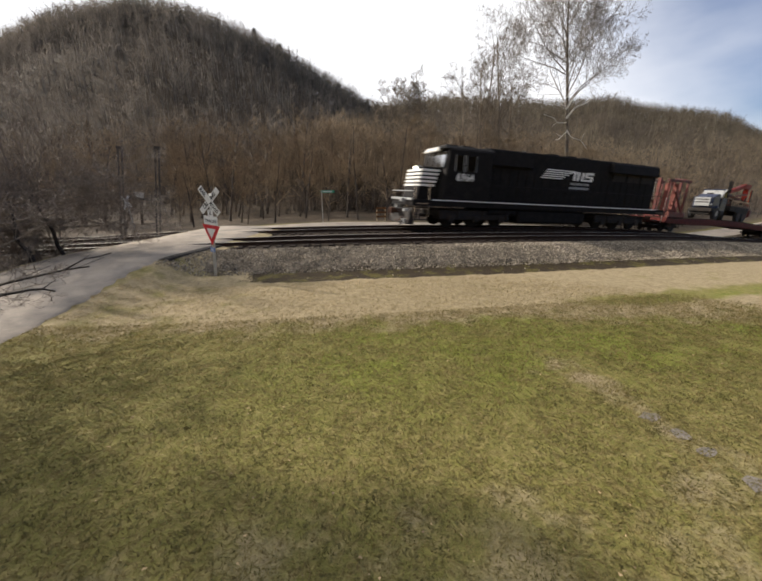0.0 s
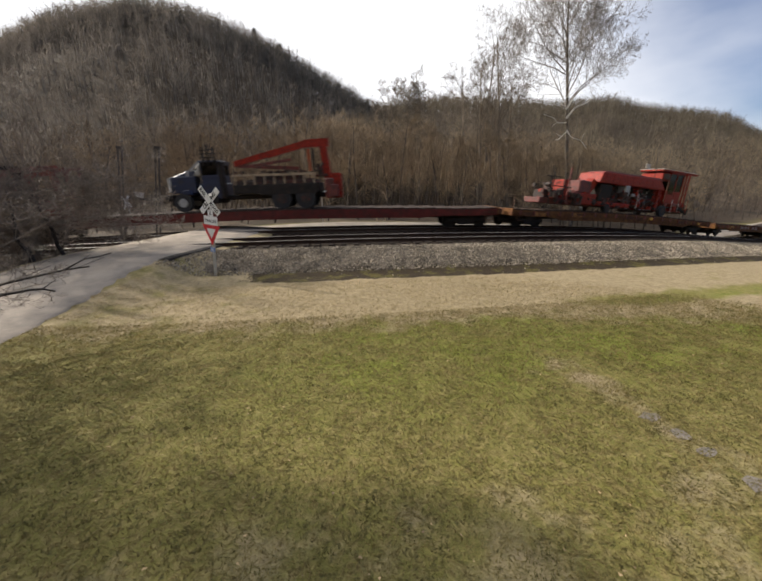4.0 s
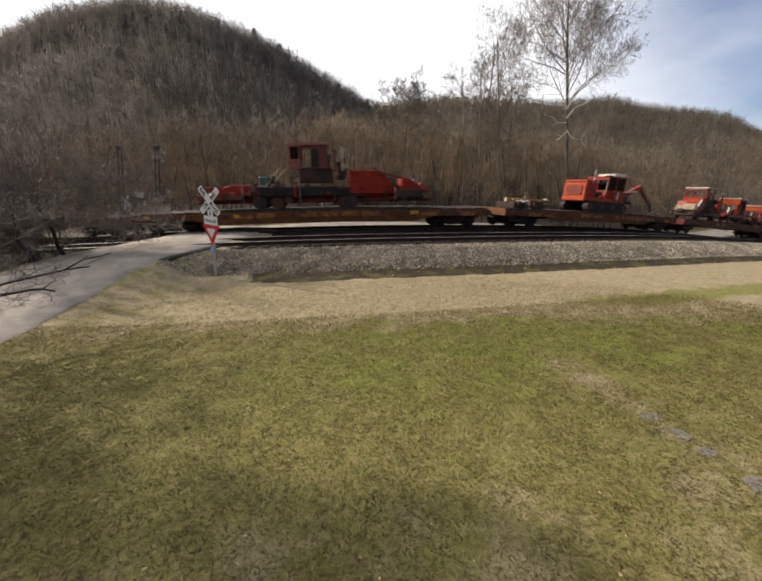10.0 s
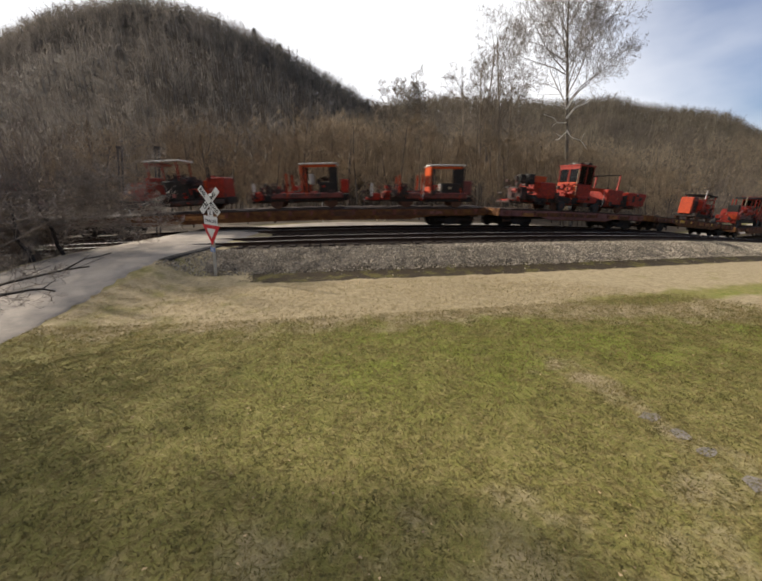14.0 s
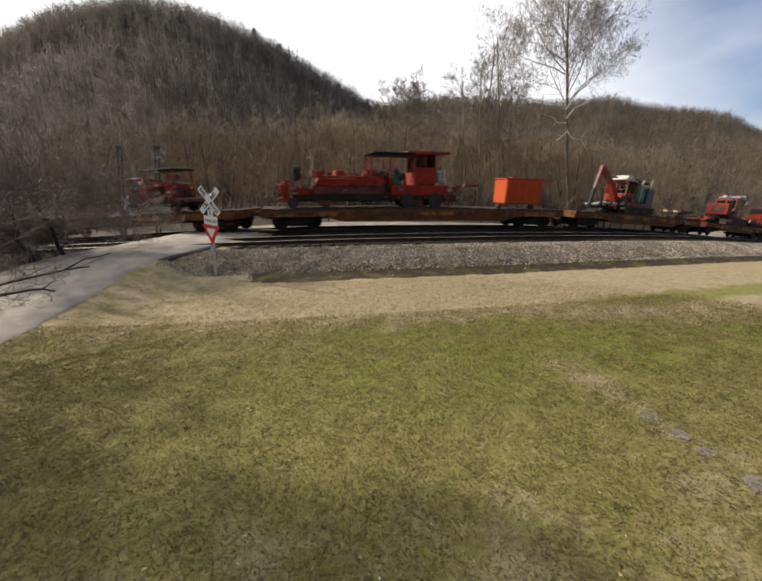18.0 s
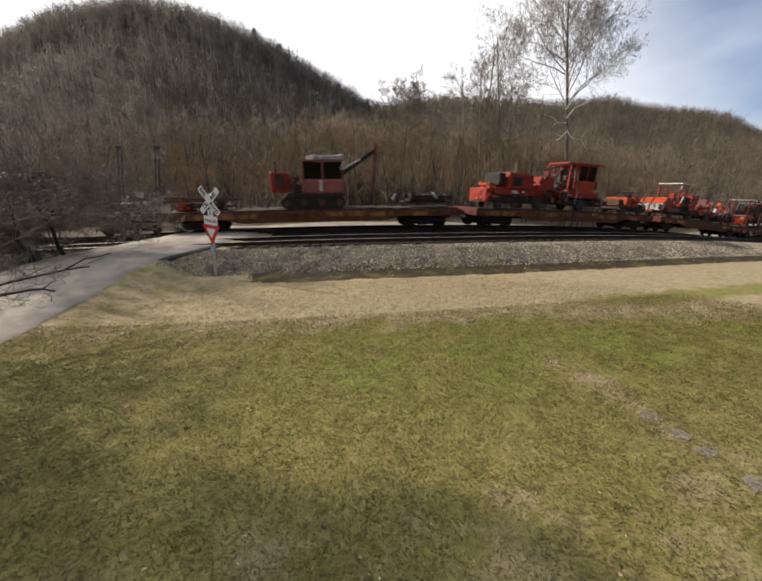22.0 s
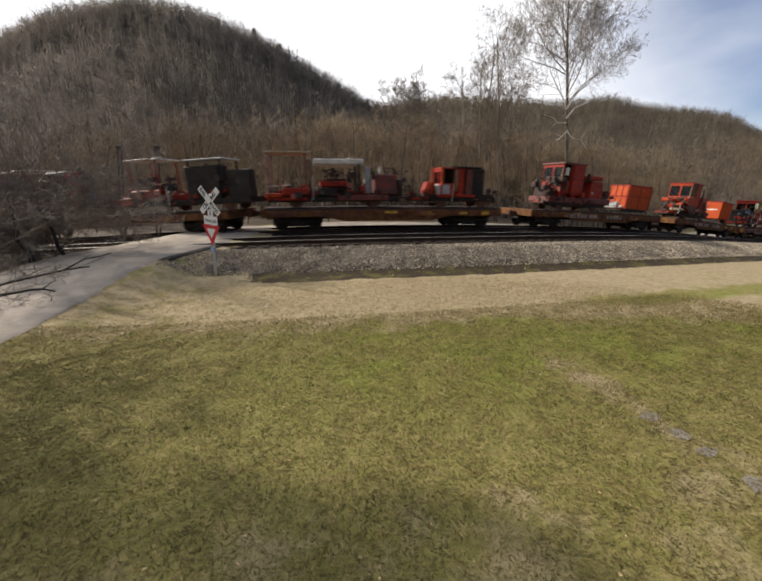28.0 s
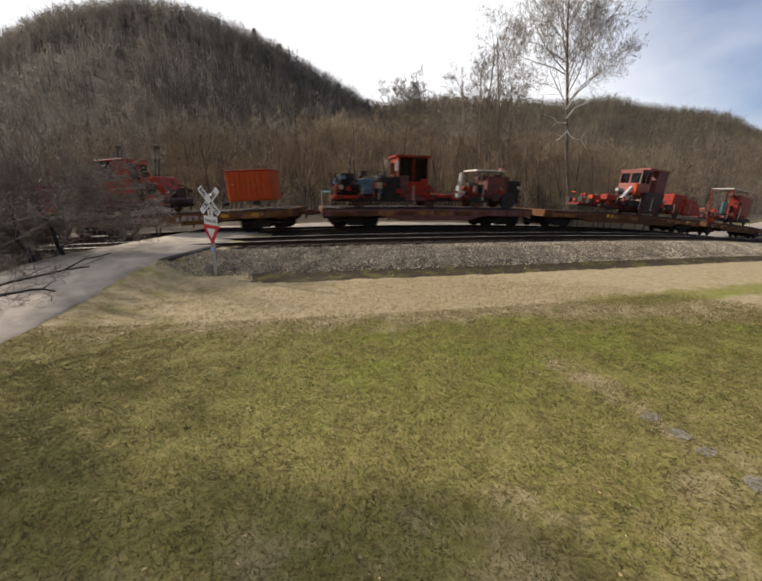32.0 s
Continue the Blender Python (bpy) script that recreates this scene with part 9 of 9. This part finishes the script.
def scarifier_bk():
    m = load("scarifier", CAR["r"], 353.21, 357.93, "dark red machine with a white roof and big rear wheel", "track machine", "track machines on the train")
    dress(m, 4.72, 37)
    running_gear(m, 1.23, 4.59, 0.6, M_DARK)
    slab(m, "front_post", 0.6, 0.83, 0.56, 1.26, 0.8, M_GREY, depth=0.3)
    canopy(m, "canopy", 1.61, 3.53, 0.67, 2.21, M_WHITE, M_DARK)
    bar(m, "white_post", 0.61, 0.65, 0.61, 1.98, .12, M_WHITE)
    slab(m, "body", 2.39, 4.11, 0.6, 1.87, 1, M_MAROON, (0, 0.3))
    gear(m, "gear", 1.53, 3.94, 0.59, 1.9, M_MACH, 20)
    slab(m, "engine", 3.69, 4.65, 0.52, 1.64, 1, M_DARK, depth=0.89)
    tyre(m, "wheel", 3.83, 0.48)
    slab(m, "beacon", 3.53, 3.84, 2.15, 2.37, 0.3, M_PINK, depth=0.28)


def ballast_regulator_bl():
    m = load("ballast_regulator", CAR["s"], 363.32, 378.61, "red ballast regulator with a pale-fronted high cab", "track machine", "track machines on the train")
    dress(m, 15.29, 38)
    running_gear(m, 5.42, 13.64, 1.03, M_DARK)
    slab(m, "front_blade", 0.92, 1.78, 0.79, 1.1, 1.2, M_ORANGE, depth=0.44)
    slab(m, "front_wing", 2.44, 3.58, 0.86, 1.25, 1.2, M_RED, depth=0.53)
    gear(m, "hydraulic_unit", 4.37, 5.65, 0.33, 1.72, M_MACH, 14)
    slab(m, "white_box", 4.28, 4.88, 1.57, 1.83, 0.6, M_GREY, depth=0.26)
    slab(m, "body", 7.18, 9.63, 0.17, 1.77, 1, M_MACH)
    # lit front and dark side are painted in, pale red against maroon
    cabin(m, "cab", 6.19, 7.42, 1.67, 3.27, M_PINK, M_PINK)
    slab(m, "cab_side", 8.24, 9.58, 1.74, 3.43, 0.95, M_MAROON, depth=0.47)
    slab(m, "cab_roof", 6.99, 9.63, 3.33, 3.47, 1, M_PINK, depth=1.02)
    slab(m, "column", 5.97, 6.69, 1.44, 2.31, 0.9, M_ORANGE, depth=0.28)
    bar(m, "stair", 5.08, 1.01, 6.07, 2, .2, M_SILVER)
    slab(m, "engine_hood", 11.05, 13.7, 0.33, 1.9, 1, M_RED, (0, 0.62), depth=0.86)
    slab(m, "rear_wing", 12.55, 15.36, 0.36, 1.6, 1.2, M_RED, (0, 1.17), depth=0.86)
    slab(m, "lamp_box", 13.09, 13.66, 1.22, 1.44, 0.5, M_WHITE, depth=0.17)


def tie_loader_bm():
    m = load("tie_loader", CAR["t"], 379.76, 390.38, "orange track machine with a pale canopy", "track machine", "track machines on the train")
    dress(m, 10.62, 39)
    running_gear(m, 6.4, 12.47, 0.7, M_DARK)
    slab(m, "front_bar", 1.64, 2.94, 0, 0.77, 1.1, M_ORANGE, depth=0.31)
    canopy(m, "canopy", 5.51, 9.85, 1.05, 3.32, M_WHITE, M_RED)
    gear(m, "gear", 6.08, 11.66, 0.36, 2.78, M_MACH, 24)
    slab(m, "blue_tank", 4.03, 4.95, 0.92, 1.99, 1, M_TEAL, depth=0.19)
    slab(m, "engine", 7.87, 11.56, 0.76, 2.81, 1, M_RED, depth=0.7)


steel_rack_aa()
crane_truck_ab()
tamping_machine_ac()
ballast_regulator_ad()
spare_parts_ae()
spare_crates_af()
excavator_ag()
spike_machine_ah()
tie_crane_ai()
tie_crane_aj()
ballast_broom_ak()
spike_puller_am()
tamping_machine_an()
steel_container_ao()
excavator_ap()
wheel_pile_aq()
timber_stack_ar()
attachments_as()
rail_crane_at()
wheel_bogie_au()
rail_rack_av()
tamping_machine_aw()
motor_trolley_ax()
tie_handler_ay()
spike_driver_az()
spike_driver_ba()
tie_exchanger_bb()
tie_exchanger_bc()
tie_exchanger_bd()
spike_machine_be()
brush_cutter_bf()
steel_container_bg()
brush_cutter_bh()
steel_container_bi()
rail_heater_bj()
scarifier_bk()
ballast_regulator_bl()
tie_loader_bm()


# ---- the motion of the train ----
def motions():
    for root, place, half, shift in MOVING:
        rows = []
        for t in range(33):
            m = on_rails(place, half, t)
            if shift:
                m = m @ pose(shift[0], 0, shift[1], 0, shift[2], 0)
            rows.append((float(t), m))
        walk(root, rows)


motions()
